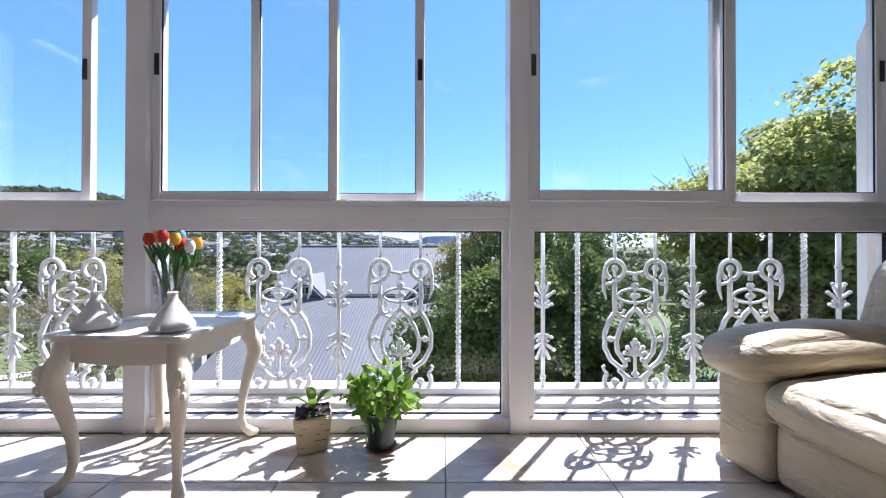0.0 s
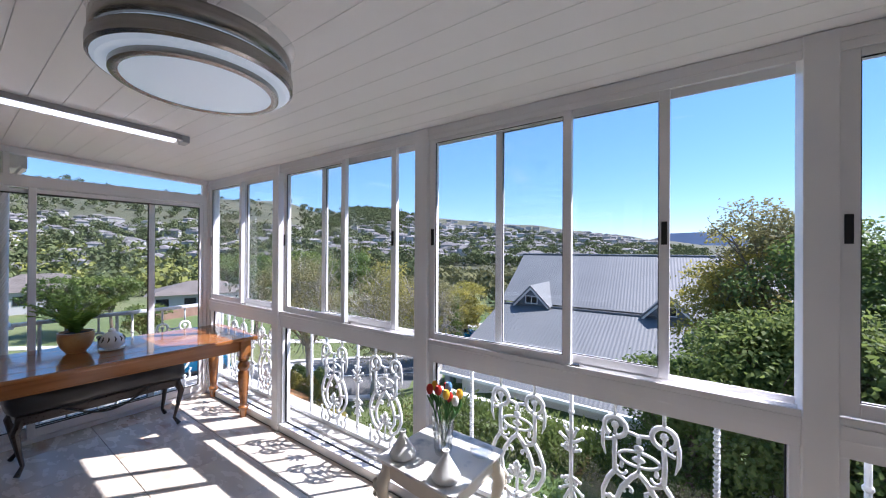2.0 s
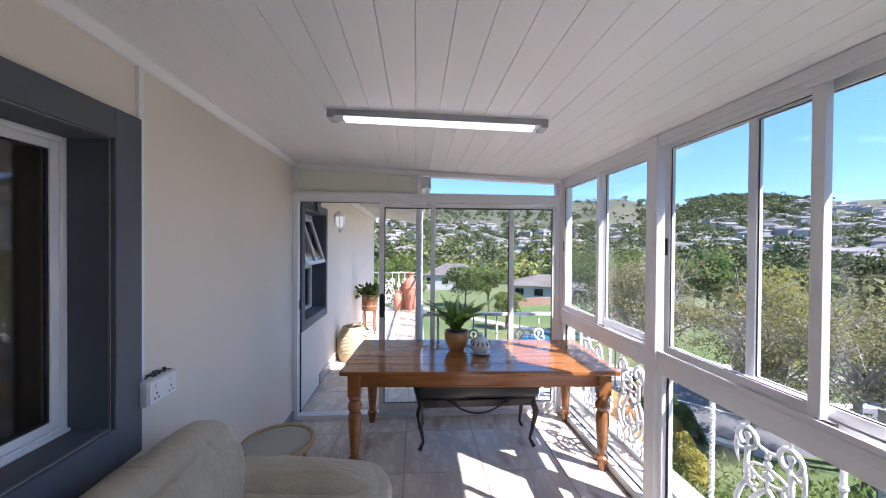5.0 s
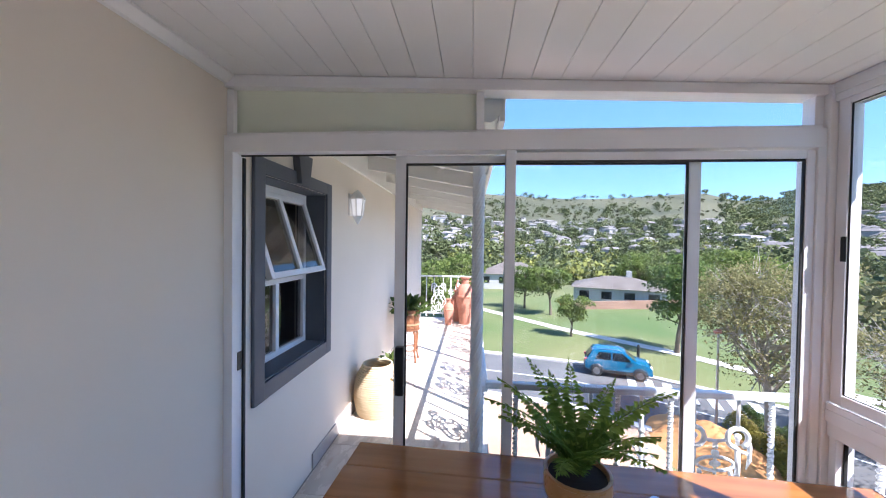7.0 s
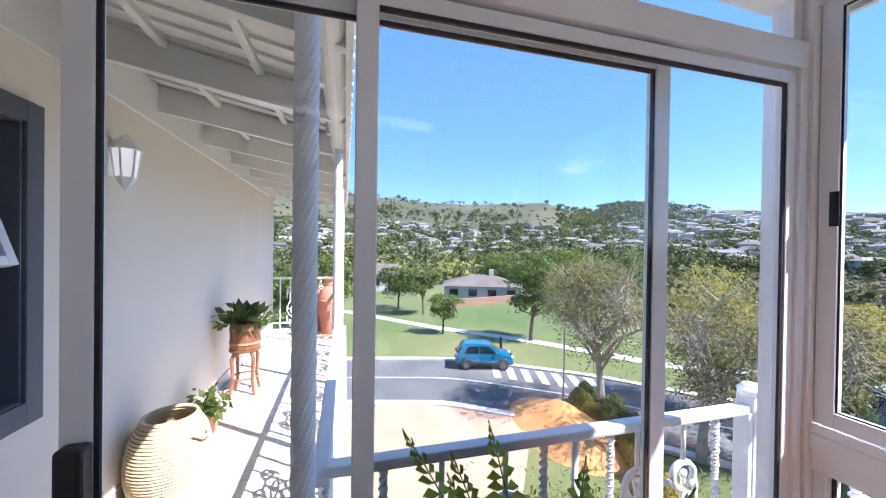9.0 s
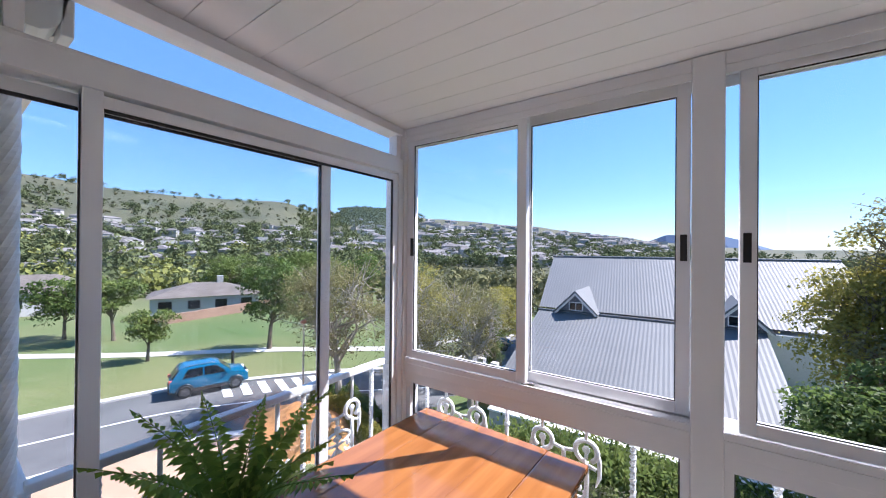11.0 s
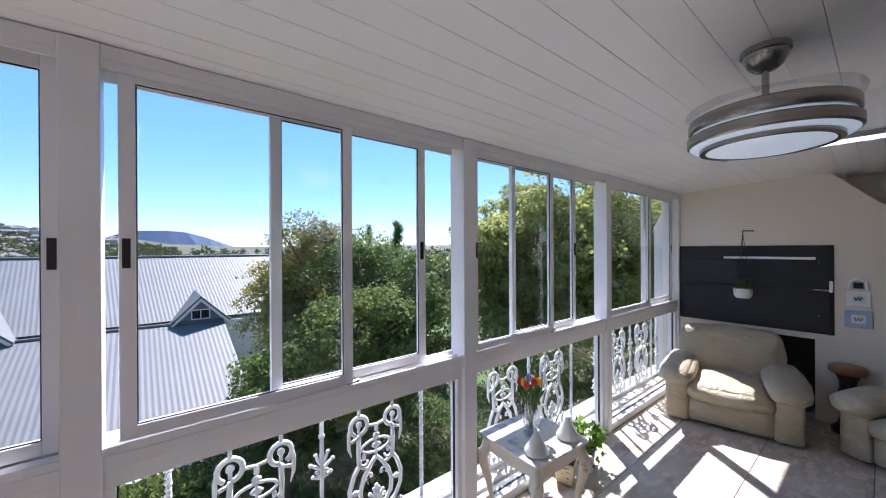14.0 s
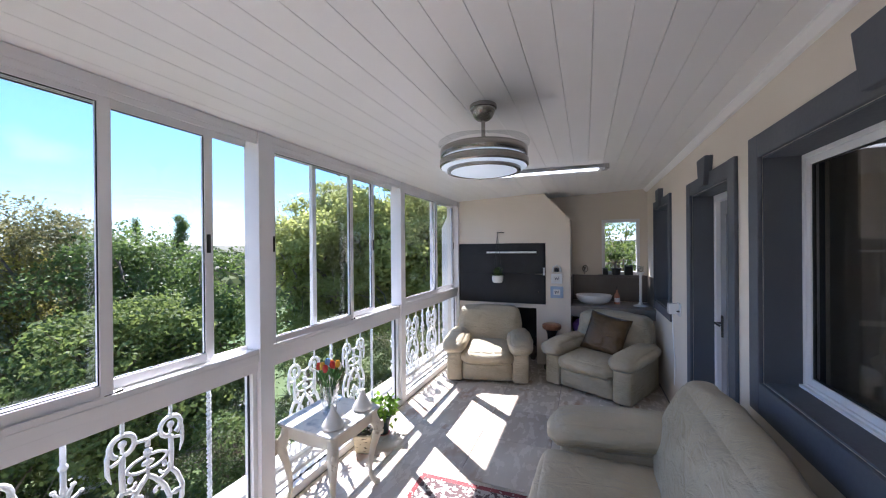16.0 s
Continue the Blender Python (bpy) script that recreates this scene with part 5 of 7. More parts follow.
tree(gz(-30.0, -5.5), 6.5, 2.8, M_LEAF_MID, 5000, 0.26, "leafy tree beyond the balcony", seed=25, low=0.2)
tree(gz(-55.0, 31.5), 7.5, 3.6, M_LEAF_DARK, 4000, 0.36, "dark tree beside the tiled house", seed=26, low=0.15)
tree(gz(-71.0, 31.0), 8.5, 5.0, M_LEAF_MID, 4500, 0.45, "broad tree behind the tiled house", seed=27, low=0.15)
tree(gz(-60.0, 42.0), 10.0, 5.5, M_LEAF_MID, 4500, 0.5, "broad tree in the valley", seed=28, low=0.15)
tree(gz(-45.0, 41.0), 8.5, 4.5, M_LEAF_DARK, 4500, 0.42, "broad tree in the valley", seed=29, low=0.15)

# low garden planting
rng = np.random.default_rng(50)
def planting(name, cx, cy, rx, ry, h, n, size, mat, label, rot=0.0):
    p = np.stack([rng.normal(size=n) * rx * 0.5, rng.normal(size=n) * ry * 0.5, rng.uniform(0, h, n)], 1)
    c, s = math.cos(rot), math.sin(rot)
    q = np.stack([cx + p[:, 0] * c - p[:, 1] * s, cy + p[:, 0] * s + p[:, 1] * c, p[:, 2]], 1)
    q[:, 2] += [ground_z(a, b) for a, b in q[:, :2]]
    tagged(part(name, leaves_mesh(name, q, size, rng, 0.35, -0.8), mat), label, "planting", kind="stuff")
def hedge(line, w, h, n, size, mat, label):
    """A clipped, uneven row of leaves along a line on the ground."""
    f = rng.uniform(0, len(line) - 1.001, n)
    k = f.astype(int)
    pts = np.array(line)
    p = pts[k] + (pts[k + 1] - pts[k]) * (f - k)[:, None]
    a = rng.uniform(0, math.pi, n)
    hh = h * (1 + 0.25 * np.sin(f * 9.0) + 0.15 * np.sin(f * 23.0))
    off = np.stack([np.cos(a) * w * 0.5, np.zeros(n), np.sin(a) * hh], 1) * rng.uniform(0.75, 1.05, (n, 1))
    d = (pts[-1] - pts[0]) / np.linalg.norm(pts[-1] - pts[0])
    q = np.stack([p[:, 0] + off[:, 0] * d[1], p[:, 1] - off[:, 0] * d[0], off[:, 2]], 1)
    q[:, 2] += [ground_z(u, v) for u, v in q[:, :2]]
    nrm = np.stack([np.cos(a) * d[1], -np.cos(a) * d[0], np.sin(a) + 0.3], 1)
    tagged(part("hedge", shell_leaves("hedge", q, nrm, size, rng, 0.5, 0.7), mat), label, "hedge", kind="stuff")
hedge([(-14.6, 9.9), (-12.2, 9.9), (-9.6, 8.9), (-7.2, 7.6), (-5.4, 6.2)], 0.9, 0.8, 22000, 0.10, M_LEAF_YELLOW, "low yellow-green hedge along the driveway")
hedge([(-15.0, 10.5), (-12.6, 10.8), (-10.0, 9.9)], 0.9, 0.9, 12000, 0.10, M_LEAF_DARK, "low dark hedge beside the sand heap")
planting("garden_bed", -0.5, 9.6, 5.0, 1.2, 0.9, 9000, 0.22, M_LEAF_MID, "grassy garden bed by the neighbour's wall", 0.1)
planting("garden_bed", -4.5, 5.5, 3.5, 2.0, 0.8, 7000, 0.18, M_LEAF_MID, "mixed green planting below the sunroom", 0.2)
planting("garden_bed", 4.5, 6.0, 4.5, 1.6, 0.7, 8000, 0.18, M_LEAF_DARK, "dark planting below the sunroom", 0.0)

planting("garden_bed", 9.5, 4.6, 6.0, 2.2, 0.8, 12000, 0.16, M_LEAF_MID, "mixed green ground cover below the windows", 0.0)

# shrubs against the basin recess window
tree((10.2, -2.4, ground_z(10.2, -2.4)), 8.4, 1.5, M_LEAF_MID, 17100, 0.084, "leafy shrub outside the small recess window", seed=31, low=0.2, name="shrub", clumps=36)

# ---- neighbour's house with the pale corrugated roof ----
nb = thing("neighbour_house", "neighbouring house with pale grey corrugated roof and two dormers", "house")
RX1, RX2 = 9.0, 4.5
def corrugated(x0a, x0b, x1, ya, za, yb, zb, pitch=0.19):
    """A ribbed roof slope between an upper line (ya, za) and a lower line (yb, zb)."""
    bm = bmesh.new()
    n = int((x1 - min(x0a, x0b)) / pitch * 4)
    top, bot = [], []
    for k in range(n + 1):
        f = k / n
        h = 0.009 * (0.5 + 0.5 * math.cos(2 * math.pi * k / 4))
        top.append(bm.verts.new((x0a + (x1 - x0a) * f, ya, za + h)))
        bot.append(bm.verts.new((x0b + (x1 - x0b) * f, yb, zb + h)))
    for k in range(n):
        bm.faces.new((top[k], bot[k], bot[k + 1], top[k + 1]))
    bmesh.ops.recalc_face_normals(bm, faces=bm.faces)
    return bm
part("roof", corrugated(-8.35, -6.75, RX1, 29.7, 1.2, 21.5, -1.98), M_ZINC, nb, "pale corrugated main roof")
part("roof", corrugated(-6.65, -5.7, RX2, 21.2, -2.15, 12.6, -4.35), M_ZINC, nb, "pale corrugated lower roof")
part("roof", corrugated(-8.35, -8.0, RX1, 29.7, 1.2, 38, -2.0), M_ZINC, nb)
part("ridge_cap", tube([(-8.4, 29.7, 1.24), (RX1, 29.7, 1.24)], 0.09, 8), M_ZINC, nb)
part("ridge_cap", tube([(-6.7, 21.2, -2.10), (RX2, 21.2, -2.10)], 0.07, 8), M_ZINC, nb)
part("wall", box(-6.0, RX1 - 0.1, 21.3, 37, -7.5, -2.2), M_HOUSEWALL, nb)
part("wall", box(-4.7, RX2 - 0.1, 13.0, 21.2, -7.5, -4.3), M_HOUSEWALL, nb)
part("gutter", box(-5.7, RX2, 12.45, 12.6, -4.5, -4.36, 0.01), M_PVC, nb)
def dormer(cx):
    w, z0, z1, yf = 1.10, -2.0, -0.86, 21.0
    d = part("dormer", prism([(cx - w, z0), (cx + w, z0), (cx, z1)], "y", yf + 0.12, 24.2), M_SHADEDWALL, nb, "small gabled dormer")
    for s in (-1, 1):
        part("dormer_roof", prism([(cx, z1 + 0.02), (cx, z1 + 0.14), (cx + s * (w + 0.22), z0 - 0.06), (cx + s * (w + 0.22), z0 - 0.18)], "y", yf - 0.15, 24.6), M_ZINC, d)
        part("barge_board", prism([(cx, z1 - 0.16), (cx, z1 + 0.015), (cx + s * (w + 0.2), z0 - 0.185), (cx + s * (w + 0.05), z0 - 0.19)], "y", yf - 0.1, yf - 0.05), M_SOFFIT, d)
    part("dormer_window", frame_rect(cx - 0.42, cx + 0.42, z0 + 0.03, z0 + 0.56, yf + 0.06, yf + 0.115, 0.05), M_SOFFIT, d)
    part("glazing", box(cx - 0.37, cx + 0.37, yf + 0.09, yf + 0.117, z0 + 0.08, z0 + 0.51), M_CARGLASS, d)
    part("glazing_bar", box(cx - 0.02, cx + 0.02, yf + 0.07, yf + 0.089, z0 + 0.08, z0 + 0.51), M_SOFFIT, d)
dormer(-4.3)
dormer(3.45)
gwl = thing("garden_wall", "low grey garden wall in front of the neighbour's house", "wall")
part("wall", box(-5.0, 12.0, 10.9, 11.1, -5.6, -4.55, 0.01), M_KERB, gwl)
part("coping", box(-5.05, 12.05, 10.85, 11.15, -4.55, -4.47, 0.01), M_HOUSEWALL, gwl)
gt = thing("garden_gate", "grey boundary wall posts and gate by the road", "gate")
for k in range(4):
    part("gate_post", box(-7.6 + 0.75 * k, -7.25 + 0.75 * k, 14.6, 14.95, -6.6, -3.9 - 0.1 * k, 0.02), M_KERB, gt)
part("rail", box(-7.3, -5.2, 14.72, 14.8, -4.5, -4.35, 0.01), M_HOUSEWALL, gt)

# ---- houses of the valley and the town ----
def gable_house(w, d, h, rise, hip, roof_mat, wall_mat, windows, at, label, group, chimney=False, rot=0.0):
    th = thing("house", label, "house", pose(at[0], at[1], at[2], 0, 0, rot), group=group)
    part("wall", box(-w / 2, w / 2, -d / 2, d / 2, -2.0, h), wall_mat, th)
    o = 0.5
    bm = bmesh.new()
    e = [bm.verts.new(p) for p in ((-w / 2 - o, -d / 2 - o, h), (w / 2 + o, -d / 2 - o, h), (w / 2 + o, d / 2 + o, h), (-w / 2 - o, d / 2 + o, h))]
    k = d * 0.5 if hip else -o
    a, b = bm.verts.new((-w / 2 + k, 0, h + rise)), bm.verts.new((w / 2 - k, 0, h + rise))
    for f in ((e[0], e[1], b, a), (e[2], e[3], a, b), (e[1], e[2], b), (e[3], e[0], a), (e[3], e[2], e[1], e[0])):
        bm.faces.new(f)
    rf = part("roof", bm, roof_mat, th)
    if chimney:
        part("chimney", box(w * 0.1, w * 0.1 + 0.8, -0.4, 0.4, h + rise * 0.5, h + rise + 0.9, 0.03), wall_mat, rf)
    for s in (-1, 1):
        for q in range(windows):
            x = -w / 2 + w * (q + 0.5) / windows
            wn_ = part("window", box(x - 0.7, x + 0.7, s * d / 2 - 0.06, s * d / 2 + 0.03, h * 0.35, h * 0.8), M_CARGLASS, th)
    return th


gable_house(12.5, 9, 2.5, 1.6, True, M_TILEROOF, M_FARWALL, 4, (-57.5, 21.8, -7.4), "low house with a brown tiled hip roof and chimney", "valley houses", True, 70)
gable_house(14, 10, 3.0, 2.4, True, M_TILEROOF, M_FARWALL, 4, (-80, 7.6, -7.9), "low house with a brown tiled hip roof", "valley houses", False, 80)
fw = thing("boundary_wall", "low brick boundary wall beyond the lawn", "wall")
part("wall", box(-0.15, 0.15, -9, 9, -0.3, 1.2, 0.02), M_BROWNBRICK, fw)
fw.matrix_world = pose(-50.0, 20.5, -7.3, 0, 0, 15)

rng = np.random.default_rng(77)
town_w, town_r = bmesh.new(), bmesh.new()
def quick_house(x, yy, w, d, h, rot, flat):
    z = ground_z(x, yy)
    c, s = math.cos(rot), math.sin(rot)
    def P(u, v, t):
        return (x + u * c - v * s, yy + u * s + v * c, z + t)
    lo = [town_w.verts.new(P(u * w / 2, v * d / 2, -3)) for u, v in ((-1, -1), (1, -1), (1, 1), (-1, 1))]
    hi = [town_w.verts.new(P(u * w / 2, v * d / 2, h)) for u, v in ((-1, -1), (1, -1), (1, 1), (-1, 1))]
    for k in range(4):
        j = (k + 1) % 4
        town_w.faces.new((lo[k], lo[j], hi[j], hi[k]))
    if flat:
        town_w.faces.new(hi)
        return
    e = [town_r.verts.new(P(u * (w / 2 + .4), v * (d / 2 + .4), h)) for u, v in ((-1, -1), (1, -1), (1, 1), (-1, 1))]
    a, b = town_r.verts.new(P(-w * 0.3, 0, h + d * 0.22)), town_r.verts.new(P(w * 0.3, 0, h + d * 0.22))
    for f in ((e[0], e[1], b, a), (e[2], e[3], a, b), (e[1], e[2], b), (e[3], e[0], a)):
        town_r.faces.new(f)
for n_house in range(760):
    az = radians(rng.uniform(2, 100) if n_house % 2 else rng.uniform(2, 48))
    r = rng.uniform(190, 640) if math.degrees(az) < 50 else rng.uniform(170, 400)
    x, yy = -r * math.sin(az), r * math.cos(az)
    if 10 < yy < 45 and x > -12:
        continue
    quick_house(x, yy, rng.uniform(6, 13), rng.uniform(5, 8), rng.uniform(2.5, 5.0), rng.uniform(0, 3.14), rng.random() < 0.16)
tagged(part("far_house_walls", town_w, M_FARWALL), "white and cream houses of the town on the slope", "houses", kind="stuff")
tagged(part("far_house_roofs", town_r, M_FARROOF), "grey and brown roofs of the town on the slope", "roofs", kind="stuff")

# far trees: many small clumps
def woods(name, az0, az1, r0, r1, count, h, leaf, mat, label, seed):
    g = np.random.default_rng(seed)
    pts, dirs, sizes = [], [], []
    for _ in range(count):
        az, r = radians(g.uniform(az0, az1)), g.uniform(r0 ** 0.7, r1 ** 0.7) ** (1 / 0.7)
        x, yy = -r * math.sin(az), r * math.cos(az)
        if 8 < yy < 40 and x > -9 or (math.degrees(az) > 55 and r < 98):
            continue
        hh = h * g.uniform(0.5, 1.25)
        base = np.array([x, yy, ground_z(x, yy) + hh * 0.45])
        lobes = base + g.normal(size=(5, 3)) * np.array([hh * 0.26, hh * 0.26, hh * 0.16])
        m = 84
        v = g.normal(size=(m, 3))
        v[:, 2] = np.abs(v[:, 2]) * np.where(g.random(m) < 0.75, 1, -1)
        v /= np.linalg.norm(v, axis=1, keepdims=True)
        pts.append(lobes[g.integers(0, 5, m)] + v * np.array([hh * 0.34, hh * 0.34, hh * 0.32]) * g.uniform(0.8, 1.05, (m, 1)))
        dirs.append(v)
        sizes.append(np.full(m, leaf * hh / h))
    me = shell_leaves(name, np.concatenate(pts), np.concatenate(dirs), np.concatenate(sizes), g, 0.75, 0.4)
    tagged(part(name, me, mat), label, "trees", kind="stuff")
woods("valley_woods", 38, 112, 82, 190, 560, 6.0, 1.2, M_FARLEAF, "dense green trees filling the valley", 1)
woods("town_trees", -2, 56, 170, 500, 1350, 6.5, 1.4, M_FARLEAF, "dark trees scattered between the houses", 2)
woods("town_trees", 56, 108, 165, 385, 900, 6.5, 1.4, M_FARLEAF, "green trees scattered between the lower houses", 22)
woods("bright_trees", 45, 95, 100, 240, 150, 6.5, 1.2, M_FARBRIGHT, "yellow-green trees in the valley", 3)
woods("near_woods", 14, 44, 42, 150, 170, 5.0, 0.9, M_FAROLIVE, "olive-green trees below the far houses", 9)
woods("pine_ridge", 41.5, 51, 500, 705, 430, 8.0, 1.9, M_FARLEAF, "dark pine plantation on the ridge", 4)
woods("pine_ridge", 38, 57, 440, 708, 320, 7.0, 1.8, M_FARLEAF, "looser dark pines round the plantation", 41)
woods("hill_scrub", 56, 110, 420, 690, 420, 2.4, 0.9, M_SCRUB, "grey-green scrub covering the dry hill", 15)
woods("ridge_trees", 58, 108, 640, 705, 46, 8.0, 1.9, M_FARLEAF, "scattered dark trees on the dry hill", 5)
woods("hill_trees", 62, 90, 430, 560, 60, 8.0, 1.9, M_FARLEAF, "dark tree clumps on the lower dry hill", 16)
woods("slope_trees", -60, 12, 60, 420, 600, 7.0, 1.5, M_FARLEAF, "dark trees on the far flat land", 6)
mt = bmesh.new()
prof = [(-9, 0.2), (-6.5, 1.2), (-5.5, 1.6), (-3.0, 2.35), (-1, 2.5), (2.5, 2.4), (5, 1.4), (8, 0.4)]
lo = [mt.verts.new((-3400 * math.sin(radians(a)), 3400 * math.cos(radians(a)), -60)) for a, e in prof]
hi = [mt.verts.new((-3600 * math.sin(radians(a)), 3600 * math.cos(radians(a)), 3600 * math.tan(radians(e)))) for a, e in prof]
for k in range(len(prof) - 1):
    mt.faces.new((lo[k], lo[k + 1], hi[k + 1], hi[k]))
# the blue of distance haze is put into the mountain's base colour
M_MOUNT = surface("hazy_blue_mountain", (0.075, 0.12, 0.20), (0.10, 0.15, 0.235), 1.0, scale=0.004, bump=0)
tagged(part("backdrop_mountain", mt, M_MOUNT), "flat-topped mountain on the horizon in haze-blue colour", "mountain", kind="structure")


# ---- blue car on the road ----
def car(m, label):
    c = thing("car", label, "car", m)
    side = [(-1.85, 0.45), (-1.85, 0.95), (-1.72, 1.02), (-1.42, 1.52), (-1.30, 1.58), (0.25, 1.60), (0.45, 1.54), (1.02, 1.05), (1.70, 0.92), (1.84, 0.75), (1.84, 0.40), (1.50, 0.30), (-1.55, 0.30)]
    body = prism(side, "y", -0.80, 0.80, 0.05)
    for v in body.verts:
        if v.co.z > 1.05:
            v.co.y *= 1 - 0.30 * (v.co.z - 1.05)
    part("body", body, M_CARBLUE, c, smooth=True)
    for s in (-1, 1):
        for pts in ([(-1.28, 1.06), (-1.05, 1.47), (-0.38, 1.50), (-0.38, 1.06)], [(-0.30, 1.06), (-0.30, 1.50), (0.25, 1.50), (0.78, 1.06)]):
            w = prism(pts, "y", s * 0.775, s * 0.795)
            for v in w.verts:
                v.co.y = s * (0.812 * (1 - 0.30 * (v.co.z - 1.05)) )
            part("window", w, M_CARGLASS, c)
        part("mirror", box(0.66, 0.82, s * 0.84 - 0.08, s * 0.84 + 0.08, 1.02, 1.16, 0.03), M_CARBLUE, c)
        part("sill_cladding", box(-1.0, 0.85, s * 0.80 - 0.03, s * 0.80 + 0.02, 0.28, 0.46, 0.02), M_BLACK, c)
        part("roof_rail", tube([(-1.1, s * 0.60, 1.60), (-0.9, s * 0.60, 1.65), (0.0, s * 0.60, 1.66), (0.2, s * 0.60, 1.62)], 0.018, 6), M_RIM, c)
        part("headlight", box(1.72, 1.85, s * 0.62 - 0.14, s * 0.62 + 0.14, 0.72, 0.88, 0.03), M_GLAZE, c)
        part("tail_light", box(-1.88, -1.74, s * 0.68 - 0.10, s * 0.68 + 0.10, 0.85, 1.02, 0.03), M_LAMPLENS, c)
        for x in (-1.17, 1.20):
            w = part("wheel", lathe([(0.0, -0.10), (0.20, -0.10), (0.29, -0.11), (0.33, -0.07), (0.33, 0.07), (0.29, 0.11), (0.2, 0.10), (0, 0.10)], 20), M_TYRE, c, smooth=True)
            w.matrix_local = pose(x, s * 0.74, 0.33, 90)
            rim = lathe([(0.0, 0.09), (0.04, 0.115), (0.07, 0.10), (0.19, 0.105), (0.205, 0.115), (0.205, 0.10)], 20)
            for q in range(5):
                a = 2 * math.pi * q / 5
                tube([(0.05 * math.cos(a), 0.05 * math.sin(a), 0.11), (0.19 * math.cos(a), 0.19 * math.sin(a), 0.112)], 0.018, 5, rim)
            for v in rim.verts:
                v.co.z *= -s
            rm = part("rim", rim, M_RIM, w)
            part("arch", tube([(x + 0.39 * math.cos(radians(a)), s * 0.80, 0.33 + 0.39 * math.sin(radians(a))) for a in range(0, 181, 20)], 0.035, 6), M_BLACK, c)
    part("windscreen", prism([(0.42, 1.51), (0.47, 1.53), (1.00, 1.09), (0.96, 1.06)], "y", -0.62, 0.62), M_CARGLASS, c)
    part("rear_window", prism([(-1.70, 1.06), (-1.76, 1.07), (-1.47, 1.50), (-1.42, 1.47)], "y", -0.58, 0.58), M_CARGLASS, c)
    part("bumper", box(1.66, 1.88, -0.78, 0.78, 0.34, 0.56, 0.06), M_CARBLUE, c)
    part("grille", box(1.83, 1.865, -0.45, 0.45, 0.70, 0.86, 0.02), M_BLACK, c)
    part("rear_bumper", box(-1.90, -1.68, -0.78, 0.78, 0.34, 0.60, 0.06), M_BLACK, c)
    part("roof_panel", box(-1.22, 0.15, -0.56, 0.56, 1.585, 1.615, 0.012), M_CARBLUE, c)
    return c


car(pose(-21.2, 7.55, ground_z(-21.2, 7.55) + 0.03, 0, 0, 74), "small bright blue hatchback driving on the road")
car(pose(-12.0, 24.0, ground_z(-12.0, 24.0), 0, 0, 60), "blue car standing beyond the garden trees")
# street lamp and bollard
sl = thing("street_lamp", "street lamp on a grey pole by the road", "street lamp", pose(-14.2, 8.9, ground_z(-14.2, 8.9)))
part("pole", tube([(0, 0, 0), (0, 0, 4.4)], [0.06, 0.04], 8), M_GREYALU, sl)
part("lamp_head", lathe([(0, 4.4), (0.16, 4.42), (0.2, 4.5), (0.1, 4.6), (0, 4.62)], 12), M_CLAY, sl)
bl = thing("bollard", "short dark post at the roadside", "bollard", pose(-24.2, 10.2, ground_z(-24.2, 10.2)))
part("post", lathe([(0.1, 0), (0.1, 1.0), (0.06, 1.1), (0, 1.12)], 10), M_STEELBLACK, bl)


# ---- ceiling fan with lamp ----
fx, fy = 3.37, -1.37
cz = ceil_z(fy)
fan = thing("ceiling_fan", "brushed nickel ceiling fan with round white lamp and folded clear blades", "ceiling fan", pose(fx, fy, cz))
part("canopy", lathe([(0.0, 0.0), (0.076, 0.0), (0.078, -0.004), (0.078, -0.022), (0.070, -0.026), (0.068, -0.040), (0.054, -0.072), (0.036, -0.088), (0.016, -0.092), (0, -0.092)], 28), M_STEEL, fan, smooth=True)
part("rod", tube([(0, 0, -0.088), (0, 0, -0.24)], 0.0115, 12), M_STEEL, fan, smooth=True)
part("collar", lathe([(0.013, -0.215), (0.028, -0.220), (0.034, -0.240), (0.09, -0.250), (0.0, -0.250)], 20), M_STEEL, fan, smooth=True)
part("motor_housing", lathe([(0.0, -0.250), (0.20, -0.255), (0.245, -0.265), (0.25, -0.275), (0.25, -0.312), (0.245, -0.318), (0.0, -0.318)], 48), M_STEEL, fan, smooth=True)
part("light_gap", lathe([(0.0, -0.318), (0.236, -0.318), (0.236, -0.330), (0, -0.330)], 48), M_LED, fan)
part("lower_band", lathe([(0.0, -0.330), (0.25, -0.330), (0.255, -0.335), (0.255, -0.368), (0.248, -0.375), (0.20, -0.375), (0.0, -0.372)], 48), M_STEEL, fan, smooth=True)
part("glow_ring", lathe([(0.205, -0.375), (0.246, -0.375), (0.235, -0.383), (0.205, -0.385)], 48), M_LED, fan)
part("lamp_rim", lathe([(0.19, -0.375), (0.212, -0.375), (0.212, -0.400), (0.20, -0.402), (0.19, -0.400)], 48), M_STEEL, fan, smooth=True)
part("diffuser", lathe([(0.0, -0.416), (0.08, -0.414), (0.15, -0.408), (0.198, -0.395), (0.198, -0.380)], 48), M_LED, fan, "white lit diffuser", smooth=True)
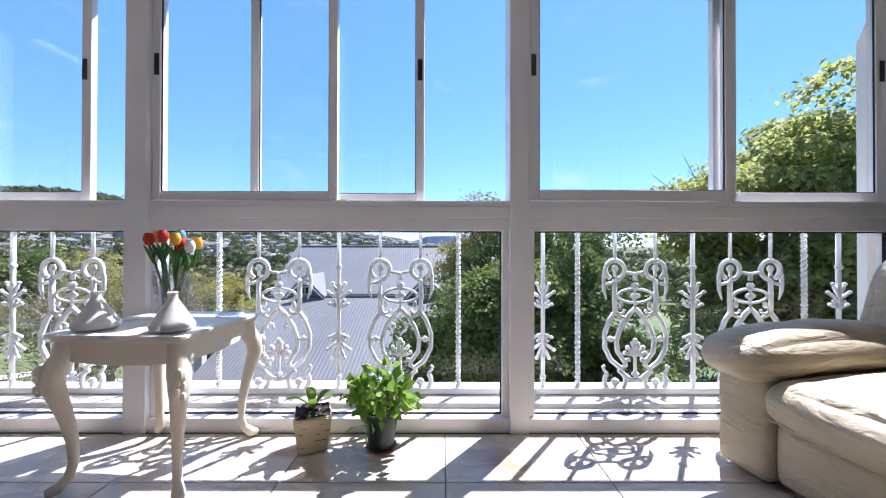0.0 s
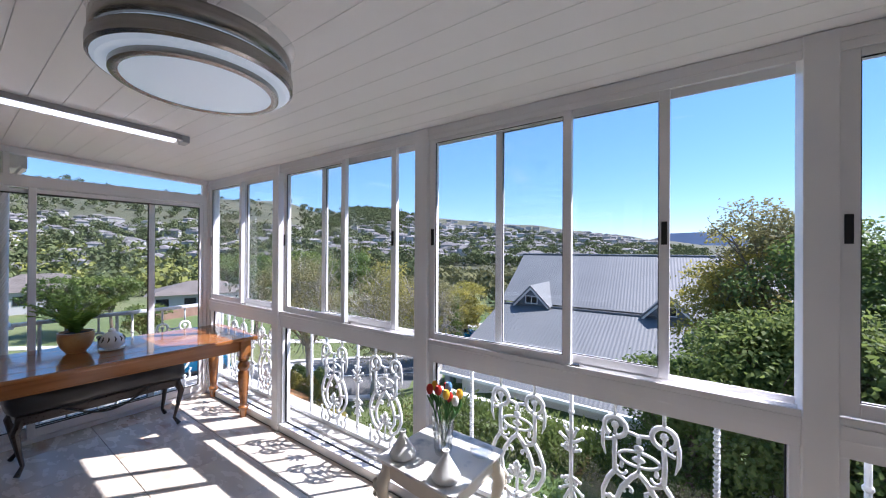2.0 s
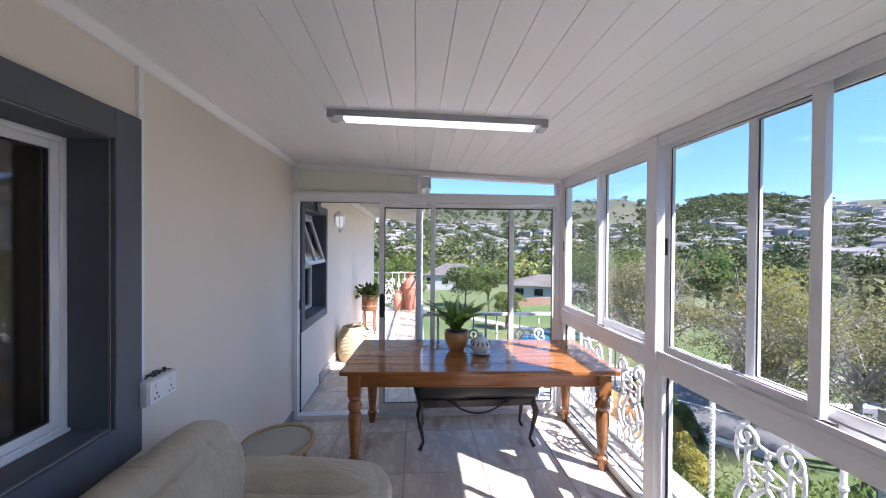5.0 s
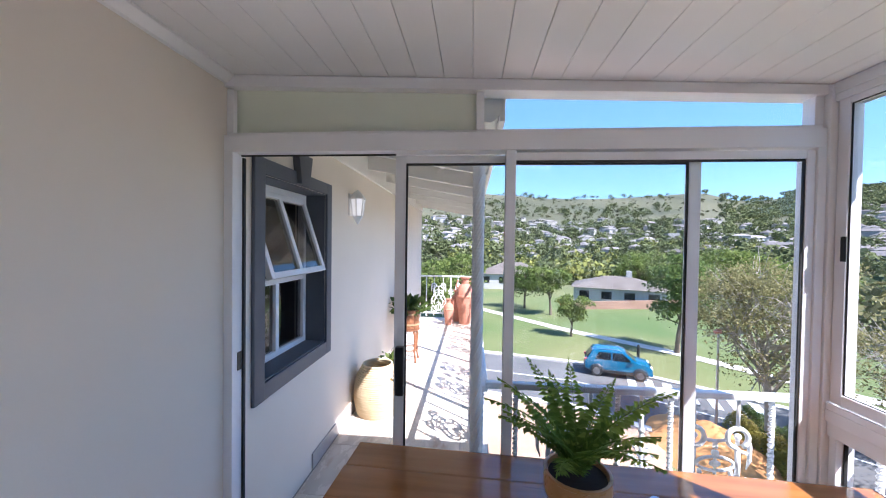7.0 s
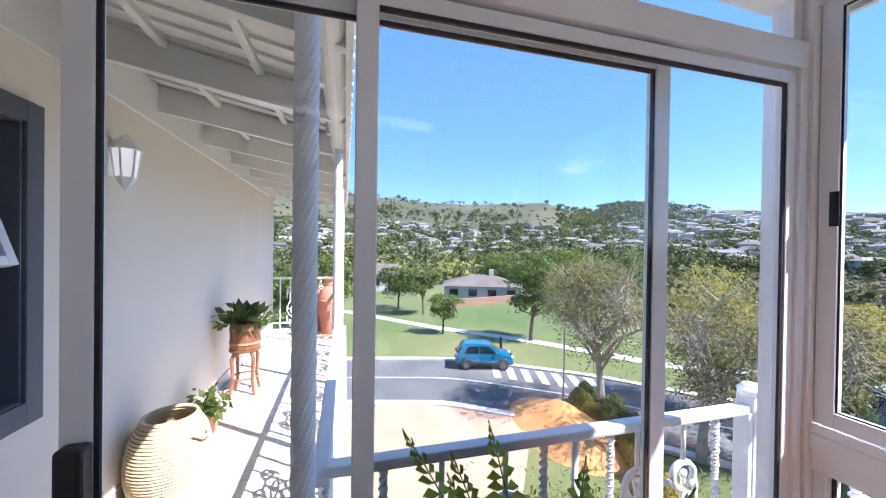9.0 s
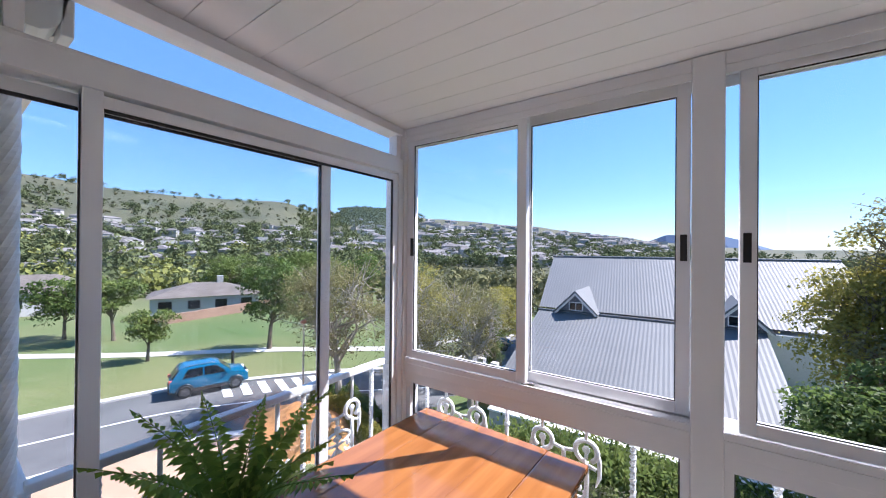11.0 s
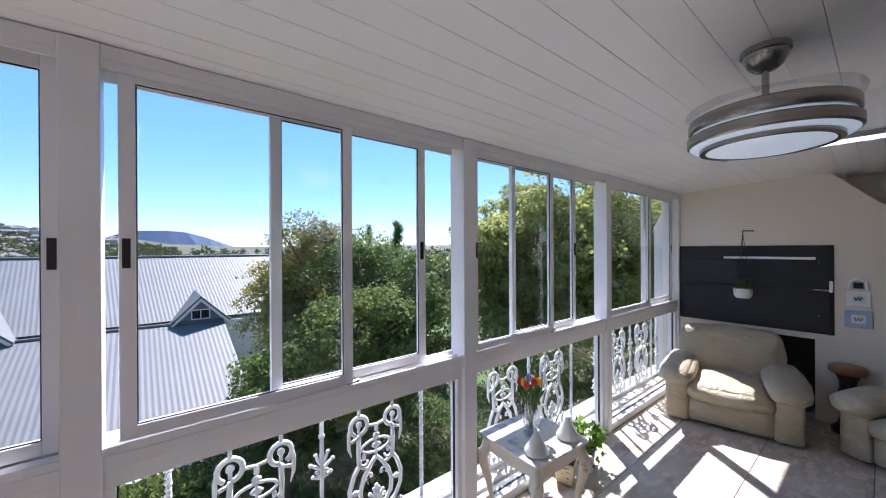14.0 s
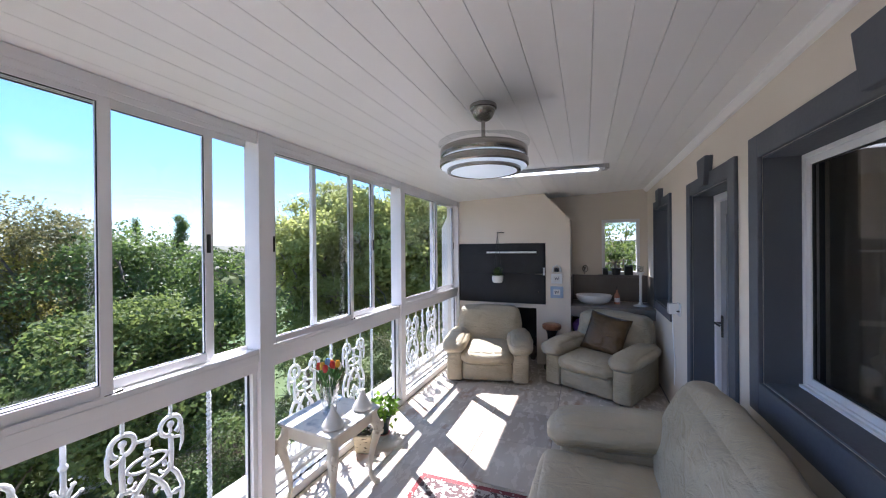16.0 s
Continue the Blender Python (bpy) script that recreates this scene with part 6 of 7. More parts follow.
for k in range(4):
    a0 = 90 * k + 20
    bm = bmesh.new()
    vs = []
    for q in range(15):
        a = radians(a0 + 6.5 * q)
        w = 0.07 * math.sin(math.pi * (q + 1) / 16) ** 0.6
        vs.append([bm.verts.new(((0.262 - j * w) * math.cos(a), (0.262 - j * w) * math.sin(a), -0.242 + 0.012 * math.sin(math.pi * q / 14) + 0.003 * h)) for h in (0, 1) for j in (0, 1)])
    for u, v in zip(vs, vs[1:]):
        bm.faces.new((u[0], u[1], v[1], v[0]))
        bm.faces.new((u[2], v[2], v[3], u[3]))
        bm.faces.new((u[0], v[0], v[2], u[2]))
        bm.faces.new((u[1], u[3], v[3], v[1]))
    part("blade", bm, M_RING, fan, "folded clear blade")
fan.scale = (0.93, 0.93, 0.90)


def batten(x, y0, y1, label, skew=0.0):
    yc, h = (y0 + y1) / 2, (y1 - y0) / 2
    t = thing("fluorescent_light", label, "ceiling light", pose(x, yc, ceil_z(yc), -2.35, 0, skew), group="ceiling battens")
    part("housing", prism([(-0.052, 0.0), (0.052, 0.0), (0.046, -0.034), (-0.046, -0.034)], "y", -h, h, 0.004), M_GREYALU, t)
    part("diffuser", prism([(-0.036, -0.0345), (0.036, -0.0345), (0.031, -0.048), (-0.031, -0.048)], "y", -h + 0.06, h - 0.06, 0.004), M_TUBE, t, "lit white diffuser")
    for s in (-1, 1):
        part("end_cap", box(-0.053, 0.053, s * h - 0.03, s * h + 0.012, -0.049, -0.0, 0.005), M_GREYALU, t)
    return t
batten(1.52, -1.99, -0.79, "slim lit fluorescent batten on the boarded ceiling", -4)
batten(5.14, -2.07, -0.86, "slim lit fluorescent batten on the boarded ceiling", 14)


# ---- seats ----
def arm_chair(m, label, cushion_on=None, recliner=False, seed=0):
    """Local: faces -y, centre of the seat's footprint at the origin."""
    c = thing("armchair", label, "armchair", m, group="leather armchairs")
    for s in (-1, 1):
        a = cushion(s * 0.39 - 0.095, s * 0.39 + 0.095, -0.44, 0.38, 0.02, 0.46, 0.035, 0.004, 0.003, 9, seed + s)
        part("arm", a, M_LEATHER, c, smooth=True)
        p = cushion(s * 0.395 - 0.13, s * 0.395 + 0.13, -0.50, 0.36, 0.43, 0.60, 0.075, 0.03, 0.007, 12, seed + 2 * s)
        for v in p.verts:
            if v.co.y < -0.25:
                v.co.z -= 0.35 * (v.co.y + 0.25) ** 2
        part("arm_pad", p, M_LEATHER, c, smooth=True)
    part("base", cushion(-0.30, 0.30, -0.43, 0.38, 0.03, 0.29, 0.045, 0.02, 0.003, 9, seed + 4), M_LEATHER, c, smooth=True)
    part("seat", cushion(-0.30, 0.30, -0.50, 0.26, 0.27, 0.455, 0.075, 0.035, 0.009, 14, seed + 5), M_LEATHER, c, smooth=True)
    b = cushion(-0.40, 0.40, -0.10, 0.13, 0.36, 0.93, 0.075, 0.035, 0.011, 14, seed + 6)
    for v in b.verts:
        v.co.y += 0.24 + 0.22 * (v.co.z - 0.40)
    part("backrest", b, M_LEATHER, c, smooth=True)
    bk = cushion(-0.43, 0.43, 0.34, 0.46, 0.03, 0.84, 0.05, 0.01, 0.003, 9, seed + 7)
    part("back_shell", bk, M_LEATHER, c, smooth=True)
    for s in (-1, 1):
        for yy in (-0.36, 0.34):
            part("foot", lathe([(0.03, 0.0), (0.035, 0.035), (0, 0.035)], 10, (s * 0.36, yy, 0)), M_BLACK, c)
    c.scale = (1.03, 1.0, 0.88)
    part("seam", tube([(-0.27, -0.506, 0.315), (0.27, -0.506, 0.315)], 0.004, 5), M_LEATHER, c)
    return c


arm_chair(pose(6.14, -0.66, 0, 0, 0, -78), "cream leather armchair with padded arms beside the windows")
arm_chair(pose(6.15, -2.05, 0, 0, 0, -117), "cream leather armchair with padded arms by the house wall", seed=20)
cu = thing("cushion", "bronze satin scatter cushion propped on the armchair", "cushion", pose(6.16, -1.93, 0.70, 0, 0, -114))
cb = bmesh.new()
bmesh.ops.create_cube(cb, size=2)
bmesh.ops.subdivide_edges(cb, edges=list(cb.edges), cuts=15, use_grid_fill=True)
for v in cb.verts:
    x, zz, sgn = v.co.x, v.co.z, v.co.y
    fat = max(0.0, (1 - x ** 4) * (1 - zz ** 4)) ** 0.5
    pinch = 1 - 0.07 * (1 - abs(x) ** 2) * abs(zz) ** 3 - 0.07 * (1 - abs(zz) ** 2) * abs(x) ** 3
    crease = 0.012 * noise.noise(Vector((x * 2.2, 7 * zz, 2)))
    v.co = Vector((0.24 * x * pinch, sgn * (0.006 + 0.075 * fat) + crease * fat, 0.24 * zz * pinch))
part("cover", cb, M_CUSHION, cu, smooth=True)
cu.matrix_world = pose(6.13, -2.09, 0.62, -24, 9, -116)

# three-seat sofa along the house wall: local faces +y
so = thing("sofa", "long cream leather sofa under the big window", "sofa", pose(2.89, -2.12, 0))
SL = 1.19
for s in (-1, 1):
    part("arm", cushion(s * (SL - 0.11) - 0.11, s * (SL - 0.11) + 0.11, -0.40, 0.40, 0.03, 0.44, 0.05, 0.012, 0.004, 9, 40 + s), M_LEATHER, so, smooth=True)
    p = cushion(s * (SL - 0.12) - 0.15, s * (SL - 0.12) + 0.15, -0.36, 0.46, 0.40, 0.58, 0.085, 0.03, 0.008, 13, 44 + s)
    for v in p.verts:
        v.co.z += 0.06 * (0.46 - v.co.y) / 0.82 - 0.5 * max(0.0, v.co.y - 0.28) ** 2
    part("arm_pad", p, M_LEATHER, so, smooth=True)
    b = cushion(s * 0.555 - 0.55, s * 0.555 + 0.55, -0.11, 0.10, 0.36, 0.875, 0.08, 0.045, 0.012, 17, 50 + s)
    for v in b.verts:
        v.co.y -= 0.20 + 0.34 * (v.co.z - 0.40)
    bk = part("backrest", b, M_LEATHER, so, smooth=True)
    for dy in (-0.045, 0.05):
        part("seam", tube([(s * 0.555 - 0.46 + 0.92 * k / 10, dy - 0.345, 0.868 - 0.10 * abs(dy)) for k in range(11)], 0.0035, 5), M_LEATHER, bk)
    part("seat", cushion(s * 0.465 - 0.455, s * 0.465 + 0.455, -0.26, 0.50, 0.25, 0.43, 0.07, 0.03, 0.008, 14, 55 + s), M_LEATHER, so, smooth=True)
part("base", cushion(-0.93, 0.93, -0.38, 0.43, 0.03, 0.27, 0.045, 0.01, 0.003, 9, 60), M_LEATHER, so, smooth=True)
part("back_shell", cushion(-1.02, 1.02, -0.49, -0.40, 0.03, 0.72, 0.045, 0.01, 0.003, 9, 61), M_LEATHER, so, smooth=True)
for s in (-1, 1):
    for yy in (-0.38, 0.36):
        part("foot", lathe([(0.03, 0.0), (0.035, 0.035), (0, 0.035)], 10, (s * 1.02, yy, 0)), M_BLACK, so)

# round cane side table behind the sofa arm
rt = thing("side_table", "round rattan side table with a glass top", "side table", pose(1.36, -2.34, 0))
part("rim", tube([(0.20 * math.cos(2 * math.pi * k / 32), 0.20 * math.sin(2 * math.pi * k / 32), 0.50) for k in range(32)], 0.017, 8, None, True), M_RATTAN, rt, smooth=True)
part("top", lathe([(0, 0.495), (0.19, 0.495), (0.19, 0.503), (0, 0.503)], 32), M_FROST, rt, "frosted glass top")
for k in range(4):
    a = radians(45 + 90 * k)
    part("leg", tube([(0.19 * math.cos(a), 0.19 * math.sin(a), 0.49), (0.15 * math.cos(a), 0.15 * math.sin(a), 0.25), (0.18 * math.cos(a), 0.18 * math.sin(a), 0.0)], 0.013, 8), M_RATTAN, rt, smooth=True)
part("stretcher", tube([(0.15 * math.cos(2 * math.pi * k / 24), 0.15 * math.sin(2 * math.pi * k / 24), 0.25) for k in range(24)], 0.009, 6, None, True), M_RATTAN, rt, smooth=True)

# rug
rg = thing("rug", "patterned cream rug with a faded red border", "rug", pose(2.98, -1.16, 0, 0, 0, 2))
part("field", box(-0.86, 0.86, -0.345, 0.345, 0.001, 0.009, 0.002), M_RUG, rg)
b = box(-0.90, 0.90, 0.346, 0.38, 0.001, 0.008, 0.002)
box(-0.90, 0.90, -0.38, -0.346, 0.001, 0.008, 0.002, b)
box(-0.90, -0.861, -0.345, 0.345, 0.001, 0.008, 0.002, b)
box(0.861, 0.90, -0.345, 0.345, 0.001, 0.008, 0.002, b)
part("border", b, M_RUGRED, rg, "faded red border")
fr = bmesh.new()
for k in range(120):
    for e in (-1, 1):
        yy = -0.375 + 0.75 * k / 119
        tube([(e * 0.895, yy, 0.005), (e * 0.925, yy + 0.004 * math.sin(k * 2.3), 0.004), (e * 0.945, yy + 0.007 * math.sin(k * 1.7), 0.003)], [0.002, 0.002, 0.001], 4, fr)
part("fringe", fr, M_CLOTH, rg, "short pale knotted fringe")["kind"] = "stuff"

# ---- dining table ----
dt = thing("dining_table", "large varnished orange pine table with turned legs", "dining table", pose(0.55, -1.015, 0, 0, 0, -3))
TX, TY = 0.45, 1.035
for k in range(5):
    a, b = -TX + 2 * TX * k / 5, -TX + 2 * TX * (k + 1) / 5
    part("top_board", box(a + 0.0002, b - 0.0002, -TY, TY, 0.738, 0.772, 0.0015 if 0 < k < 4 else 0.010), M_PINE, dt)
for s in (-1, 1):
    part("apron", box(s * 0.375 - 0.012, s * 0.375 + 0.012, -0.905, 0.905, 0.635, 0.737, 0.003), M_PINE, dt)
    part("apron", box(-0.34, 0.34, s * 0.935 - 0.012, s * 0.935 + 0.012, 0.635, 0.737, 0.003), M_PINE, dt)
    part("apron_bead", box(s * 0.388 - 0.004, s * 0.388 + 0.004, -0.905, 0.905, 0.636, 0.648, 0.002), M_PINE, dt)
leg_prof = [(0.0, 0.0), (0.026, 0.0), (0.030, 0.03), (0.036, 0.07), (0.046, 0.085), (0.046, 0.10), (0.030, 0.115), (0.033, 0.15), (0.045, 0.30), (0.050, 0.40), (0.046, 0.435), (0.034, 0.45), (0.050, 0.47), (0.054, 0.495), (0.046, 0.52), (0.034, 0.535), (0.048, 0.55), (0.048, 0.565), (0.040, 0.58)]
for sx in (-1, 1):
    for sy in (-1, 1):
        lb = lathe(leg_prof, 20, (sx * 0.375, sy * 0.935, 0))
        box(sx * 0.375 - 0.046, sx * 0.375 + 0.046, sy * 0.935 - 0.046, sy * 0.935 + 0.046, 0.575, 0.7375, 0.004, lb)
        part("leg", lb, M_PINE, dt, smooth=True)

# covered bench under the table
bn = thing("bench", "dark cabriole-legged bench under a black vinyl cover", "bench", pose(0.48, -1.0, 0))
cv = cushion(-0.20, 0.20, -0.52, 0.52, 0.42, 0.60, 0.05, 0.02, 0.012, 16, 70)
part("cover", cv, M_COVER, bn, smooth=True)
part("seat_rail", box(-0.185, 0.185, -0.49, 0.49, 0.36, 0.425, 0.01), M_DARKWOOD, bn)
for sx in (-1, 1):
    for sy in (-1, 1):
        x, yy = sx * 0.16, sy * 0.46
        part("leg", tube([(x, yy, 0.40), (x + sx * 0.03, yy + sy * 0.03, 0.32), (x + sx * 0.01, yy + sy * 0.01, 0.18), (x - sx * 0.01, yy - sy * 0.01, 0.07), (x + sx * 0.02, yy + sy * 0.02, 0.012)], [0.028, 0.026, 0.017, 0.012, 0.018], 8), M_DARKWOOD, bn, smooth=True)
part("strap", tube([(0.21, -0.25 + 0.5 * k / 12, 0.42 - 0.10 * math.sin(math.pi * k / 12)) for k in range(13)], 0.008, 5), M_COVER, bn)


# ---- plants and ornaments ----
def fern(th, at, n, length, seed):
    g = np.random.default_rng(seed)
    for k in range(n):
        a = 2 * math.pi * k / n + g.uniform(-0.2, 0.2)
        ln = length * g.uniform(0.7, 1.1)
        lift = g.uniform(0.95, 1.5)
        pts = []
        for q in range(15):
            f = q / 14
            rad = ln * f * math.cos(lift * (1 - 0.55 * f))
            z = ln * (math.sin(lift) * f - 0.42 * f * f * (1.3 - lift * 0.5))
            pts.append(Vector((at[0] + rad * math.cos(a), at[1] + rad * math.sin(a), at[2] + z)))
        bm = tube(pts, [0.0025] * 8 + [0.0015] * 7, 4)
        side = Vector((-math.sin(a), math.cos(a), 0))
        for q in range(2, 29):
            f = q / 29
            p = pts[int(f * 14)].lerp(pts[min(14, int(f * 14) + 1)], f * 14 - int(f * 14))
            d = (pts[min(14, int(f * 14) + 1)] - pts[max(0, int(f * 14) - 1)]).normalized()
            w = 0.056 * math.sin(math.pi * min(1, 0.12 + 0.9 * f)) * g.uniform(0.8, 1.1)
            for s in (-1, 1):
                t = p + side * s * w + d * 0.012 - Vector((0, 0, 0.012 * g.uniform(0, 1.4)))
                v = [bm.verts.new(c) for c in (p - d * 0.004, (p + t) / 2 - d * 0.0095 + Vector((0, 0, 0.002)), t, (p + t) / 2 + d * 0.0095 + Vector((0, 0, 0.002)))]
                bm.faces.new(v)
        part("frond", bm, M_LEAF_FERN, th)


fp = thing("potted_fern", "green sword fern in a round glazed ochre pot", "potted plant", pose(0.43, -1.155, 0.772))
part("pot", lathe([(0.0, 0.004), (0.055, 0.0), (0.065, 0.012), (0.09, 0.05), (0.108, 0.10), (0.110, 0.14), (0.104, 0.155), (0.110, 0.16), (0.110, 0.168), (0.100, 0.168), (0.096, 0.15), (0, 0.15)], 28), M_TERRA, fp, smooth=True)
part("soil", lathe([(0.0, 0.155), (0.095, 0.152)], 20), M_SOIL, fp)
fern(fp, (0, 0, 0.15), 22, 0.385, 5)

bl = thing("ceramic_lantern", "white pierced ceramic ball lantern on a saucer", "lantern", pose(0.56, -0.965, 0.772))
part("saucer", lathe([(0, 0), (0.06, 0), (0.085, 0.012), (0.085, 0.018), (0.055, 0.012), (0, 0.012)], 28), M_GLAZE, bl, smooth=True)
part("globe", lathe([(0.045, 0.013), (0.07, 0.03), (0.083, 0.065), (0.080, 0.095), (0.062, 0.125), (0.035, 0.145), (0.022, 0.15), (0.024, 0.165), (0.014, 0.178), (0, 0.18)], 28), M_GLAZE, bl, smooth=True)
for k in range(12):
    a = 2 * math.pi * k / 12
    q = [(0.0845 * f * math.cos(a + w), 0.0845 * f * math.sin(a + w), z) for f, z, w in ((0.99, 0.075, 0.0), (0.975, 0.095, 0.10), (0.80, 0.118, 0.05))]
    part("slot", tube(q, [0.002, 0.006, 0.002], 5), M_NEARBLACK, bl)

# cream side table by the windows
st = thing("coffee_table", "distressed cream side table with cabriole legs and mottled top", "side table", pose(3.44, -0.28, 0, 0, 0, -3))
HX, HY = 0.245, 0.235
def table_outline(gx, gy):
    """A square with softly clipped corners."""
    q = []
    for sx, sy in ((-1, -1), (1, -1), (1, 1), (-1, 1)):
        q += [(sx * gx, sy * (gy - 0.022)), (sx * (gx - 0.007), sy * (gy - 0.007)), (sx * (gx - 0.022), sy * gy)]
    return sorted(q, key=lambda p: math.atan2(p[1], p[0]))
part("top", prism(table_outline(HX, HY), "z", 0.538, 0.552, 0.004), M_TOPPAINT, st)
part("moulding", prism(table_outline(HX - 0.010, HY - 0.010), "z", 0.524, 0.5378, 0.005), M_CREAM, st)
for s in (-1, 1):
    part("apron", prism([(-0.175, 0.5235), (0.175, 0.5235), (0.175, 0.452), (0.11, 0.447), (0.0, 0.441), (-0.11, 0.447), (-0.175, 0.452)], "y", s * 0.193 - 0.010, s * 0.193 + 0.010, 0.003), M_CREAM, st)
    part("apron", prism([(-0.165, 0.5235), (0.165, 0.5235), (0.165, 0.452), (0.0, 0.441), (-0.165, 0.452)], "x", s * 0.203 - 0.010, s * 0.203 + 0.010, 0.003), M_CREAM, st)
for sx in (-1, 1):
    for sy in (-1, 1):
        x, yy = sx * 0.198, sy * 0.188
        o = [0.0, 0.006, 0.022, 0.026, 0.014, 0.0, -0.010, -0.012, -0.004, 0.016, 0.034]
        zs = [0.5235, 0.470, 0.425, 0.385, 0.320, 0.250, 0.170, 0.100, 0.055, 0.024, 0.016]
        rs = [0.031, 0.033, 0.036, 0.033, 0.026, 0.021, 0.017, 0.0145, 0.015, 0.021, 0.015]
        lb = tube([(x + sx * d, yy + sy * d, z) for d, z in zip(o, zs)], rs, 12)
        part("leg", lb, M_CREAM, st, smooth=True)
        kb = blob((x + sx * 0.046, yy + sy * 0.046, 0.425), (0.017, 0.017, 0.026))
        for k in range(4):
            blob((x + sx * (0.044 + 0.008 * (k % 2)), yy + sy * (0.056 - 0.014 * (k % 2)), 0.408 - 0.017 * k), (0.010, 0.010, 0.015), kb, 6, 4)
        part("carved_knee", kb, M_CREAM, st, "carved acanthus with worn grey paint", smooth=True)

va = thing("vase", "cut-crystal vase holding wooden tulips", "vase", pose(3.44, -0.265, 0.552))
vb = lathe([(0.0, 0.008), (0.042, 0.0), (0.045, 0.01), (0.046, 0.05), (0.052, 0.12), (0.060, 0.20), (0.056, 0.20), (0.047, 0.12), (0.040, 0.02), (0, 0.02)], 32)
part("glass", vb, M_CRYSTAL, va)
for k in range(16):
    a = 2 * math.pi * k / 16
    part("cut_rib", tube([(0.0455 * math.cos(a), 0.0455 * math.sin(a), 0.02), (0.052 * math.cos(a + 0.15), 0.052 * math.sin(a + 0.15), 0.11), (0.059 * math.cos(a), 0.059 * math.sin(a), 0.18)], 0.0035, 4), M_CRYSTAL, va)
tl = thing("tulip_bunch", "bunch of red, yellow, white and blue wooden tulips", "flowers", pose(3.44, -0.265, 0.572))
g = random.Random(4)
for k, (mat, ang, lean, h) in enumerate([(M_PETAL_RED, 200, 0.075, 0.30), (M_PETAL_YELLOW, 320, 0.055, 0.30), (M_PETAL_RED, 110, 0.07, 0.29), (M_PETAL_YELLOW, 30, 0.085, 0.285), (M_PETAL_WHITE, 350, 0.085, 0.27), (M_PETAL_RED, 255, 0.035, 0.31), (M_PETAL_BLUE, 60, 0.03, 0.315), (M_PETAL_RED, 345, 0.05, 0.28), (M_PETAL_YELLOW, 175, 0.06, 0.31)]):
    a = radians(ang)
    top = (lean * math.cos(a), lean * math.sin(a), h)
    fl = part("flower", lathe([(0.0, -0.022), (0.012, -0.018), (0.019, 0.0), (0.018, 0.014), (0.012, 0.028), (0.006, 0.020), (0, 0.018)], 10, top), mat, tl, smooth=True)
    part("stem", tube([(0.012 * math.cos(a + 2), 0.012 * math.sin(a + 2), 0.015), (top[0] * 0.5, top[1] * 0.5, h * 0.5), (top[0], top[1], h - 0.015)], 0.004, 6), M_STEM, fl)
    for s in (-1, 1):
        p = Vector((top[0] * 0.8, top[1] * 0.8, h - 0.09))
        q = Vector((top[0] * 1.1 + 0.025 * s * math.sin(a), top[1] * 1.1 - 0.025 * s * math.cos(a), h - 0.02))
        part("leaf", tube([p, (p + q) / 2 + Vector((0.004, 0.004, 0)), q], [0.003, 0.010, 0.002], 5), M_STEM, fl)


def cone(at, s, label):
    c = thing("ceramic_bottle", label, "ornament", pose(*at), group="white cone bottles")
    part("body", lathe([(0.0, 0.0), (0.050, 0.0), (0.066, 0.008), (0.068, 0.020), (0.060, 0.034), (0.046, 0.058), (0.030, 0.085), (0.016, 0.110), (0.014, 0.128), (0.018, 0.134), (0.010, 0.134), (0.008, 0.11), (0, 0.10)], 28), M_CERAMIC, c, smooth=True)
    c.scale = (s, s, s)
    return c
cone((3.29, -0.415, 0.552), 1.0, "squat white ceramic cone bottle on the side table")
cone((3.575, -0.435, 0.552), 1.0, "ribbed white ceramic cone bottle on the side table")
ds = thing("glass_dish", "small clear glass ashtray on the side table", "dish", pose(3.61, -0.16, 0.552))
part("bowl", lathe([(0, 0.003), (0.05, 0.0), (0.06, 0.02), (0.053, 0.02), (0.045, 0.008), (0, 0.008)], 20), M_CRYSTAL, ds)

bp = thing("potted_basil", "bushy bright green basil in a dark teal plastic pot", "potted plant", pose(4.26, -0.17, 0))
part("saucer", lathe([(0, 0.0), (0.065, 0.0), (0.078, 0.014), (0.073, 0.014), (0.06, 0.004), (0, 0.004)], 24), M_REDPLASTIC, bp, "red plastic saucer", smooth=True)
part("pot", lathe([(0, 0.005), (0.062, 0.005), (0.085, 0.17), (0.092, 0.17), (0.092, 0.19), (0.084, 0.19), (0.080, 0.175), (0, 0.17)], 28), M_GREENPOT, bp, smooth=True)
part("soil", lathe([(0, 0.178), (0.08, 0.174)], 20), M_SOIL, bp)
g2 = np.random.default_rng(9)
stems = bmesh.new()
tips = []
for k in range(26):
    a, rr = g2.uniform(0, 6.28), 0.13 * math.sqrt(g2.uniform(0, 1))
    t = np.array([rr * math.cos(a), rr * math.sin(a), 0.22 + g2.uniform(0.0, 0.11) - 1.5 * rr * rr])
    tube([(0.3 * t[0], 0.3 * t[1], 0.17), (0.7 * t[0], 0.7 * t[1], (0.17 + t[2]) / 2), tuple(t)], 0.0025, 4, stems)
    for q in range(11):
        tips.append(t + g2.normal(size=3) * np.array([0.035, 0.035, 0.035]))
part("stems", stems, M_STEM, bp)
bp.scale = (0.84, 0.84, 0.84)
part("leaves", leaves_mesh("leaves", np.array(tips), 0.065, g2, 0.62, 0.5, np.array([0, 0, 0.25])), M_LEAF_BASIL, bp)
oc = thing("potted_orchid", "small green plant in a square birch-print pot", "potted plant", pose(3.97, -0.17, 0, 0, 0, 20))
pb = bmesh.new()
bmesh.ops.create_cube(pb, size=1)
for v in pb.verts:
    w = 0.055 if v.co.z < 0 else 0.075
    v.co = Vector((math.copysign(w, v.co.x), math.copysign(w, v.co.y), 0.0 if v.co.z < 0 else 0.15))
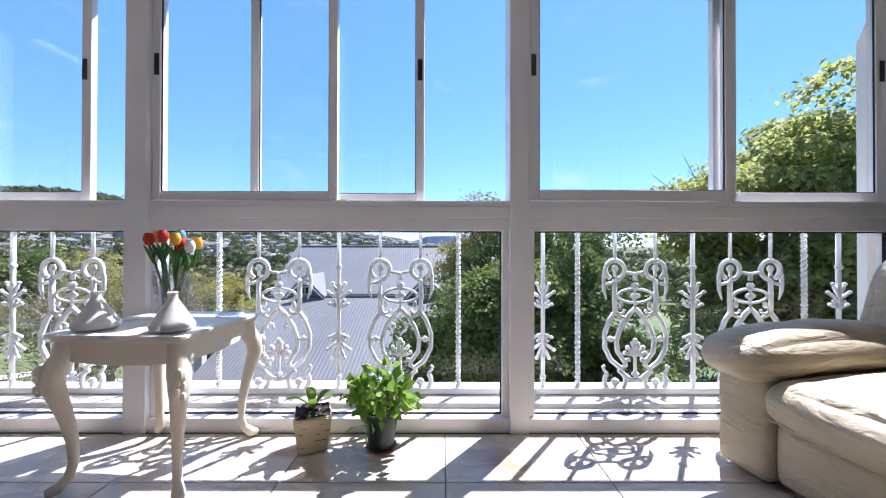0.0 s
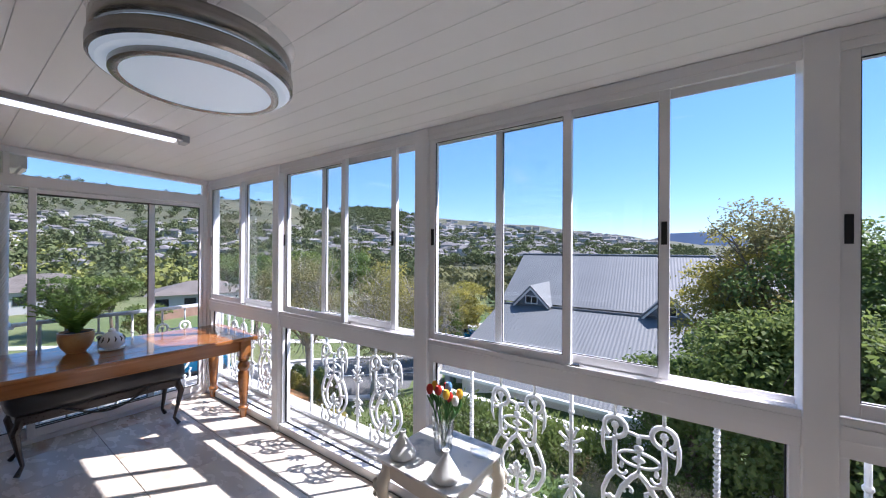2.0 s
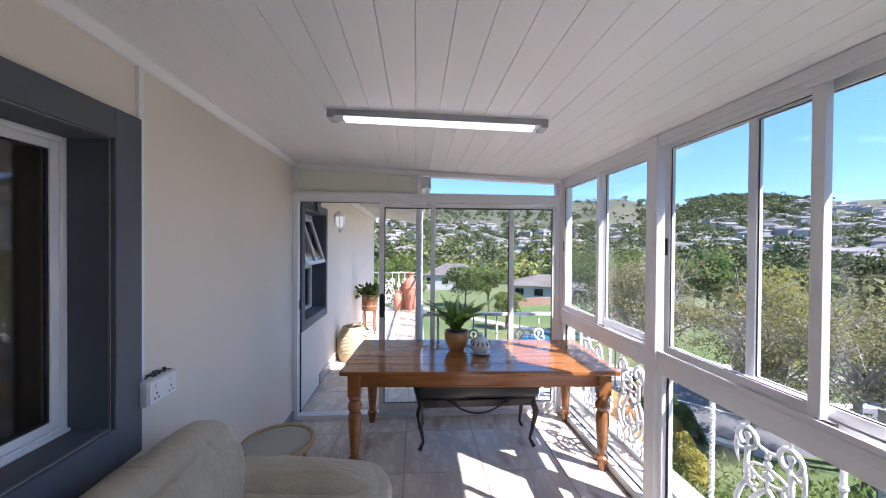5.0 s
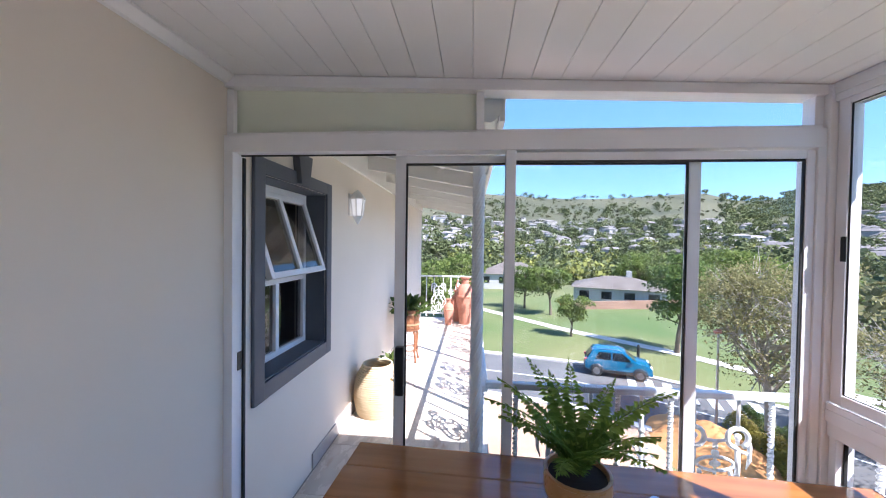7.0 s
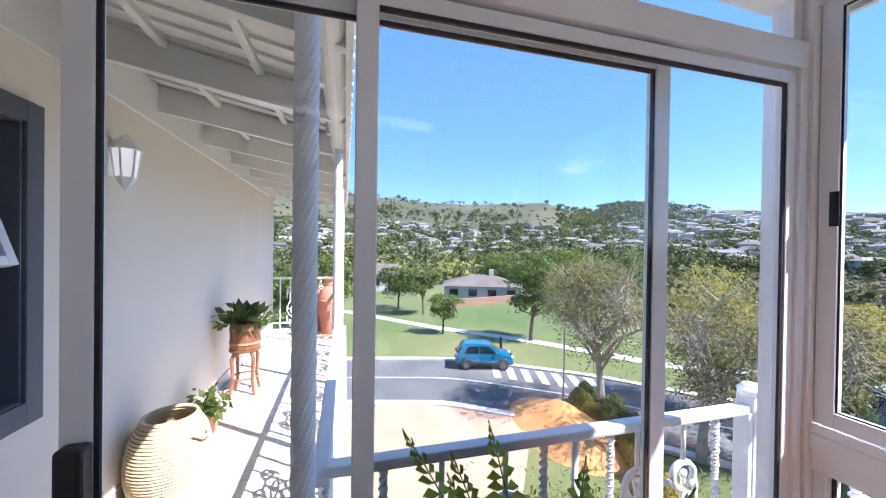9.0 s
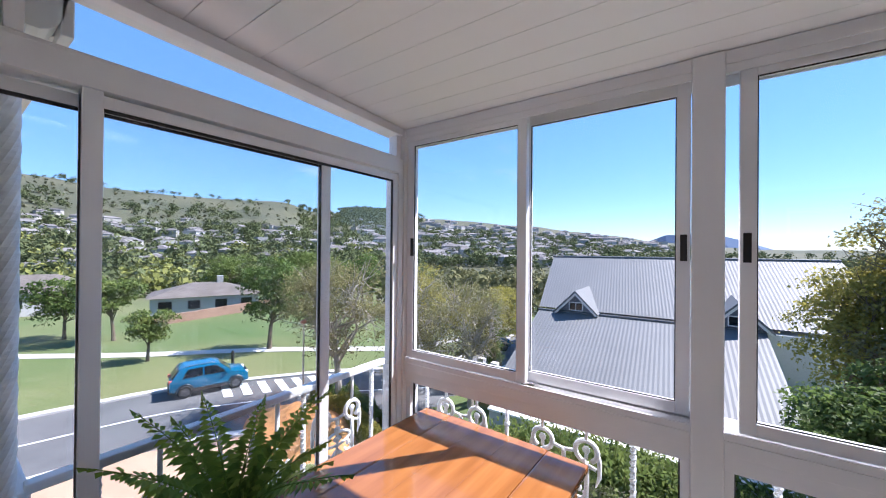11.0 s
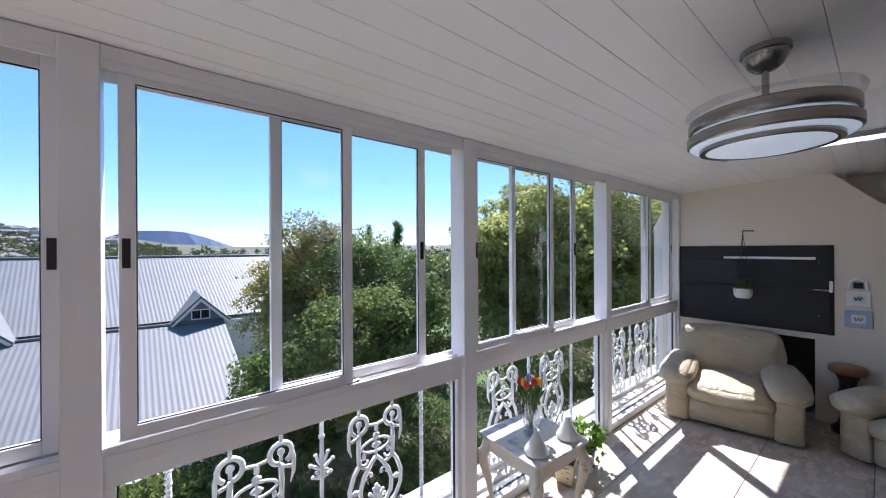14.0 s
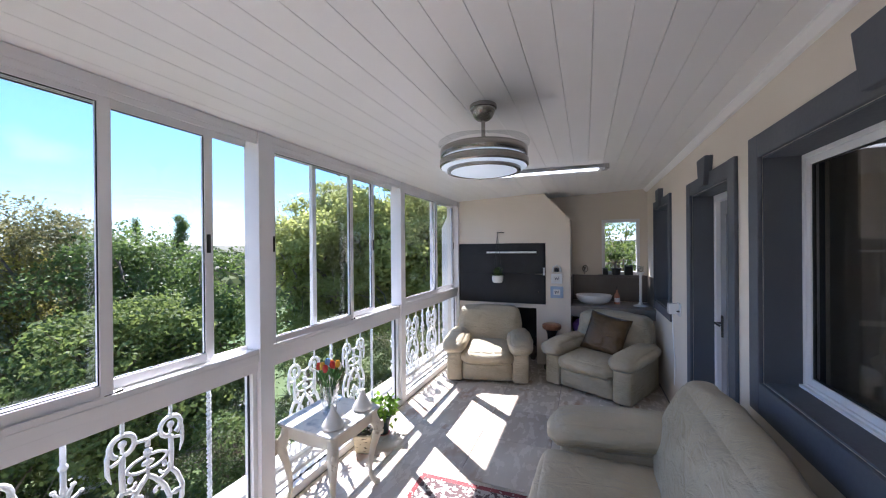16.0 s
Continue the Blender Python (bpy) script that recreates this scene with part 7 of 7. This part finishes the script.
bmesh.ops.bevel(pb, geom=list(pb.edges), offset=0.006, segments=2, affect="EDGES")
part("pot", pb, M_BARK, oc)
sb = bmesh.new()
bmesh.ops.create_grid(sb, x_segments=10, y_segments=10, size=0.068)
for v in sb.verts:
    v.co.z = 0.155 + 0.014 * noise.noise(v.co * 45)
part("soil", sb, M_SOIL, oc)
for k, a in enumerate((20, 100, 190, 265, 330)):
    a = radians(a)
    ln = 0.09 + 0.015 * (k % 3)
    bm = bmesh.new()
    L, R_ = [], []
    for q in range(7):
        f = q / 6
        p = Vector((ln * f * math.cos(a), ln * f * math.sin(a), 0.16 + 0.06 * math.sin(2.2 * f)))
        w = 0.02 * math.sin(math.pi * (0.1 + 0.88 * f))
        L.append(bm.verts.new(p + Vector((-math.sin(a) * w, math.cos(a) * w, 0.006))))
        R_.append(bm.verts.new(p - Vector((-math.sin(a) * w, math.cos(a) * w, -0.006))))
    for q in range(6):
        bm.faces.new((L[q], L[q + 1], R_[q + 1], R_[q]))
    part("leaf", bm, M_LEAF_FERN, oc, smooth=True)

# ---- sockets and conduit on the house wall ----
sk = thing("wall_socket", "white double wall socket with cable conduit above", "socket", pose(1.88, ROOM_Y, 1.05))
part("box", box(-0.09, 0.09, 0.0, 0.05, -0.055, 0.055, 0.006), M_GLAZE, sk)
part("face", box(-0.085, 0.085, 0.051, 0.058, -0.05, 0.05, 0.004), M_GLAZE, sk)
for s in (-1, 1):
    part("rocker", box(s * 0.045 - 0.012, s * 0.045 + 0.012, 0.0585, 0.063, 0.015, 0.035, 0.002), M_GLAZE, sk)
    for dx, dz in ((0, -0.008), (-0.011, -0.028), (0.011, -0.028)):
        part("hole", box(s * 0.045 + dx - 0.004, s * 0.045 + dx + 0.004, 0.0575, 0.0587, dz - 0.004, dz + 0.004), M_BLACK, sk)
part("conduit", box(0.055, 0.085, 0.0, 0.016, 0.056, 1.42, 0.003), M_GLAZE, sk)
cc = tube([(-0.06 + 0.12 * (k / 30) + 0.012 * math.sin(k * 1.3), 0.03 + 0.015 * math.cos(k * 0.9), 0.062 + 0.006 * (k % 3)) for k in range(31)], 0.0035, 5)
part("cable", cc, M_BLACK, sk)
sw = thing("wall_switch", "white wall socket and adaptor by the second window", "socket", pose(5.45, ROOM_Y, 1.06))
part("plate", box(-0.06, 0.06, 0.0, 0.012, -0.06, 0.06, 0.004), M_GLAZE, sw)
part("adaptor", box(0.0, 0.09, 0.013, 0.09, -0.05, 0.05, 0.01), M_GLAZE, sw)
part("knob", lathe([(0, 0.0), (0.015, 0.0), (0.015, 0.012), (0, 0.014)], 12, (-0.035, 0.02, -0.02)), M_BLACK, sw)
part("cable", tube([(0.06, 0.05, -0.05), (0.08, 0.04, -0.3), (0.06, 0.03, -0.55), (0.10, 0.03, -0.75)], 0.005, 6), M_GLAZE, sw)

# ---- barbecue shutter, niche and things on the chimney wall ----
bd = thing("barbecue_shutter", "black steel barbecue shutter with horizontal seams and white handle", "shutter", pose(ROOM_X, -0.69, 1.285))
part("frame", box(-0.012, 0.02, -0.66, 0.66, -0.435, 0.435, 0.004), M_STEELBLACK, bd)
for z0, z1 in ((-0.42, 0.0), (0.006, 0.29), (0.296, 0.42)):
    part("panel", box(-0.022, -0.0125, -0.635, 0.635, z0, z1, 0.003), M_STEELBLACK, bd)
part("handle", tube([(-0.045, -0.54, 0.305), (-0.045, 0.18, 0.305)], 0.014, 10), M_GLAZE, bd, "long white bar handle", smooth=True)
for yy in (-0.5, 0.14):
    part("handle_foot", box(-0.045, -0.0225, yy - 0.01, yy + 0.01, 0.298, 0.312, 0.002), M_STEEL, bd)
part("latch", box(-0.04, -0.0225, -0.66, -0.52, -0.012, 0.004, 0.002), M_STEEL, bd)
part("latch_knob", box(-0.06, -0.0225, -0.655, -0.63, -0.02, 0.09, 0.006), M_GLAZE, bd)
for zz in (0.26, -0.26):
    part("rivet", blob((-0.024, -0.56, zz), (0.004, 0.008, 0.008)), M_STEEL, bd)

hp = thing("hanging_planter", "white speckled pot with small plant hung on black cords", "hanging planter", pose(ROOM_X - 0.17, -0.70, 1.86))
part("bracket", tube([(0.17, -0.06, 0.02), (0.0, 0.0, 0.02), (-0.005, 0.0, 0.0)], 0.006, 6), M_STEELBLACK, hp)
for k in range(3):
    a = 2 * math.pi * k / 3 + 0.4
    part("cord", tube([(0, 0, 0.0), (0.07 * math.cos(a), 0.07 * math.sin(a), -0.60)], 0.003, 5), M_BLACK, hp)
part("pot", lathe([(0, -0.70), (0.06, -0.70), (0.078, -0.67), (0.08, -0.60), (0.072, -0.60), (0.07, -0.62), (0, -0.62)], 22), M_CERAMIC, hp, smooth=True)
g3 = np.random.default_rng(12)
part("plant", leaves_mesh("plant", np.array([0, 0, -0.58]) + g3.normal(size=(160, 3)) * np.array([0.03, 0.03, 0.035]), 0.045, g3, 0.3, -0.6), M_LEAF_DARK, hp)
pq = thing("wall_plaque", "small white and blue tile plaque hung below a hook", "plaque", pose(ROOM_X, -1.50, 1.12))
part("hanger", tube([(-0.01, -0.055, 0.19), (-0.01, -0.045, 0.26), (-0.01, 0.0, 0.285), (-0.01, 0.045, 0.26), (-0.01, 0.055, 0.19)], 0.014, 8), M_GLAZE, pq, smooth=True)
part("medallion", box(-0.02, -0.004, -0.03, 0.03, 0.195, 0.25, 0.006), M_STEELBLACK, pq)
part("tile", box(-0.016, -0.003, -0.075, 0.075, 0.03, 0.17, 0.004), M_GLAZE, pq)
part("tile", box(-0.016, -0.003, -0.085, 0.085, -0.17, -0.01, 0.004), M_BLUE, pq, "pale blue tile")
for zz in (0.10, -0.09):
    part("motif", box(-0.018, -0.0162, -0.045, 0.045, zz - 0.04, zz + 0.04, 0.002), M_CERAMIC, pq)
    part("motif_mark", tube([(-0.019, -0.03 + 0.06 * k / 8, zz + 0.022 * math.sin(k * 1.9)) for k in range(9)], 0.004, 4), M_SURROUND, pq)

stl = thing("carved_stool", "small carved round wooden stool", "stool", pose(6.55, -1.44, 0))
stl.scale = (1.0, 1.0, 1.26)
part("seat", lathe([(0, 0.43), (0.11, 0.43), (0.125, 0.445), (0.125, 0.475), (0.11, 0.485), (0, 0.485)], 24), M_BROWNWOOD, stl, smooth=True)
part("carved_stem", lathe([(0, 0.0), (0.11, 0.0), (0.11, 0.03), (0.07, 0.06), (0.05, 0.12), (0.075, 0.19), (0.08, 0.25), (0.055, 0.33), (0.06, 0.38), (0.09, 0.43), (0, 0.43)], 20), M_DARKWOOD, stl, smooth=True)
lg = thing("log_stack", "stacked firewood and a small framed grille in the niche", "firewood", pose(6.95, -1.0, 0.0))
for k in range(7):
    part("log", tube([(-0.12, -0.15 + 0.09 * (k % 4), 0.05 + 0.085 * (k // 4)), (0.05, -0.14 + 0.09 * (k % 4), 0.05 + 0.085 * (k // 4))], 0.042, 8), M_TRUNK, lg)

# basin recess
ct = thing("counter", "grey concrete counter with open shelf in the basin recess", "counter", pose(0, 0, 0))
part("worktop", box(ROOM_X - 0.06, BACK_X - 0.003, -2.698, -1.682, 0.80, 0.855, 0.006), M_COUNTER, ct)
part("front_panel", box(ROOM_X - 0.02, ROOM_X + 0.02, -2.698, -1.682, 0.71, 0.80, 0.004), M_COUNTER, ct)
part("side_panel", box(ROOM_X + 0.02, BACK_X - 0.003, -2.06, -2.02, 0.0, 0.80, 0.003), M_COUNTER, ct)
part("shelf_back", box(BACK_X - 0.03, BACK_X - 0.004, -2.02, -1.69, 0.0, 0.79), M_NEARBLACK, ct)
ba = thing("basin", "oval white countertop wash basin", "basin", pose(6.98, -1.98, 0.855))
part("bowl", lathe([(0, 0.0), (0.12, 0.0), (0.17, 0.03), (0.20, 0.08), (0.21, 0.125), (0.20, 0.13), (0.185, 0.10), (0.15, 0.04), (0.10, 0.02), (0, 0.018)], 36, squash=(0.85, 1.15)), M_GLAZE, ba, smooth=True)
tp = thing("tap", "chrome wall tap over the basin", "tap", pose(BACK_X - 0.012, -1.86, 1.31))
part("spout", tube([(0, 0, 0), (-0.06, 0, 0.01), (-0.12, 0, -0.01), (-0.13, 0, -0.05)], 0.011, 8), M_STEEL, tp, smooth=True)
part("handle", lathe([(0, 0), (0.022, 0.005), (0.022, 0.03), (0, 0.035)], 12, (-0.04, 0, 0.02)), M_STEEL, tp, smooth=True)
bt = thing("soap_bottle", "pink pump bottle with white label", "bottle", pose(7.02, -2.28, 0.855))
part("bottle", lathe([(0, 0), (0.033, 0), (0.035, 0.01), (0.035, 0.11), (0.028, 0.14), (0.014, 0.16), (0.013, 0.20), (0, 0.20)], 18), M_CLAY, bt, smooth=True)
part("label", lathe([(0.0355, 0.03), (0.0355, 0.09)], 18), M_GLAZE, bt)
part("pump", tube([(0, 0, 0.20), (0, 0, 0.25), (-0.03, 0, 0.255)], 0.005, 6), M_BLACK, bt)
cs = thing("candle_stand", "tall white candlestick on the counter", "candlestick", pose(6.92, -2.56, 0.855))
part("stem", lathe([(0, 0), (0.09, 0), (0.09, 0.012), (0.03, 0.03), (0.017, 0.06), (0.017, 0.40), (0.024, 0.42), (0.05, 0.45), (0.05, 0.46), (0, 0.46)], 22), M_GLAZE, cs, smooth=True)
part("candle_glass", lathe([(0.035, 0.461), (0.04, 0.54), (0.036, 0.54), (0.031, 0.47), (0, 0.465)], 18), M_CRYSTAL, cs)
SILL = 1.247
bz = thing("bonsai", "small bonsai in a black pot on the window sill", "potted plant", pose(BACK_X - 0.055, -2.29, SILL))
part("pot", lathe([(0, 0), (0.05, 0), (0.065, 0.09), (0.068, 0.10), (0.06, 0.10), (0, 0.09)], 18), M_BLACK, bz, smooth=True)
part("trunk", tube([(0, 0, 0.09), (0.01, 0.012, 0.15), (-0.005, 0.0, 0.22)], [0.03, 0.02, 0.008], 8), M_PALEBARK, bz, smooth=True)
g4 = np.random.default_rng(13)
part("leaves", leaves_mesh("leaves", np.array([0, 0, 0.26]) + g4.normal(size=(130, 3)) * np.array([0.05, 0.06, 0.03]), 0.045, g4, 0.5, 0.1), M_LEAF_DARK, bz)
for yy, w, h, nm, mat, lab in ((-2.145, 0.035, 0.08, "jar", M_BLACK, "small black lidded jar on the sill"), (-2.45, 0.055, 0.13, "canister", M_BLACK, "black square canister on the sill")):
    q = thing(nm, lab, nm, pose(BACK_X - 0.055, yy, SILL))
    part("body", box(-0.04, 0.04, -w, w, 0, h, 0.012), mat, q)
    part("lid", box(-0.042, 0.042, -w - 0.002, w + 0.002, h + 0.0005, h + 0.015, 0.005), mat, q)
jr = thing("wall_ornament", "small round metal ornament on the recess wall", "ornament", pose(BACK_X - 0.005, -1.87, 1.33))
part("ring", tube([(-0.008, 0.035 * math.cos(2 * math.pi * k / 16), 0.05 * math.sin(2 * math.pi * k / 16)) for k in range(16)], 0.008, 6, None, True), M_STEEL, jr)
pc = thing("folded_cloth", "purple and blue cloths on the shelf under the counter", "cloth", pose(6.92, -1.86, 0.0))
part("cloth", cushion(-0.16, 0.16, -0.13, 0.13, 0.44, 0.62, 0.06, 0.02, 0.03, 14, 90), M_PURPLE, pc, smooth=True)
part("cloth", cushion(-0.17, 0.17, -0.14, 0.14, 0.36, 0.45, 0.03, 0.01, 0.01, 10, 91), M_BLUE, pc, "pale blue folded cloth", smooth=True)
part("shelf", box(-0.20, 0.36, -0.155, 0.165, 0.335, 0.36, 0.003), M_COUNTER, pc)

# ---- things on the balcony ----
lt = thing("wall_lantern", "white lit wall lantern on the balcony wall", "wall lamp", pose(-1.68, ROOM_Y, 2.05))
part("back_plate", box(-0.05, 0.05, 0.0, 0.015, -0.10, 0.10, 0.004), M_IRON, lt)
part("arm", tube([(0, 0.015, 0.08), (0, 0.06, 0.12), (0, 0.085, 0.10)], 0.008, 6), M_IRON, lt)
part("roof", lathe([(0.085, 0.05), (0.05, 0.10), (0.012, 0.13), (0, 0.14)], 6, (0, 0.085, 0)), M_IRON, lt)
part("glass", lathe([(0.05, -0.10), (0.07, 0.05), (0.0, 0.05)], 6, (0, 0.085, 0)), M_LAMPPANE, lt, "lit panes")
for k in range(6):
    a = 2 * math.pi * k / 6
    part("glazing_bar", tube([(0.053 * math.cos(a), 0.085 + 0.053 * math.sin(a), -0.10), (0.073 * math.cos(a), 0.085 + 0.073 * math.sin(a), 0.05)], 0.007, 5), M_IRON, lt)
part("finial", lathe([(0.055, -0.10), (0.03, -0.14), (0.01, -0.17), (0, -0.18)], 6, (0, 0.085, 0)), M_IRON, lt)
lt.scale = (0.85, 0.95, 1.05)
ps = thing("plant_stand", "reddish wooden plant stand with splayed legs", "plant stand", pose(-3.45, -2.42, -0.022))
part("top", lathe([(0, 0.45), (0.15, 0.45), (0.155, 0.46), (0.155, 0.475), (0, 0.48)], 20), M_BROWNWOOD, ps, smooth=True)
for k in range(4):
    a = radians(45 + 90 * k)
    part("leg", tube([(0.11 * math.cos(a), 0.11 * math.sin(a), 0.45), (0.145 * math.cos(a), 0.145 * math.sin(a), 0.38), (0.13 * math.cos(a), 0.13 * math.sin(a), 0.15), (0.165 * math.cos(a), 0.165 * math.sin(a), 0.0)], [0.02, 0.02, 0.015, 0.016], 8), M_BROWNWOOD, ps, smooth=True)
part("stretcher", tube([(0.13 * math.cos(2 * math.pi * k / 20), 0.13 * math.sin(2 * math.pi * k / 20), 0.17) for k in range(20)], 0.009, 6, None, True), M_BROWNWOOD, ps, smooth=True)
pp = thing("barrel_planter", "wooden barrel planter with a leafy green plant", "potted plant", pose(-3.45, -2.42, 0.460))
for k in range(14):
    a = 2 * math.pi * k / 14
    part("stave", prism([(0.125 * math.cos(a - 0.21), 0.125 * math.sin(a - 0.21)), (0.125 * math.cos(a + 0.21), 0.125 * math.sin(a + 0.21)), (0.148 * math.cos(a + 0.21), 0.148 * math.sin(a + 0.21)), (0.148 * math.cos(a - 0.21), 0.148 * math.sin(a - 0.21))], "z", 0.0, 0.27, 0.003), M_BROWNWOOD, pp)
for zz in (0.06, 0.21):
    part("hoop", lathe([(0.149, zz - 0.012), (0.153, zz - 0.012), (0.153, zz + 0.012), (0.149, zz + 0.012)], 28), M_RATTAN, pp)
part("soil", lathe([(0, 0.25), (0.124, 0.245)], 18), M_SOIL, pp)
g5 = np.random.default_rng(21)
part("leaves", leaves_mesh("leaves", np.array([0, 0, 0.31]) + g5.normal(size=(220, 3)) * np.array([0.10, 0.10, 0.05]), 0.12, g5, 0.5, 0.1, np.array([0, 0, 0.2])), M_LEAF_DARK, pp)
wb = thing("seagrass_basket", "tall round woven seagrass basket with fold-over top", "basket", pose(-1.86, -2.46, -0.022))
for k in range(26):
    z = 0.012 + 0.019 * k
    r = 0.17 + 0.055 * math.sin(math.pi * min(1, (k + 3) / 27)) - 0.03 * max(0, (k - 20) / 6)
    part("coil", tube([(r * math.cos(2 * math.pi * q / 28), r * math.sin(2 * math.pi * q / 28), z) for q in range(28)], 0.0115, 5, None, True), M_WICKER, wb, smooth=True)
part("bottom", lathe([(0, 0.008), (0.17, 0.008), (0.17, 0.014), (0, 0.014)], 20), M_WICKER, wb)
part("handle", tube([(0.0, 0.20, 0.40), (0.05, 0.235, 0.37), (0.09, 0.21, 0.36), (0.13, 0.17, 0.40)], 0.012, 6), M_WICKER, wb)
sp = thing("small_planter", "small dark pot with trailing green leaves", "potted plant", pose(-2.60, -2.50, -0.022))
part("pot", lathe([(0, 0), (0.07, 0), (0.10, 0.16), (0.09, 0.16), (0, 0.14)], 18), M_CLAY, sp, smooth=True)
part("leaves", leaves_mesh("leaves", np.array([0, 0, 0.22]) + g5.normal(size=(150, 3)) * np.array([0.07, 0.07, 0.05]), 0.09, g5, 0.5, 0.2), M_LEAF_MID, sp)


def urn(at, s, label, handles):
    u = thing("urn", label, "urn", pose(*at), group="terracotta urns")
    part("body", lathe([(0, 0), (0.11, 0), (0.12, 0.03), (0.15, 0.25), (0.19, 0.50), (0.19, 0.66), (0.14, 0.78), (0.075, 0.84), (0.07, 0.92), (0.105, 0.96), (0.105, 0.98), (0.06, 0.98), (0.06, 0.9), (0, 0.85)], 26), M_CLAY, u, smooth=True)
    for k in range(handles):
        q = -1 if k else 1
        part("handle", tube([(0.0, q * 0.075, 0.88), (0.0, q * 0.16, 0.90), (0.0, q * 0.19, 0.80), (0.0, q * 0.165, 0.70)], 0.016, 8), M_CLAY, u, smooth=True)
    part("relief_band", lathe([(0.190, 0.56), (0.200, 0.57), (0.200, 0.60), (0.190, 0.61)], 26), M_CLAY, u, smooth=True)
    u.scale = (s, s, s)
urn((-5.9, -1.66, -0.022), 1.02, "tall reddish terracotta urn at the balcony end", 2)
urn((-5.75, -2.0, -0.022), 0.56, "small terracotta jug with handles beside the urn", 2)
urn((-6.15, -1.85, -0.022), 0.7, "terracotta urn at the balcony end", 1)


# ---- floor tiles, one by one ----
def tile_grid(parent, x0, x1, y0, y1, ox, oy, z, size=0.6, gap=0.0045):
    meshes = {}
    i0, i1 = math.floor((x0 - ox) / size), math.ceil((x1 - ox) / size)
    j0, j1 = math.floor((y0 - oy) / size), math.ceil((y1 - oy) / size)
    for i in range(i0, i1):
        for j in range(j0, j1):
            a, b = max(x0, ox + i * size) + gap / 2, min(x1, ox + (i + 1) * size) - gap / 2
            c, d = max(y0, oy + j * size) + gap / 2, min(y1, oy + (j + 1) * size) - gap / 2
            if b - a < 0.02 or d - c < 0.02:
                continue
            key = (round(b - a, 3), round(d - c, 3))
            if key not in meshes:
                bm = box(-key[0] / 2, key[0] / 2, -key[1] / 2, key[1] / 2, -0.008, 0)
                bmesh.ops.bevel(bm, geom=[e for e in bm.edges if e.verts[0].co.z > -0.001 and e.verts[1].co.z > -0.001], offset=0.0012, segments=1, affect="EDGES")
                meshes[key] = mesh_from(bm, "tile")
                meshes[key].materials.append(M_TILE)
            ob = new("tile", meshes[key])
            ob.parent = parent
            ob.location = ((a + b) / 2, (c + d) / 2, z)


tile_grid(floor, 0.055, BACK_X, ROOM_Y + 0.013, -0.06, 0.33, -0.40, 0.0)
tile_grid(porch, -6.45, -0.056, ROOM_Y + 0.013, -1.37, -0.05, -1.6, -0.022)
